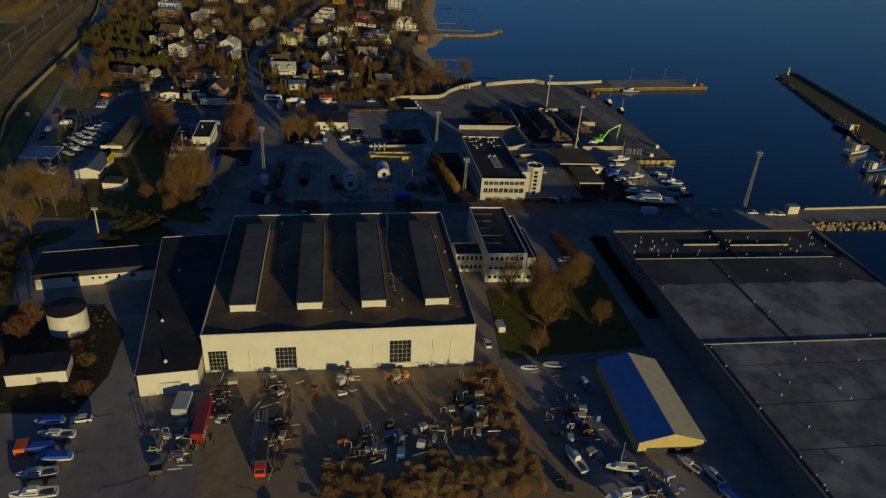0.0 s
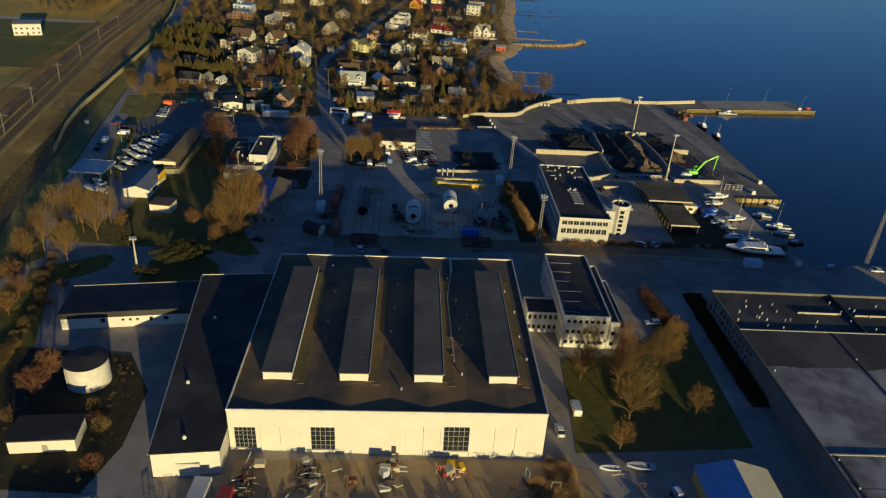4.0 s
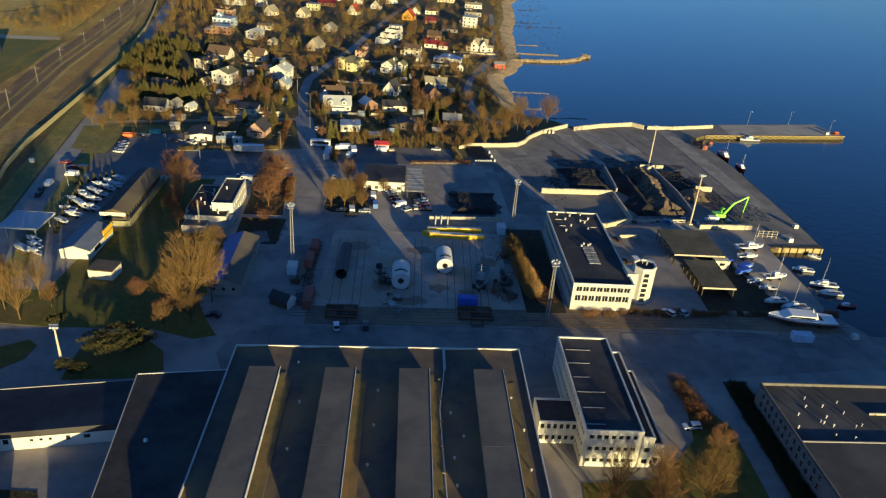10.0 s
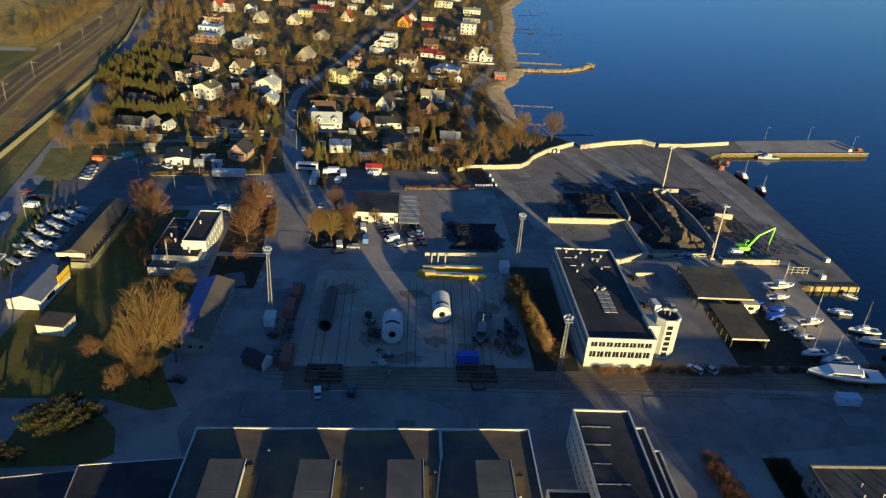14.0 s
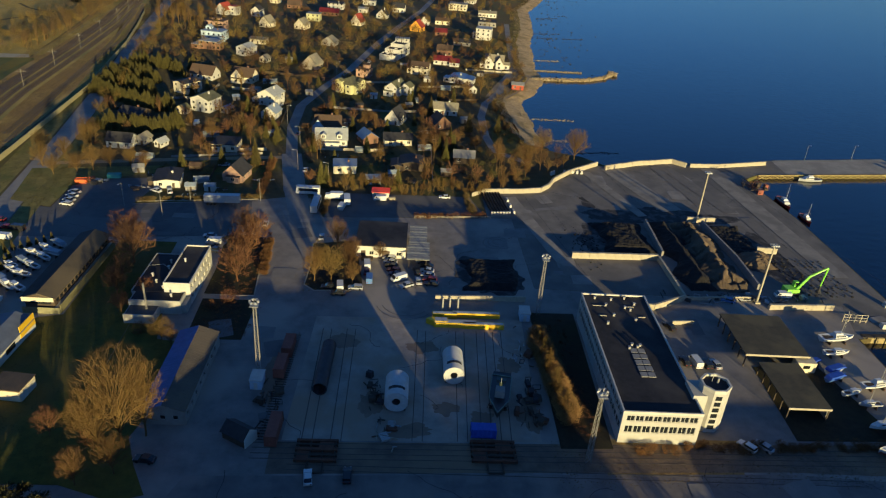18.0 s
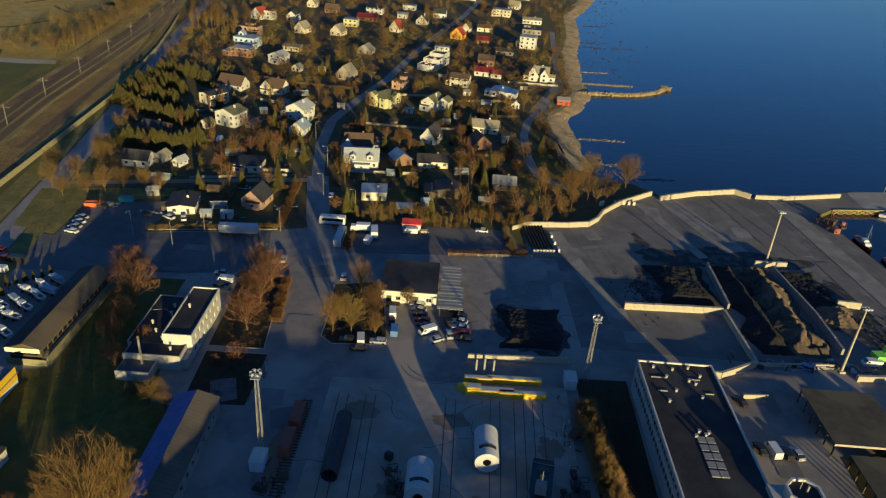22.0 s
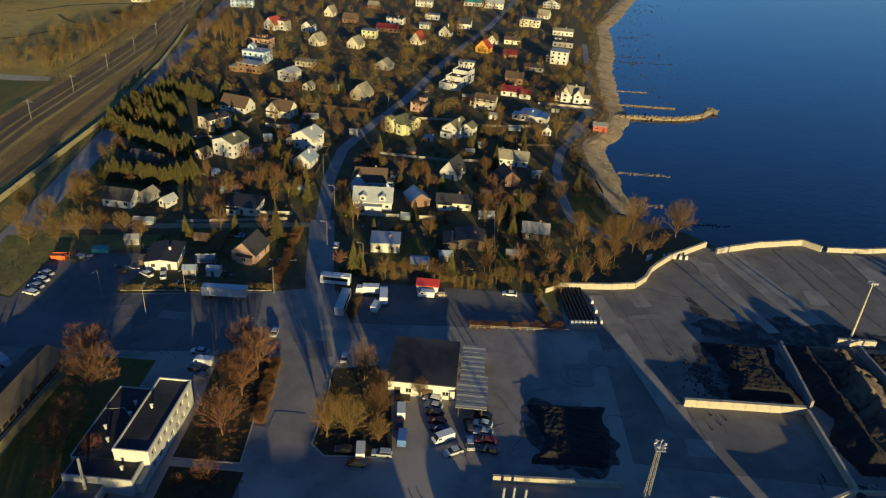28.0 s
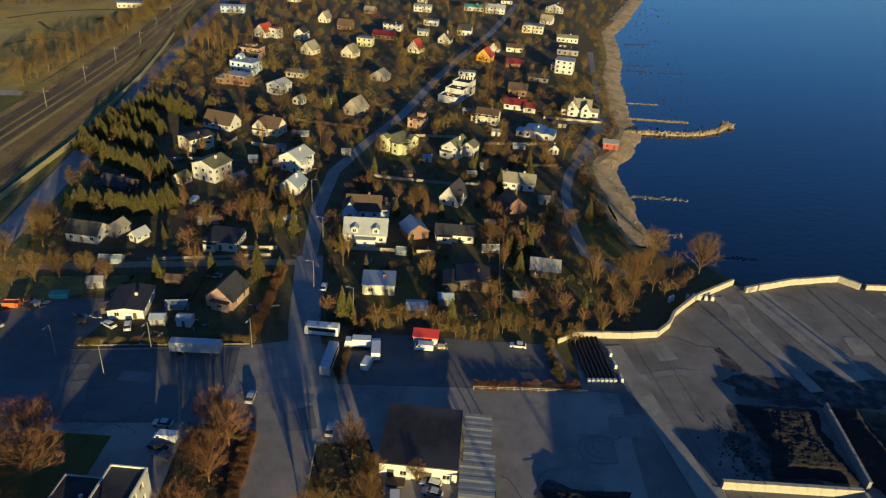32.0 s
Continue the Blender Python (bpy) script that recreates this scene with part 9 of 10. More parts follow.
parked = (
    (8, 329, 4, P_WHITE, "white", "van"), (8, 325, 2, P_RED, "red", "saloon"), (9, 320, 0, P_BLUE, "blue", "van"), (15, 334.5, 75, P_WHITE, "white", "estate"), (15.4, 331.8, 75, P_GREY, "silver", "saloon"), (15.8, 329, 75, P_BLACK, "black", "saloon"), (16.4, 326.2, 75, P_RED, "dark red", "estate"),
    (17, 323.6, 72, P_DBLUE, "navy", "saloon"), (18, 320.8, 120, P_WHITE, "white", "van"), (20.3, 317, 118, P_GREY, "silver", "saloon"), (0.4, 315.2, 5, P_WHITE, "white", "van"), (5, 315, 88, P_GREY, "silver", "estate"), (0, 311.8, 88, P_BLACK, "black", "saloon"), (-3, 315.3, 90, P_BLACK, "dark red", "saloon"),
    (26, 332.5, 80, P_DBLUE, "navy", "estate"), (27, 329.5, 80, P_BLACK, "black", "saloon"), (27, 326.5, 78, P_WHITE, "white", "saloon"), (27, 323.6, 78, P_GREY, "silver", "saloon"), (27.6, 321, 80, P_RED, "dark red", "estate"), (28, 318.4, 80, P_BLACK, "black", "saloon"), (23.6, 326, 10, P_BLACK, "black", "saloon"), (24, 320, 5, P_GREY, "grey", "saloon"),
    (-8, 350, 0, P_GREY, "grey", "saloon"), (-42.3, 343, 88, P_WHITE, "white", "van"), (-44.5, 348, 86, P_GREY, "silver", "saloon"), (-43, 340, 70, P_BLACK, "black", "saloon"), (-41, 337.2, 70, P_DBLUE, "navy", "saloon"), (-38, 347.5, 85, P_BLACK, "black", "estate"), (-20, 411, 0, P_WHITE, "white", "saloon"), (-28, 360, 0, P_GREY, "grey", "saloon"),
    (-2.8, 376.0, -12, P_WHITE, "white", "van"), (11, 384.5, 88, P_WHITE, "white", "van"), (36, 388.5, 85, P_WHITE, "white", "saloon"), (-99.3, 378, 70, P_WHITE, "white", "saloon"), (-99, 374.5, 75, P_GREY, "silver", "saloon"), (-98.6, 371, 75, P_WHITE, "white", "estate"), (-99.8, 381.5, 70, P_GREY, "grey", "saloon"),
    (-78, 341, 80, P_WHITE, "white", "saloon"), (-75, 340, 80, P_WHITE, "white", "saloon"), (-114.5, 356, 85, P_RED, "dark red", "saloon"), (-107.5, 341.5, 85, P_WHITE, "white", "van"), (-110, 350, 85, P_RED, "dark red", "saloon"), (-106, 349, 80, P_BLACK, "black", "van"), (-113, 326, 8, P_BLACK, "black", "saloon"), (-112, 330.5, 5, P_WHITE, "white", "van"), (-112, 321, 4, P_BLACK, "black", "saloon"),
    (-53, 413, 90, P_GREY, "grey", "saloon"), (-67, 385, 20, P_WHITE, "white", "saloon"), (-72, 385, 60, P_WHITE, "white", "saloon"), (-13, 482, 0, P_BLACK, "black", "saloon"), (0, 600, -10, P_GREY, "silver", "saloon"), (-28, 455, 0, P_DBLUE, "navy", "saloon"), (-76, 463, 0, P_WHITE, "white", "van"),
)
for x, y, turn, coat, colour, style in parked:
    car(x, y, turn, coat, colour, style, 0.05)
bus(-12.3, 376, -3, P_GREY, "old grey bus parked by the hedge", 11.0)
bus(-16.4, 388.3, 88, P_WHITE, "white coach parked across the street end", 9.0)
lorry(-6.2, 383.5, 92, P_WHITE, P_WHITE, "white box lorry in the lot", 6.8)
lorry(-1.2, 381, 5, P_WHITE, P_WHITE, "white box van in the lot", 7.5)
trailer(-45.9, 376.2, -88, P_GREY, "long silver box trailer parked along the hedge", 12.6)
stall = thing("red_stall", "bright red market stall with white front", "stall", pose(11.3, 388, 0.05, 0, 0, -2))
part("body", Shape().box(-3.2, -1.3, 0, 3.2, 1.3, 2.3), WHITE_CLEAN, stall)
part("roof", Shape().extrude_x([(-1.7, 2.3), (1.7, 2.9), (1.7, 3.1), (-1.7, 2.5)], -3.5, 3.5), P_SIGNAL, stall)
part("awning", Shape().extrude_x([(-1.72, 2.2), (-1.7, 2.5), (-1.66, 2.5), (-1.68, 2.2)], -3.4, 3.4), P_SIGNAL, stall)
scrap_pile(16.5, 385.5, (3, 2), 8, "pallets and crates beside the stall", 31, [WALLCON, SLEEPER], 1.0, 0.8)
fence = thing("rail_fence", "low pale rail fence along the lot", "fence", pose(24, 369.6, 0.03, 0, 0, 3))
for k in range(15):
    part("post", Shape().box(2 * k - 0.05, -0.05, 0, 2 * k + 0.05, 0.05, 1.1), WALLCON, fence)
for z in (0.55, 1.0):
    part("rail", Shape().box(0, -0.03, z - 0.05, 28, 0.03, z + 0.05), WALLCON, fence)
racks = thing("pipe_rack", "rows of black pipes with white ends", "pipes", pose(55.4, 386.4, 0.05, 0, 0, 6))
for k in range(7):
    x = -3.4 + k * 1.12
    q = Shape()
    for j in range(10):
        a = 0.12 * math.sin(j * 1.7 + k)
        ring = [(x + a + 0.36 * math.cos(t * math.pi / 4), -10 + 2.2 * j, 0.45 + 0.36 * math.sin(t * math.pi / 4)) for t in range(8)]
        q.add(ring, [])
    q.f = [(8 * j + t, 8 * j + (t + 1) % 8, 8 * j + 8 + (t + 1) % 8, 8 * j + 8 + t) for j in range(9) for t in range(8)] + [tuple(range(8)), tuple(range(79, 71, -1))]
    p = part("pipe", q, TYRE, racks, "black ribbed pipe")
    part("end_cap", Shape().box(x - 0.4, -10.9, 0, x + 0.4, -10.1, 0.95), WHITE_CLEAN, p)
for x, y in ((61, 383), (61.6, 377.5), (60.6, 388)):
    b = thing("concrete_block", "white concrete block beside the pipes", "block", pose(x, y, 0.04, 0, 0, 6), group="white barrier blocks")
    part("block", Shape().box(-0.4, -1.1, 0, 0.4, 1.1, 1.1, 0.1), WHITE_CLEAN, b)
panel_wall("lot_wall", "grey concrete wall behind the bulk yard", [(47, 391.5), (52, 395)], 1.6, 0.4)
for x, y, turn in ((-79, 371.5, 170), (-57, 375.6, 170), (-33, 380.2, 170), (-64, 364.5, 0), (-23, 411, 90), (-35, 470, -90), (-9.5, 398, 80), (-25.5, 440, 90), (-18, 560, -90), (-105, 330, 0)):
    street_lamp(x, y, turn)
kerb_lines = [[(-38.3, 309.9), (-24.0, 309.7), (-25.4, 337), (-26.1, 348)], [(-10.4, 345), (-9.7, 329), (-10.4, 316.7), (-7.2, 313.6), (7.3, 314.4)], [(-22.6, 307.6), (-38, 307.8)], [(-76, 376), (-34, 381.6)]]
for line in kerb_lines:
    panel_wall("kerb", "pale concrete kerb", line, 0.2, 0.3, 2.0)
hedge_rng = random.Random(95)
hedge_spots = [(-24.7 + 0.0625 * (y - 321) * -0.9 + 1.2 + hedge_rng.uniform(-1.1, 1.1), y, hedge_rng.uniform(0.4, 0.62)) for y in [hedge_rng.uniform(322, 347.5) for k in range(170)]]
thicket("hedge", "clipped red-brown beech hedge beside the road", hedge_spots, [BUSH[0], BUSH[3]], TWIG_RED, 96, "hedge", wide=1.0)

for cx, cy, w, d, n, sd in ((-30, 336, 5, 26, 50, 86), (-3, 331, 8, 18, 50, 87), (-29, 297, 8, 8, 24, 88), (-64, 160, 11, 20, 46, 89), (61, 277, 3.4, 24, 50, 90)):
    rr = random.Random(sd)
    spots = [(cx + rr.uniform(-w, w), cy + rr.uniform(-d, d), rr.uniform(0.12, 0.32)) for k in range(n * 4)]
    spots = [p for p in spots if math.hypot(p[0] + 62, p[1] - 170) > 6.5 and not (abs(p[0] + 63.5) < 8.5 and abs(p[1] - 150) < 5.5)]
    thicket("low_shrubs", "low brown and dark shrubs in a planted bed", spots, SMALL, HEDGE if sd % 2 else TWIG_RED, sd, "shrubs")

# ---- white works office with chimney, clubhouse, sheds ----
# stained whitewash; the low blocks' shade is also put into its darker colour
SHADED_WHITEWASH = mat("stained_shaded_whitewash", (0.43, 0.41, 0.36), 0.88, (0.25, 0.235, 0.205), 0.5, third=(0.33, 0.315, 0.275), big=0.25, bump=0.2, bump_scale=5)
works = thing("works_office", "white two-storey works office with black flat roofs", "office", pose(-43.5, 315.8, 0.03, 0, 0, -1.8))
s = Shape()
holes = [(1.2 + 2.85 * k, z, 2.9 + 2.85 * k, z + 1.5) for k in range(7) for z in (1.0, 4.2)]
for i, (m, length) in enumerate(sides(7.2, 22.4)):
    facade(s, m, length, 6.8, holes if i == 1 else [])
part("wall", s, WHITE_CLEAN, works)
for x0, z0, x1, z1 in holes:
    window(works, sides(7.2, 22.4)[1][0] @ pose(x0, 0, z0), x1 - x0, z1 - z0, (3, 1))
part("roof", Shape().box(-3.4, -11.0, 6.2, 3.4, 11.0, 6.45), FELT_BLACK, works)
part("parapet", ring_wall(7.3, 22.5, 6.2, 6.85, 0.28), WHITE_CLEAN, works)
part("rear_block", Shape().box(-12.6, -11.2, 0, -3.62, 10.4, 3.6), SHADED_WHITEWASH, works, "lower white block")
part("rear_roof", Shape().box(-12.4, -11.1, 3.6, -3.63, 10.2, 3.75), FELT_BLACK, works)
part("rear_parapet", Shape().box(-12.6, -11.2, 3.6, -12.35, 10.4, 4.0).box(-12.35, 10.1, 3.6, -3.63, 10.4, 4.0), SHADED_WHITEWASH, works)
part("front_block", Shape().box(-11.6, -16.4, 0, 2.3, -11.22, 3.6), SHADED_WHITEWASH, works, "low stained white front block darkened for shade")
part("front_roof", Shape().box(-11.3, -16.1, 3.6, 2.0, -11.25, 3.7), FELT_BLACK, works)
part("front_parapet", Shape().box(-11.6, -16.4, 3.6, 2.3, -16.1, 4.15).box(2.0, -16.1, 3.6, 2.3, -11.3, 4.15), SHADED_WHITEWASH, works)
part("front_step", Shape().box(2.31, -15.6, 0, 3.55, -11.23, 2.6), SHADED_WHITEWASH, works)
part("boiler_room", Shape().box(-11.4, -21.6, 0, -3.4, -16.42, 2.4), SHADED_WHITEWASH, works)
part("boiler_roof", Shape().box(-11.1, -21.3, 2.4, -3.7, -16.5, 2.5), FELT, works)
part("boiler_parapet", Shape().box(-11.4, -21.6, 2.4, -3.4, -21.3, 2.8), SHADED_WHITEWASH, works)
part("flue", Shape().tube((-6.4, -17.8, 2.4), (-6.4, -17.8, 10.4), 0.32, 0.27, 12), POST, works, "tall pale metal flue")
for x, y, z in ((-1.2, 1.6, 6.4), (-4.6, 7.6, 3.7), (-6.2, 1.5, 3.7), (-7.2, -6.5, 3.7), (-4.4, -9.6, 3.7), (-1.0, -13.5, 3.6), (-6.6, 5.0, 3.7), (-9.4, -3, 3.7)):
    part("roof_vent", Shape().tube((x, y, z), (x, y, z + 1.0), 0.26, 0.26, 8).tube((x, y, z + 1.0), (x, y, z + 1.25), 0.46, 0.18, 8), WHITE_CLEAN, works)
part("roof_cable", Shape().tube((-12.2, 2.5, 4.1), (-8, 2.8, 4.6), 0.05, 0.05, 4).tube((-8, 2.8, 4.6), (-3.7, -1.5, 4.0), 0.05, 0.05, 4), STEEL, works)
club = thing("clubhouse", "long brown-roofed clubhouse with yellow-grey balcony", "clubhouse", pose(-78, 318, 0.03, 0, 0, -2.0))
CW, CD = 7.8, 37
s = Shape()
holes = [(1.0 + 2.4 * k, 2.2, 2.9 + 2.4 * k, 3.9) for k in range(15)]
for i, (m, length) in enumerate(sides(CW, CD)):
    facade(s, m, length, 4.4, holes if i == 1 else ([(0.8, 2.2, 6.8, 3.9)] if i == 0 else []))
part("wall", s, TIMBER, club)
for x0, z0, x1, z1 in holes:
    window(club, sides(CW, CD)[1][0] @ pose(x0, 0, z0), x1 - x0, z1 - z0, (1, 1), R_DARK)
window(club, sides(CW, CD)[0][0] @ pose(0.8, 0, 2.2), 6.0, 1.7, (4, 1), R_DARK)
CLUB_FELT = mat("club_brown_felt", (0.118, 0.092, 0.055), 0.92, (0.075, 0.060, 0.040), 0.3, third=(0.14, 0.105, 0.058), big=0.06, bump=0.3, bump_scale=4)
# the west slope's shade is put into its colour by using black felt
for sx, felt in ((-1, FELT_BLACK), (1, CLUB_FELT)):
    part("roof_slope", Shape().add([(0, -19.4, 5.9), (sx * 4.7, -19.4, 4.3), (sx * 4.7, 18.9, 4.3), (0, 18.9, 5.9), (0, -19.4, 6.15), (sx * 4.7, -19.4, 4.55), (sx * 4.7, 18.9, 4.55), (0, 18.9, 6.15)], [(0, 1, 2, 3), (4, 5, 6, 7), (0, 1, 5, 4), (1, 2, 6, 5), (2, 3, 7, 6), (3, 0, 4, 7)]), felt, club, "felt slope coloured black for shade" if sx < 0 else "worn brown felt slope")
part("gable", Shape().add([(-4.2, -19.2, 4.3), (4.2, -19.2, 4.3), (0, -19.2, 5.85), (-4.2, -19.0, 4.3), (4.2, -19.0, 4.3), (0, -19.0, 5.85)], [(0, 1, 2), (5, 4, 3), (0, 3, 4, 1), (1, 4, 5, 2), (2, 5, 3, 0)]), TIMBER, club)
part("gable_board", Shape().box(-4.2, -19.5, 3.6, 4.2, -19.41, 4.9), CREAM, club)
part("balcony", Shape().box(4.0, -19.2, 1.6, 5.6, 18.5, 1.8), WALLCON, club)
part("balcony_wall", Shape().box(5.5, -19.4, 0.2, 5.65, 18.5, 2.6), mat("olive_boards", (0.20, 0.18, 0.09), 0.8), club, "olive board balcony front")
part("front_wall", Shape().box(-4.4, -19.7, 0, 5.5, -19.55, 1.9), mat("olive_render", (0.24, 0.22, 0.12), 0.8), club)

# the west slope's blue is shade put into the colour; east is brown-grey
SHED_ROOF = {-1: mat("shaded_shed_sheet", (0.10, 0.135, 0.30), 0.7, (0.07, 0.095, 0.22), 0.5, bump=0.3, bump_scale=5), 1: mat("brown_grey_shed_sheet", (0.105, 0.088, 0.068), 0.85, (0.068, 0.058, 0.048), 0.5, third=(0.125, 0.10, 0.07), big=0.1, bump=0.3, bump_scale=5)}
grey_shed = thing("grey_shed", "grey gabled shed with brown-grey roof, west slope coloured blue for shade", "shed", pose(-33.7, 270.7, 0.03, 0, 0, -1.6))
SW, SL = 9.6, 30.2
s = Shape()
holes = [(1.2, 1.4, 2.4, 2.6), (4.0, 1.4, 5.2, 2.6), (6.8, 1.4, 8.0, 2.6)]
side_holes = [(1.5 + 3.4 * k, 1.2, 2.9 + 3.4 * k, 2.6) for k in range(8)]
for i, (m, length) in enumerate(sides(SW, SL)):
    facade(s, m, length, 4.0, holes if i == 0 else side_holes if i == 1 else [])
for y in (-SL / 2, SL / 2):
    s.add([(-SW / 2, y, 4.0), (SW / 2, y, 4.0), (0, y, 5.6)], [(0, 1, 2)])
part("wall", s, GREYWALL, grey_shed)
for x0, z0, x1, z1 in holes:
    window(grey_shed, sides(SW, SL)[0][0] @ pose(x0, 0, z0), x1 - x0, z1 - z0)
for x0, z0, x1, z1 in side_holes:
    window(grey_shed, sides(SW, SL)[1][0] @ pose(x0, 0, z0), x1 - x0, z1 - z0)
for sx in (-1, 1):
    for k in range(29):
        q = Shape()
        y0, y1 = -SL / 2 - 0.3 + k * (SL + 0.6) / 29, -SL / 2 - 0.3 + (k + 1) * (SL + 0.6) / 29 - 0.04
        q.add([(0, y0, 5.65), (sx * 5.0, y0, 3.92), (sx * 5.0, y1, 3.92), (0, y1, 5.65), (0, y0, 5.72), (sx * 5.0, y0, 4.0), (sx * 5.0, y1, 4.0), (0, y1, 5.72)], [(0, 1, 2, 3), (4, 5, 6, 7), (0, 1, 5, 4), (1, 2, 6, 5), (2, 3, 7, 6)])
        part("roof_sheet", q, SHED_ROOF[sx], grey_shed)

yard_office = thing("yard_office", "grey-roofed office with bright yellow panel", "office", pose(-82.5, 283.5, 0.03, 0, 0, -4))
part("wall", Shape().box(-4.0, -8.5, 0, 5.2, 8.5, 3.2), WHITE, yard_office)
for x0, x1, z0, z1 in ((-4.4, 0.6, 3.0, 4.5), (0.6, 5.5, 4.5, 3.0)):
    part("roof_slope", Shape().add([(x0, -8.8, z0), (x1, -8.8, z1), (x1, 8.8, z1), (x0, 8.8, z0), (x0, -8.8, z0 + 0.2), (x1, -8.8, z1 + 0.2), (x1, 8.8, z1 + 0.2), (x0, 8.8, z0 + 0.2)], [(3, 2, 1, 0), (4, 5, 6, 7), (0, 1, 5, 4), (1, 2, 6, 5), (2, 3, 7, 6), (3, 0, 4, 7)]), mat("blue_grey_ribbed_sheet", (0.13, 0.15, 0.185), 0.7, (0.09, 0.105, 0.135), 0.4, bump=0.3, bump_scale=4), yard_office)
part("gable", Shape().add([(-4.0, -8.5, 3.2), (5.2, -8.5, 3.2), (0.6, -8.5, 4.5), (-4.0, -8.3, 3.2), (5.2, -8.3, 3.2), (0.6, -8.3, 4.5)], [(0, 1, 2), (5, 4, 3), (0, 3, 4, 1), (1, 4, 5, 2), (2, 5, 3, 0)]), WHITE, yard_office)
part("sign_panel", Shape().box(5.22, 1.5, 1.6, 5.4, 8.4, 4.9), P_YELLOW, yard_office, "bright yellow panel")
part("window", Shape().box(5.2, -5, 1.0, 5.26, -1, 2.4), GLASS, yard_office)
garage = thing("garage", "small cream garage with flat brown roof", "garage", pose(-70.6, 265.8, 0.03, 0, 0, -8))
part("wall", Shape().box(-3.6, -3.0, 0, 3.6, 3.0, 3.0), CREAM, garage)
part("roof", Shape().box(-3.8, -3.2, 3.0, 3.8, 3.2, 3.25), FELT_BROWN, garage)
for k in range(2):
    part("door", Shape().box(3.6, -2.6 + 2.8 * k, 0.05, 3.68, -0.2 + 2.8 * k, 2.3), WHITE_CLEAN, garage)
fuel = thing("fuel_canopy", "flat pale canopy roof on posts", "canopy", pose(-103.5, 292.5, 0.03, 0, 0, -4))
part("roof", Shape().box(-6.2, -6.0, 4.0, 6.2, 6.0, 4.35), R_BLUE, fuel)
part("fascia", ring_wall(12.6, 12.2, 3.8, 4.5, 0.15), WHITE_CLEAN, fuel)
for sx in (-1, 1):
    for sy in (-1, 1):
        part("post", Shape().box(sx * 4.6 - 0.15, sy * 4.4 - 0.15, 0, sx * 4.6 + 0.15, sy * 4.4 + 0.15, 3.9), WHITE_CLEAN, fuel)
random.seed(101)
for k, (x, y) in enumerate(((-96, 299), (-94, 304), (-97, 308), (-93, 311), (-96, 314), (-92, 317), (-95.5, 319.5), (-91, 322), (-95, 325), (-90, 327.5), (-94, 330), (-91.5, 333.5), (-89, 337), (-97, 322), (-98, 316), (-90, 310), (-88, 330), (-99, 285), (-97, 281), (-95, 277), (-100, 279))):
    boat(x, y, random.uniform(50, 75), random.choice((5.5, 6.5, 7.0)), "white motorboat laid up in the boat yard" if k % 4 else "boat under pale blue winter cover", P_WHITE, cover=R_BLUE if k % 4 == 0 else None)
for k in range(18):
    grow(SPRUCE[1], *((-95 - 0.5 * k, 292 + 3.6 * k) if k < 11 else (-103 + 1.75 * (k - 11), 332 + 1.6 * (k - 11))), random.uniform(0.3, 0.45))
fence = thing("mesh_fence", "dark posts of the boat yard fence", "fence", pose(-104, 300, 0.03))
for k in range(20):
    part("post", Shape().box(-0.06 + 0.25 * k, 1.8 * k - 0.06, 0, 0.06 + 0.25 * k, 1.8 * k + 0.06, 1.9), R_DARK, fence)

# ---- railway ----
TRACK_OFF = (1.0, 6.0, 11.0)
MAINLINE = ((240, -140.2), (300, -147), (503, -170), (597, -175), (680, -181), (751, -191.5), (810, -200), (900, -211), (1180, -250))
SIDINGS = ([(-146, 430), (-156.5, 520), (-160.8, 578), (-165.5, 641), (-176, 696), (-183.5, 731), (-190, 757)], [(-151, 440), (-158.5, 530), (-165.5, 603), (-171, 640), (-180, 690), (-187, 731)])


def track_x(y, off):
    """The middle of a track at y."""
    for (y0, x0), (y1, x1) in zip(MAINLINE, MAINLINE[1:]):
        if y <= y1:
            return x0 + (x1 - x0) * (y - y0) / (y1 - y0) - off
    return MAINLINE[-1][1] - off


def tufts(name, label, places, material, wide, high, seed):
    """Low clumps of dry grass, joined: a few blades' width of upright leaf in each."""
    rng_ = np.random.default_rng(seed)
    xy = np.array(places)
    n = len(xy)
    a, w, h = rng_.uniform(0, 6.283, n), wide * rng_.uniform(0.5, 1.2, n), high * rng_.uniform(0.4, 1.2, n)
    dx, dy = np.cos(a) * w, np.sin(a) * w
    z = np.full(n, 0.02 if "lawn" not in name else 0.11)
    tip = np.stack([xy[:, 0] + rng_.normal(0, 0.15, n), xy[:, 1] + rng_.normal(0, 0.15, n), z + h], 1)
    verts = np.stack([np.stack([xy[:, 0] - dx, xy[:, 1] - dy, z], 1), np.stack([xy[:, 0] + dx, xy[:, 1] + dy, z], 1), tip], 1).reshape(-1, 3)
    me = raw_mesh(name, verts.tolist(), np.arange(3 * n).reshape(-1, 3).tolist(), material)
    return tagged(new(name, me), label, "grass", kind="stuff")


DRY = mat("dry_golden_grass", (0.115, 0.076, 0.026), 0.95, (0.075, 0.050, 0.019), 0.2, third=(0.10, 0.080, 0.024), big=0.02)
EARTH = mat("rusty_weeds", (0.11, 0.063, 0.027), 0.95, (0.07, 0.041, 0.019), 0.3)
tr = random.Random(141)
spots = []
while len(spots) < 64000:
    y = 255 + 640 * tr.random() ** 1.3
    x = tr.uniform(track_x(y, 31), track_x(y, -19))
    gap = min(abs(x - track_x(y, o)) for o in TRACK_OFF)
    if track_x(y, 16) < x < track_x(y, -3.5):
        gap = 0
    if gap > 1.9 and noise.noise((x * 0.08, y * 0.03, 2.0)) > -0.25 + (0.3 if gap < 3 else 0):
        spots.append((x, y))
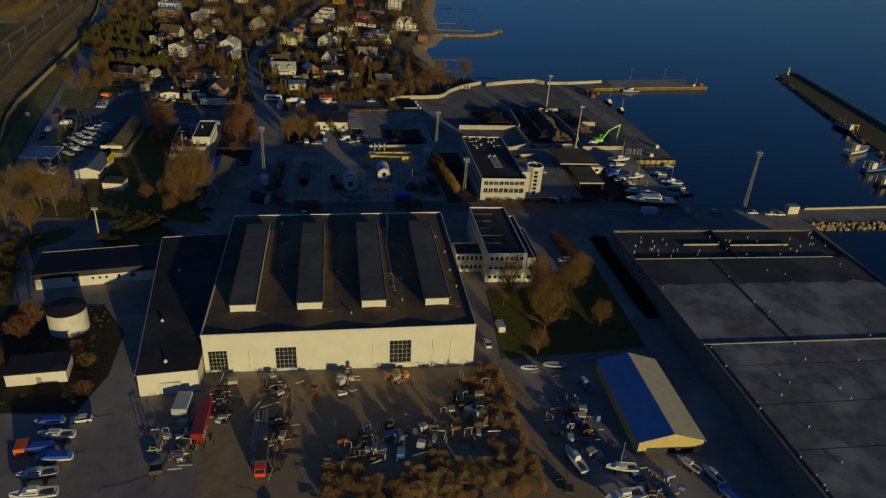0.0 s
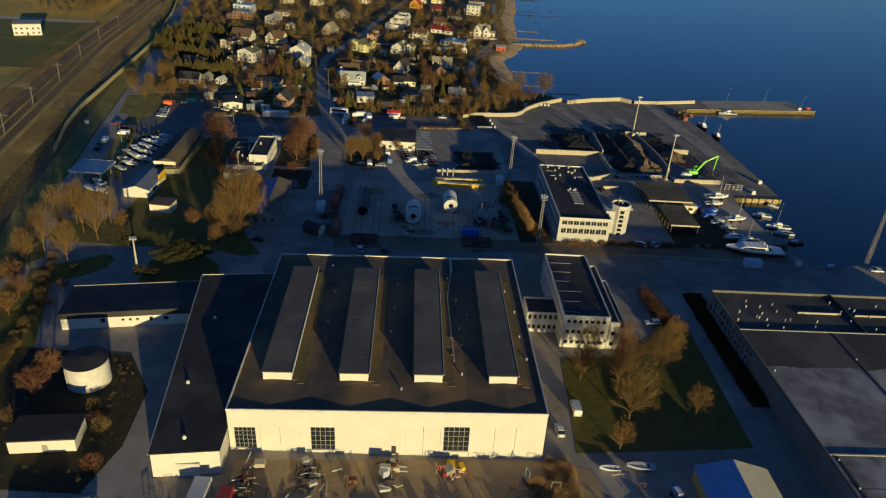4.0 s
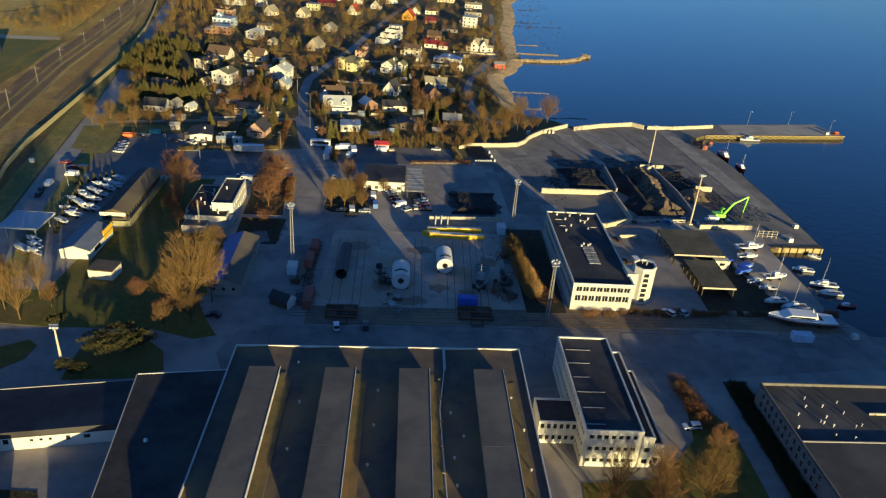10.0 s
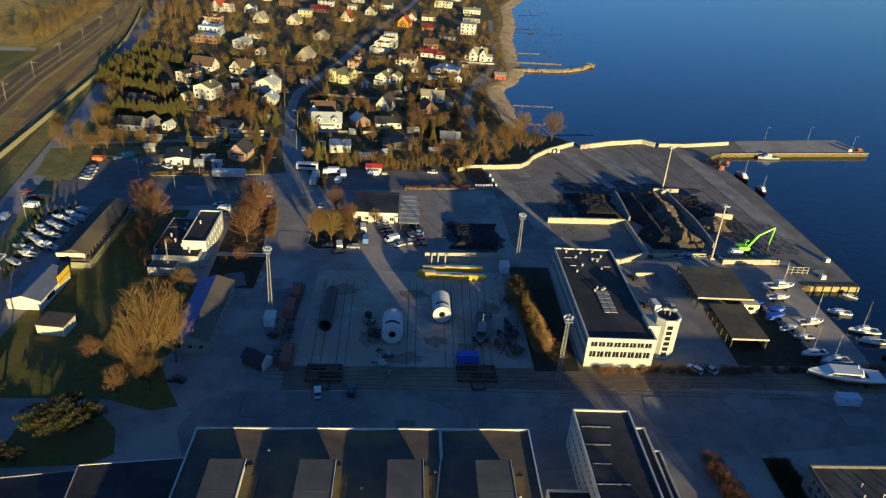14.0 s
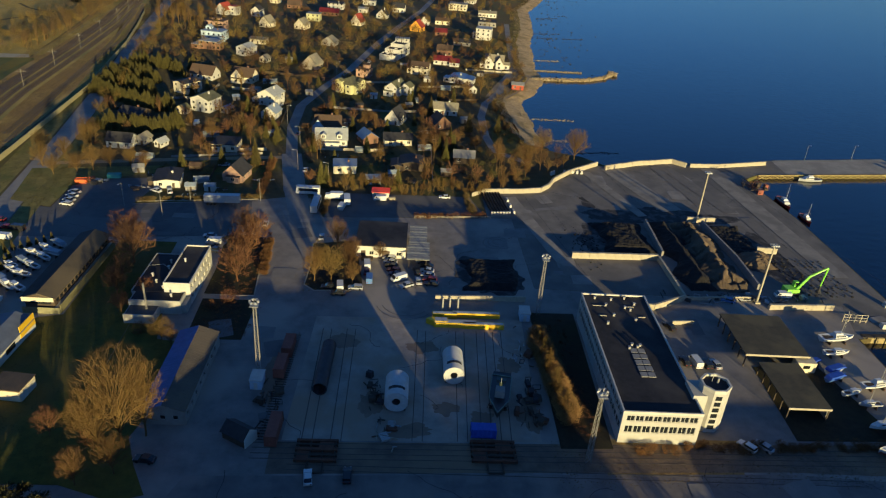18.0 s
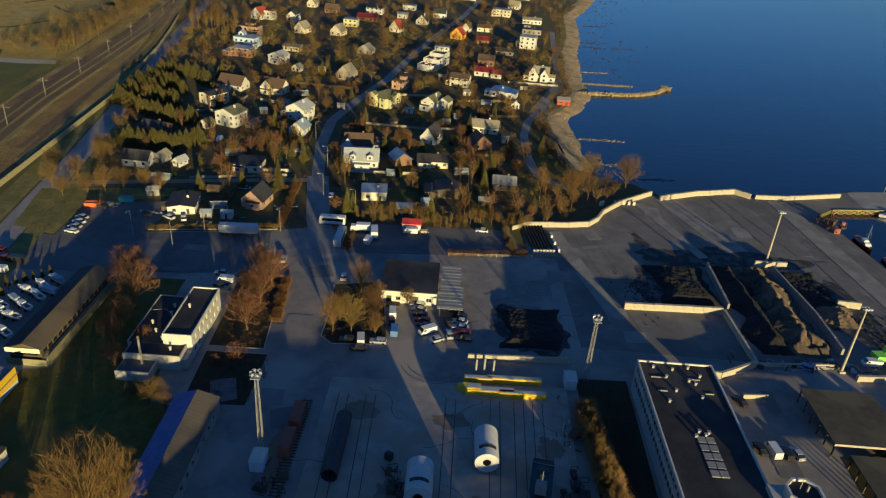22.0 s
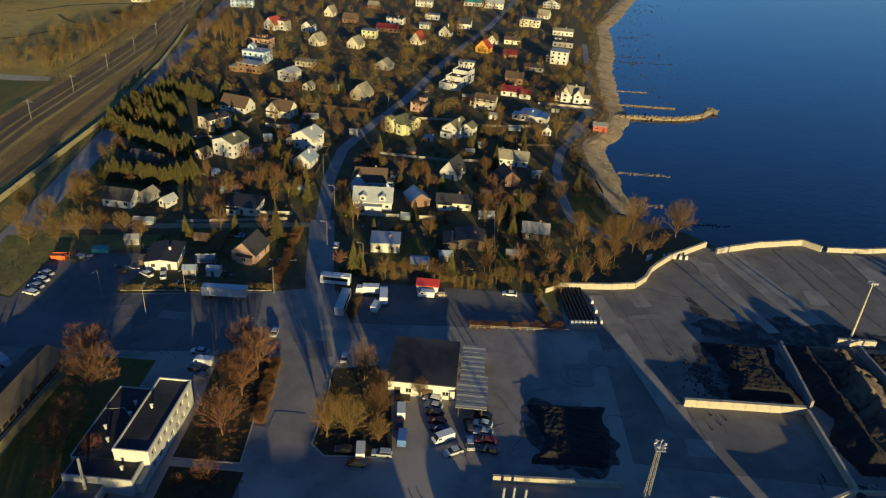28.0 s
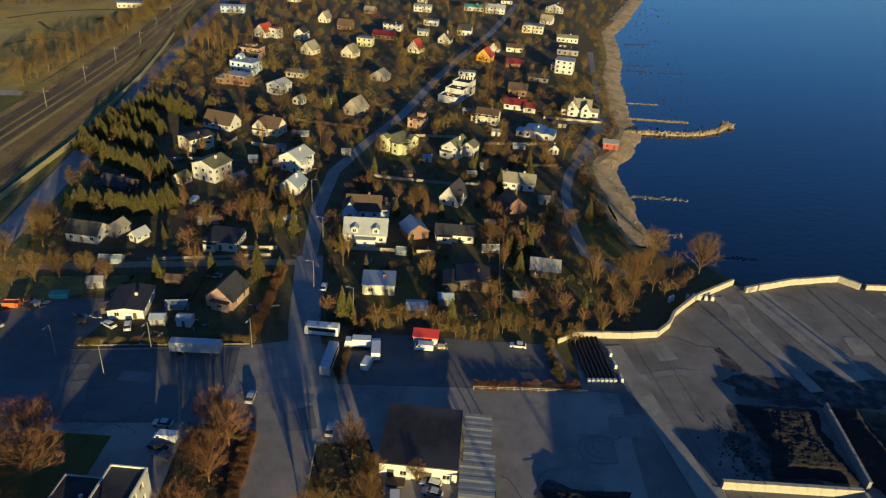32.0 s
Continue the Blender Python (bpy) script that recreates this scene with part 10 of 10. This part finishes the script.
tufts("railside_grass", "dry golden grass between the tracks", spots, DRY, 0.27, 0.19, 1)
spots = []
while len(spots) < 16000:
    y, o = 280 + 600 * tr.random() ** 1.2, tr.choice(TRACK_OFF)
    spots.append((track_x(y, o) + tr.uniform(-1.9, 1.9), y))
tufts("rusty_weeds", "rust-brown weeds in the ballast", spots, EARTH, 0.24, 0.16, 2)
spots = []
while len(spots) < 60000:
    y = tr.uniform(440, 1180)
    x = track_x(y, 31) - 190 * tr.random() ** 1.5
    if not (y < 577 and x > -302) and noise.noise((x * 0.03, y * 0.02, 5.0)) > -0.2:
        spots.append((x, y))
GREEN = mat("olive_grass_blades", (0.060, 0.056, 0.011), 0.95, (0.040, 0.038, 0.008), 0.4, third=(0.072, 0.056, 0.014), big=0.08)


blades = []
GROVE = [(-100, 242), (-91, 240), (-77, 238.4), (-66, 239.4), (-59.5, 237), (-53.5, 238), (-53, 243), (-53.5, 251), (-61, 260), (-78, 257), (-101, 256)]
LOTSIDE = [(-119, 374), (-103.6, 369), (-103.6, 389), (-91, 397), (-76, 404), (-76, 411), (-124, 403)]
BED = [(-38.3, 310), (-24.2, 309.8), (-25.6, 337), (-26.3, 348), (-31, 351), (-37, 349), (-39, 341), (-38, 326)]
for outline in LAWNS + [GROVE, LOTSIDE, BED, [(-10.3, 345), (-9.6, 329), (-10.3, 316.7), (-7.2, 313.7), (7.3, 314.6), (5.1, 335), (0.9, 348)], [(-38, 288), (-23.6, 288), (-22.6, 307.4), (-38, 307.6)], [(-80, 139), (-52, 137), (-48, 150), (-48, 168), (-56, 182), (-84, 184)]]:
    x0, x1, y0, y1 = min(p[0] for p in outline), max(p[0] for p in outline), min(p[1] for p in outline), max(p[1] for p in outline)
    for k in range(int((x1 - x0) * (y1 - y0) * 3.2)):
        x, y = tr.uniform(x0, x1), tr.uniform(y0, y1)
        if inside_outline(x, y, outline) and noise.noise((x * 0.15, y * 0.15, 9.0)) > -0.25:
            blades.append((x, y))
tufts("lawn_tufts", "rough olive winter grass on the lawns", blades, GREEN, 0.14, 0.14, 4)
verge = []
for line, off in ((WEST[1:8], 9.5), (WEST[2:8], -8)):
    for (ax, ay), (bx, by) in zip(line, line[1:]):
        d = Vector((bx - ax, by - ay))
        n = Vector((-d.y, d.x)).normalized()
        for k in range(int(d.length * 18)):
            p = Vector((ax, ay)) + d * tr.random() + n * (off + tr.uniform(-3.2, 3.6))
            verge.append((p.x, p.y))
tufts("verge_tufts", "yellow-green grass on the road verges", verge, GREEN, 0.2, 0.14, 5)
garden = []
while len(garden) < 52000:
    y = 386 + 330 * tr.random() ** 1.3
    x = tr.uniform(along(WEST, y) + 7, along(SHORE, max(y, 458)) - 12)
    if noise.noise((x * 0.07, y * 0.07, 3.0)) > -0.3 and clear(x, y, -1.0) and not (y < 398 and x > -12) and not (y < 404 and x < -74) and not (x > 50 and y < 402 + (x - 50) * 0.62):
        garden.append((x, y))
GARDEN = mat("rough_garden_grass", (0.085, 0.066, 0.020), 0.95, (0.052, 0.043, 0.014), 0.3, third=(0.062, 0.062, 0.016), big=0.06)
tufts("garden_tufts", "rough olive-brown grass in the gardens", garden, GARDEN, 0.28, 0.17, 7)
railgrass = [(tr.uniform(52, 150), tr.uniform(237.5, 251.5)) for k in range(5000)]
tufts("yard_weeds", "dry golden weeds between the yard rails", railgrass, DRY, 0.22, 0.14, 8)
dune = []
for k in range(9000):
    y = tr.uniform(456, 900)
    dune.append((along(SHORE, y) - 9.5 - abs(tr.gauss(0, 4.0)), y))
tufts("dune_grass", "golden dry grass behind the beach", dune, DRY, 0.4, 0.4, 6)
tufts("field_grass", "dry yellow-brown grass of the field", spots, mat("field_stalks", (0.19, 0.118, 0.026), 0.95, (0.11, 0.070, 0.018), 0.05, third=(0.105, 0.085, 0.020), big=0.012), 0.45, 0.26, 3)
for off in TRACK_OFF:
    for (y0, x0), (y1, x1) in zip(MAINLINE[1:], MAINLINE[2:8]):
        track("railway_track", "rusty railway track on ballast", (x0 - off, y0), (x1 - off, y1))
for line in SIDINGS:
    for a, b in zip(line, line[1:]):
        track("railway_track", "overgrown siding track beside the main line", a, b)
panel_wall("low_wall", "long pale concrete panel wall beside the railway", [(-127, 315), (-134, 347), (-137.5, 377), (-141, 465), (-143, 512), (-147, 538), (-150, 562), (-157, 615), (-167, 669), (-178, 722)], 2.2, 0.3, 4.0, mat("mossy_wall_concrete", (0.40, 0.34, 0.17), 0.9, (0.27, 0.235, 0.12), 0.4))
for k in range(11):
    y = 335 + 43.5 * k
    x = track_x(y, 3.5)
    m = thing("catenary_mast", "thin steel overhead line mast", "mast", pose(x, y, 0, 0, 0, 7))
    part("pole", Shape().box(-0.14, -0.14, 0, 0.14, 0.14, 9.6), MAST, m)
    for sx in (-1, 1):
        part("bracket", Shape().box(min(0, sx * 2.6), -0.06, 8.2, max(0, sx * 2.6), 0.06, 8.34).tube((0, 0, 9.4), (sx * 2.4, 0, 8.3), 0.05, 0.05, 4), MAST, m)
signal = thing("relay_box", "small white relay box beside the road", "box", pose(-127.5, 356, 0, 0, 0, 8))
part("cabinet", Shape().box(-0.9, -0.6, 0, 0.9, 0.6, 1.6), WHITE_CLEAN, signal)

# ---- gardens ----
panel_wall("garden_wall", "white garden wall along the lane", [(-53, 430.5), (-39, 432.5)], 1.4, 0.3)
panel_wall("garden_wall", "long pale garden wall between plots", [(-72, 524), (-52, 519)], 1.6, 0.3)
panel_wall("garden_wall", "low pale wall beside the villa", [(62, 592), (92, 590)], 1.2, 0.3)
for x0, y0, x1, y1 in ((-38, 390, -36, 416), (-76, 406, -40, 411), (-22, 436, -20, 470), (-3, 400, 10, 420), (28, 404, 40, 424), (-60, 450, -40, 456), (0, 484, 12, 500)):
    fill([(x0, y0), (x1, y0), (x1 + 1, y1), (x0 - 1, y1)], 0.05, "garden_grass", LAWN, "small winter garden lawn")
for x, y, turn, text, coat, roof in ((-60, 388, 8, "small garden shed with tin roof", GREYWALL, R_BLUE), (-53, 388.5, 0, "pale garden shed", WHITE_CLEAN, R_BLUE), (-75, 392, 20, "dark garden shed", TIMBER, R_DARK), (30, 460, 10, "timber garden shed", TIMBER, R_GREY), (-30, 520, 5, "grey garden shed", GREYWALL, R_GREY), (5, 520, 0, "white garden shed", WHITE_CLEAN, R_BLUE), (-66, 505, 15, "pale garden shed", GREYWALL, R_BLUE), (24, 505, 5, "garden shed with tin roof", TIMBER, R_GREY), (-2, 500, 12, "timber garden shed", BRICK, R_DARK), (-39, 452, -5, "grey garden shed with blue roof", GREYWALL, R_BLUE)):
    sh = thing("garden_shed", text + " between bare trees", "shed", pose(x, y, 0, 0, 0, turn))
    part("wall", Shape().box(-1.9, -1.6, 0, 1.9, 1.6, 2.2), coat, sh)
    part("roof", Shape().extrude_x([(-1.9, 2.1), (0, 3.0), (1.9, 2.1), (1.9, 2.2), (0, 3.1), (-1.9, 2.2)], -2.1, 2.1), roof, sh)
    part("door", Shape().box(-0.4, -1.66, 0, 0.4, -1.6, 1.9), TIMBER, sh)
for line, h, m, text in (
    ([(-38, 470), (-38, 500), (-62, 498)], 1.3, TIMBER, "dark board fence between gardens"), ([(-84, 462), (-62, 458), (-60, 440)], 1.2, TIMBER, "dark board fence round a garden"), ([(-18, 436), (12, 437)], 1.2, WALLCON, "pale fence along a garden"),
    ([(12, 437), (13, 402)], 1.3, TIMBER, "brown board fence between plots"), ([(32, 400), (33, 440)], 1.3, GREYWALL, "grey fence between plots"), ([(-16, 498), (14, 495), (28, 497)], 1.2, GREYWALL, "grey fence along a lane"), ([(28, 462), (54, 465)], 1.2, TIMBER, "brown board fence between plots"),
    ([(-20, 548), (20, 552)], 1.2, WALLCON, "pale fence before the yellow house"), ([(-60, 560), (-28, 556)], 1.3, TIMBER, "dark board fence between gardens"), ([(-100, 500), (-84, 504), (-80, 530)], 1.3, GREYWALL, "grey fence round a garden"), ([(-56, 412), (-55, 392)], 1.2, TIMBER, "brown fence between two houses"),
    ([(30, 545), (64, 552)], 1.2, WALLCON, "pale wall along a garden"), ([(-76, 420), (-40, 428)], 1.0, GREYWALL, "grey fence along the lane"), ([(40, 520), (62, 524)], 1.2, TIMBER, "dark fence behind the shore path"),
):
    panel_wall("garden_fence", text, line, h, 0.12, 4.0, m, "")
GLAZE = mat("greenhouse_glass", (0.20, 0.23, 0.24), 0.2, (0.15, 0.175, 0.185), 0.8, spec=0.6)
for x, y, turn, length in ((-58, 396, 10, 6), (-86, 418, 5, 7), (2, 436, 0, 6), (30, 442, 8, 6), (-66, 448, 12, 7), (26, 516, 0, 7), (-54, 540, 6, 8), (46, 544, 4, 6)):
    gh = thing("greenhouse", "small pale glazed greenhouse in a garden", "greenhouse", pose(x, y, 0, 0, 0, turn))
    part("glazing", Shape().extrude_x([(-1.5, 0.3), (1.5, 0.3), (1.5, 1.6), (0, 2.4), (-1.5, 1.6)], -length / 2, length / 2), GLAZE, gh)
    part("plinth", Shape().box(-length / 2 - 0.05, -1.55, 0, length / 2 + 0.05, 1.55, 0.3), WALLCON, gh)
    part("ridge", Shape().box(-length / 2 - 0.05, -0.06, 2.36, length / 2 + 0.05, 0.06, 2.46), WHITE_CLEAN, gh)
for x, y, turn, text, coat, roof in ((-84, 404, 12, "grey-roofed garden shed", GREYWALL, R_GREY), (-63, 408, 0, "timber garden shed", TIMBER, R_BROWN), (16, 408, 5, "pale tin-roofed shed", GREYWALL, R_BLUE), (38, 412, 0, "brown garden shed", TIMBER, R_GREY), (-6, 472, 10, "white garden shed", WHITE_CLEAN, R_BROWN), (52, 484, 5, "grey garden shed", GREYWALL, R_GREY), (-88, 476, 20, "timber garden shed", TIMBER, R_DARK), (-58, 520, 0, "pale garden shed", WHITE, R_GREY), (-24, 552, 8, "brown garden shed", BRICK, R_BROWN), (36, 560, 0, "white garden shed", WHITE_CLEAN, R_GREY), (70, 580, 5, "grey garden shed", GREYWALL, R_DARK), (-84, 570, 12, "timber garden shed", TIMBER, R_BROWN), (-50, 590, 4, "pale garden shed", WHITE, R_BLUE), (22, 590, 0, "timber garden shed", TIMBER, R_GREY)):
    if all(math.hypot(x - a, y - b) > r + 1.5 for a, b, r in ROOF_LIST):
        sh = thing("garden_shed", text + " between bare trees", "shed", pose(x, y, 0, 0, 0, turn))
        part("wall", Shape().box(-2.2, -1.7, 0, 2.2, 1.7, 2.3), coat, sh)
        part("roof", Shape().extrude_x([(-2.0, 2.2), (0, 3.2), (2.0, 2.2), (2.0, 2.32), (0, 3.32), (-2.0, 2.32)], -2.4, 2.4), roof, sh)
        part("door", Shape().box(-0.4, -1.76, 0, 0.4, -1.7, 1.9), TIMBER, sh)
for k, (x, y) in enumerate(((-78, 388), (-60, 381), (-76, 400), (-86, 409), (-50, 388), (-36, 398), (22, 402), (-10, 428), (36, 452))):
    scrap_pile(x, y, (5, 3), 7, "odd garden lumber and crates beside a house", 50 + k, [R_DARK, TIMBER, WHITE_CLEAN, R_BLUE, P_GREY], 1.8, 0.9)
skip = thing("waste_skip", "orange waste skips at the parking lot edge", "skip", pose(-101, 391, 0.05, 0, 0, 8))
part("tub", Shape().box(-2, -1.0, 0, 2, 1.0, 1.4), P_ORANGE, skip)
part("rim", ring_wall(4.2, 2.2, 1.4, 1.55, 0.15), P_ORANGE, skip)
scrap_pile(-97, 392.5, (6, 2.5), 22, "orange machinery and crates at the lot edge", 41, [P_ORANGE, R_DARK, RUST, STEEL], 1.4, 1.3)
tealbox = thing("waste_skip", "teal waste container at the parking lot edge", "skip", pose(-91, 397, 0.05, 0, 0, 8))
part("tub", Shape().box(-2.4, -1.2, 0, 2.4, 1.2, 1.5), TEAL, tealbox)

# ---- worn patches, slab joints and cracks in the paving ----
PATCH = [mat("asphalt_patch", (0.150, 0.139, 0.127), 0.9, (0.12, 0.112, 0.104), 0.4), mat("pale_asphalt_patch", (0.215, 0.195, 0.172), 0.9, (0.17, 0.154, 0.138), 0.3), mat("concrete_patch", (0.285, 0.255, 0.215), 0.9, (0.215, 0.192, 0.165), 0.3, third=(0.19, 0.17, 0.148), big=0.12), mat("stained_concrete_patch", (0.215, 0.193, 0.168), 0.9, (0.165, 0.15, 0.132), 0.3)]
patch_rng = random.Random(131)
layer = 0.058
for x0, y0, x1, y1, n in ((62, 322, 80, 395, 7), (80, 375, 170, 425, 12), (112, 300, 178, 312, 4), (-90, 344, -30, 372, 8), (-26, 300, -12, 366, 9), (30, 318, 75, 368, 6), (-14, 226, 150, 238, 10), (-30, 255, -12, 300, 4), (88, 258, 108, 308, 4)):
    for k in range(n):
        cx, cy = patch_rng.uniform(x0, x1), patch_rng.uniform(y0, y1)
        w, d, a = patch_rng.uniform(2, 8), patch_rng.uniform(2, 10), radians(-2.4 + patch_rng.choice((0, 0, 0, 18)))
        corners = [(cx + math.cos(a) * u * w / 2 - math.sin(a) * v * d / 2, cy + math.sin(a) * u * w / 2 + math.cos(a) * v * d / 2) for u, v in ((-1, -1), (0.1, -1.04), (1, -0.96), (0.97, 1), (-0.05, 1.05), (-1, 0.97))]
        layer += 0.0012
        fill(corners, layer, "patch_pavement", patch_rng.choice(PATCH[2:] if cx > 60 and cy > 300 else PATCH[:2]), "repaired patch in the worn paving")
STRIP = [mat("pale_slab_strip", (0.285, 0.252, 0.205), 0.9, (0.200, 0.178, 0.148), 0.2, third=(0.175, 0.156, 0.130), big=0.12), mat("dark_slab_strip", (0.190, 0.168, 0.142), 0.9, (0.125, 0.112, 0.097), 0.2, third=(0.150, 0.134, 0.114), big=0.1)]
for k, (ax, ay, bx, by, w) in enumerate(((74, 330, 62, 392, 5), (100, 384, 88, 414, 7), (126, 384, 112, 428, 9), (150, 384, 138, 436, 6), (166, 330, 160, 432, 8), (158, 316, 154, 380, 5), (112, 378, 100, 422, 4), (140, 392, 134, 432, 4))):
    layer += 0.0012
    fill(ribbon([(ax, ay), ((ax + bx) / 2 + 0.2, (ay + by) / 2), (bx, by)], w), layer, "slab_pavement", STRIP[k % 2], "long concrete slab strip of the quay")
joints = Shape()
for x, y0, y1 in ((68, 322, 394), (74, 330, 396), (90, 384, 418), (108, 380, 428), (131, 380, 434), (150, 384, 436), (163, 316, 436)):
    joints.prism(ribbon([(x + (y1 - y0) * 0.16, y0), (x, y1)], 0.09), 0.05, 0.062)
tagged(part("slab_joints", joints, SPILL), "dark joints between concrete slabs", "joints", kind="stuff")
cracks = Shape()
for k in range(60):
    zone = patch_rng.choice(((-95, 345, -12, 372), (-20, 50, 50, 140), (-60, 100, -30, 138), (-28, 255, 50, 300), (20, 316, 60, 366), (-14, 225, 150, 238), (90, 380, 170, 430)))
    x, y, a = patch_rng.uniform(zone[0], zone[2]), patch_rng.uniform(zone[1], zone[3]), patch_rng.uniform(0, 6.28)
    line = [(x, y)]
    for j in range(patch_rng.randint(5, 12)):
        a += patch_rng.gauss(0, 0.5)
        x, y = x + math.cos(a) * 1.6, y + math.sin(a) * 1.6
        line.append((x, y))
    for p, q in zip(line, line[1:]):
        cracks.prism(ribbon([p, q], 0.11), 0.06, 0.068)
tagged(part("paving_cracks", cracks, R_DARK), "dark branching cracks in old paving", "cracks", kind="stuff")

# ---- marks and small clutter on the quay ----
marks = Shape()
for cx, cy, r, a0, a1 in ((52, 350, 3.2, 0.4, 5.6), (53, 351, 2.4, 1.0, 4.6), (66, 378, 5.0, 2.4, 4.4), (40, 378, 4.2, 0.2, 2.6), (96, 400, 6.0, 3.6, 5.4), (-2, 360, 5.5, 0.6, 2.8), (20, 308, 7.0, 3.4, 5.6)):
    n = 18
    for off in (0.0, 1.7):
        line = [(cx + (r + off) * math.cos(a0 + (a1 - a0) * k / n), cy + (r + off) * math.sin(a0 + (a1 - a0) * k / n)) for k in range(n + 1)]
        for p, q in zip(line, line[1:]):
            marks.prism(ribbon([p, q], 0.22), 0.125, 0.129)
tagged(part("tyre_marks", marks, PATCH[0]), "dark curved tyre marks on the paving", "marks", kind="stuff")
cr = random.Random(171)
rocks("bulk_crumbs", "rows of small dark tipped lumps beside the heaps", [(147 + 2.2 * (k % 9) + cr.gauss(0, 0.5), 318 + 1.6 * (k // 9) + cr.gauss(0, 0.4), 0.05, cr.uniform(0.25, 0.6)) for k in range(150)], 23, COAL)
rocks("bulk_crumbs", "dark crumbs along the bay wall", [(84 + cr.gauss(0, 3.2), 352 + cr.gauss(0, 7), 0.05, cr.uniform(0.15, 0.4)) for k in range(110)], 24, COAL)
rack = thing("steel_rack", "pale steel grid rack standing on the quay", "rack", pose(155.5, 303, 0.04, 0, 0, -4))
for k in range(5):
    part("upright", Shape().box(-3.6 + 1.8 * k - 0.08, -0.08, 0, -3.6 + 1.8 * k + 0.08, 0.08, 2.8), WALLCON, rack)
for k in range(3):
    part("crossbar", Shape().box(-3.7, -0.07, 0.6 + k, 3.7, 0.07, 0.75 + k), WALLCON, rack)
winch = thing("winch_box", "orange winch housing at the pier end", "winch", pose(261, 438.5, 0.07, 0, 0, 10))
part("housing", Shape().box(-1.4, -1.0, 0, 1.4, 1.0, 1.5, 0.15), P_ORANGE, winch)
part("drum", Shape().tube((-1.2, -1.3, 0.7), (1.2, -1.3, 0.7), 0.45, 0.45, 10), RUST, winch)
box = thing("equipment_box", "white equipment box on the pier deck", "box", pose(255.5, 437.6, 0.07, 0, 0, 6))
part("cabinet", Shape().box(-1.0, -0.7, 0, 1.0, 0.7, 1.3, 0.06), WHITE_CLEAN, box)
part("lid", Shape().box(-1.05, -0.75, 1.3, 1.05, 0.75, 1.38), P_GREY, box)

# ---- the district north of the yards lies a little nearer than its own plan ----
def nearer(y):
    """How far a place at y moves towards the yards."""
    f = min(1.0, max(0.0, (y - 322) / 50))
    return 4.5 * f * f * (3 - 2 * f)


def settle(ob, done):
    """Moves a thing; one that is laid out from the origin has its pieces moved one by one."""
    if ob.matrix_basis.translation.length > 0.001:
        ob.location.y -= nearer(ob.location.y)
        return
    if ob.type == "MESH" and ob.data not in done:
        done.add(ob.data)
        co = np.empty(len(ob.data.vertices) * 3)
        ob.data.vertices.foreach_get("co", co)
        f = np.clip((co[1::3] - 322) / 50, 0, 1)
        co[1::3] -= 4.5 * f * f * (3 - 2 * f)
        ob.data.vertices.foreach_set("co", co)
        ob.data.update()
    for child in ob.children:
        settle(child, done)


settled = set()
for ob in list(scene.objects):
    if not ob.parent and ob.type in ("MESH", "EMPTY"):
        settle(ob, settled)
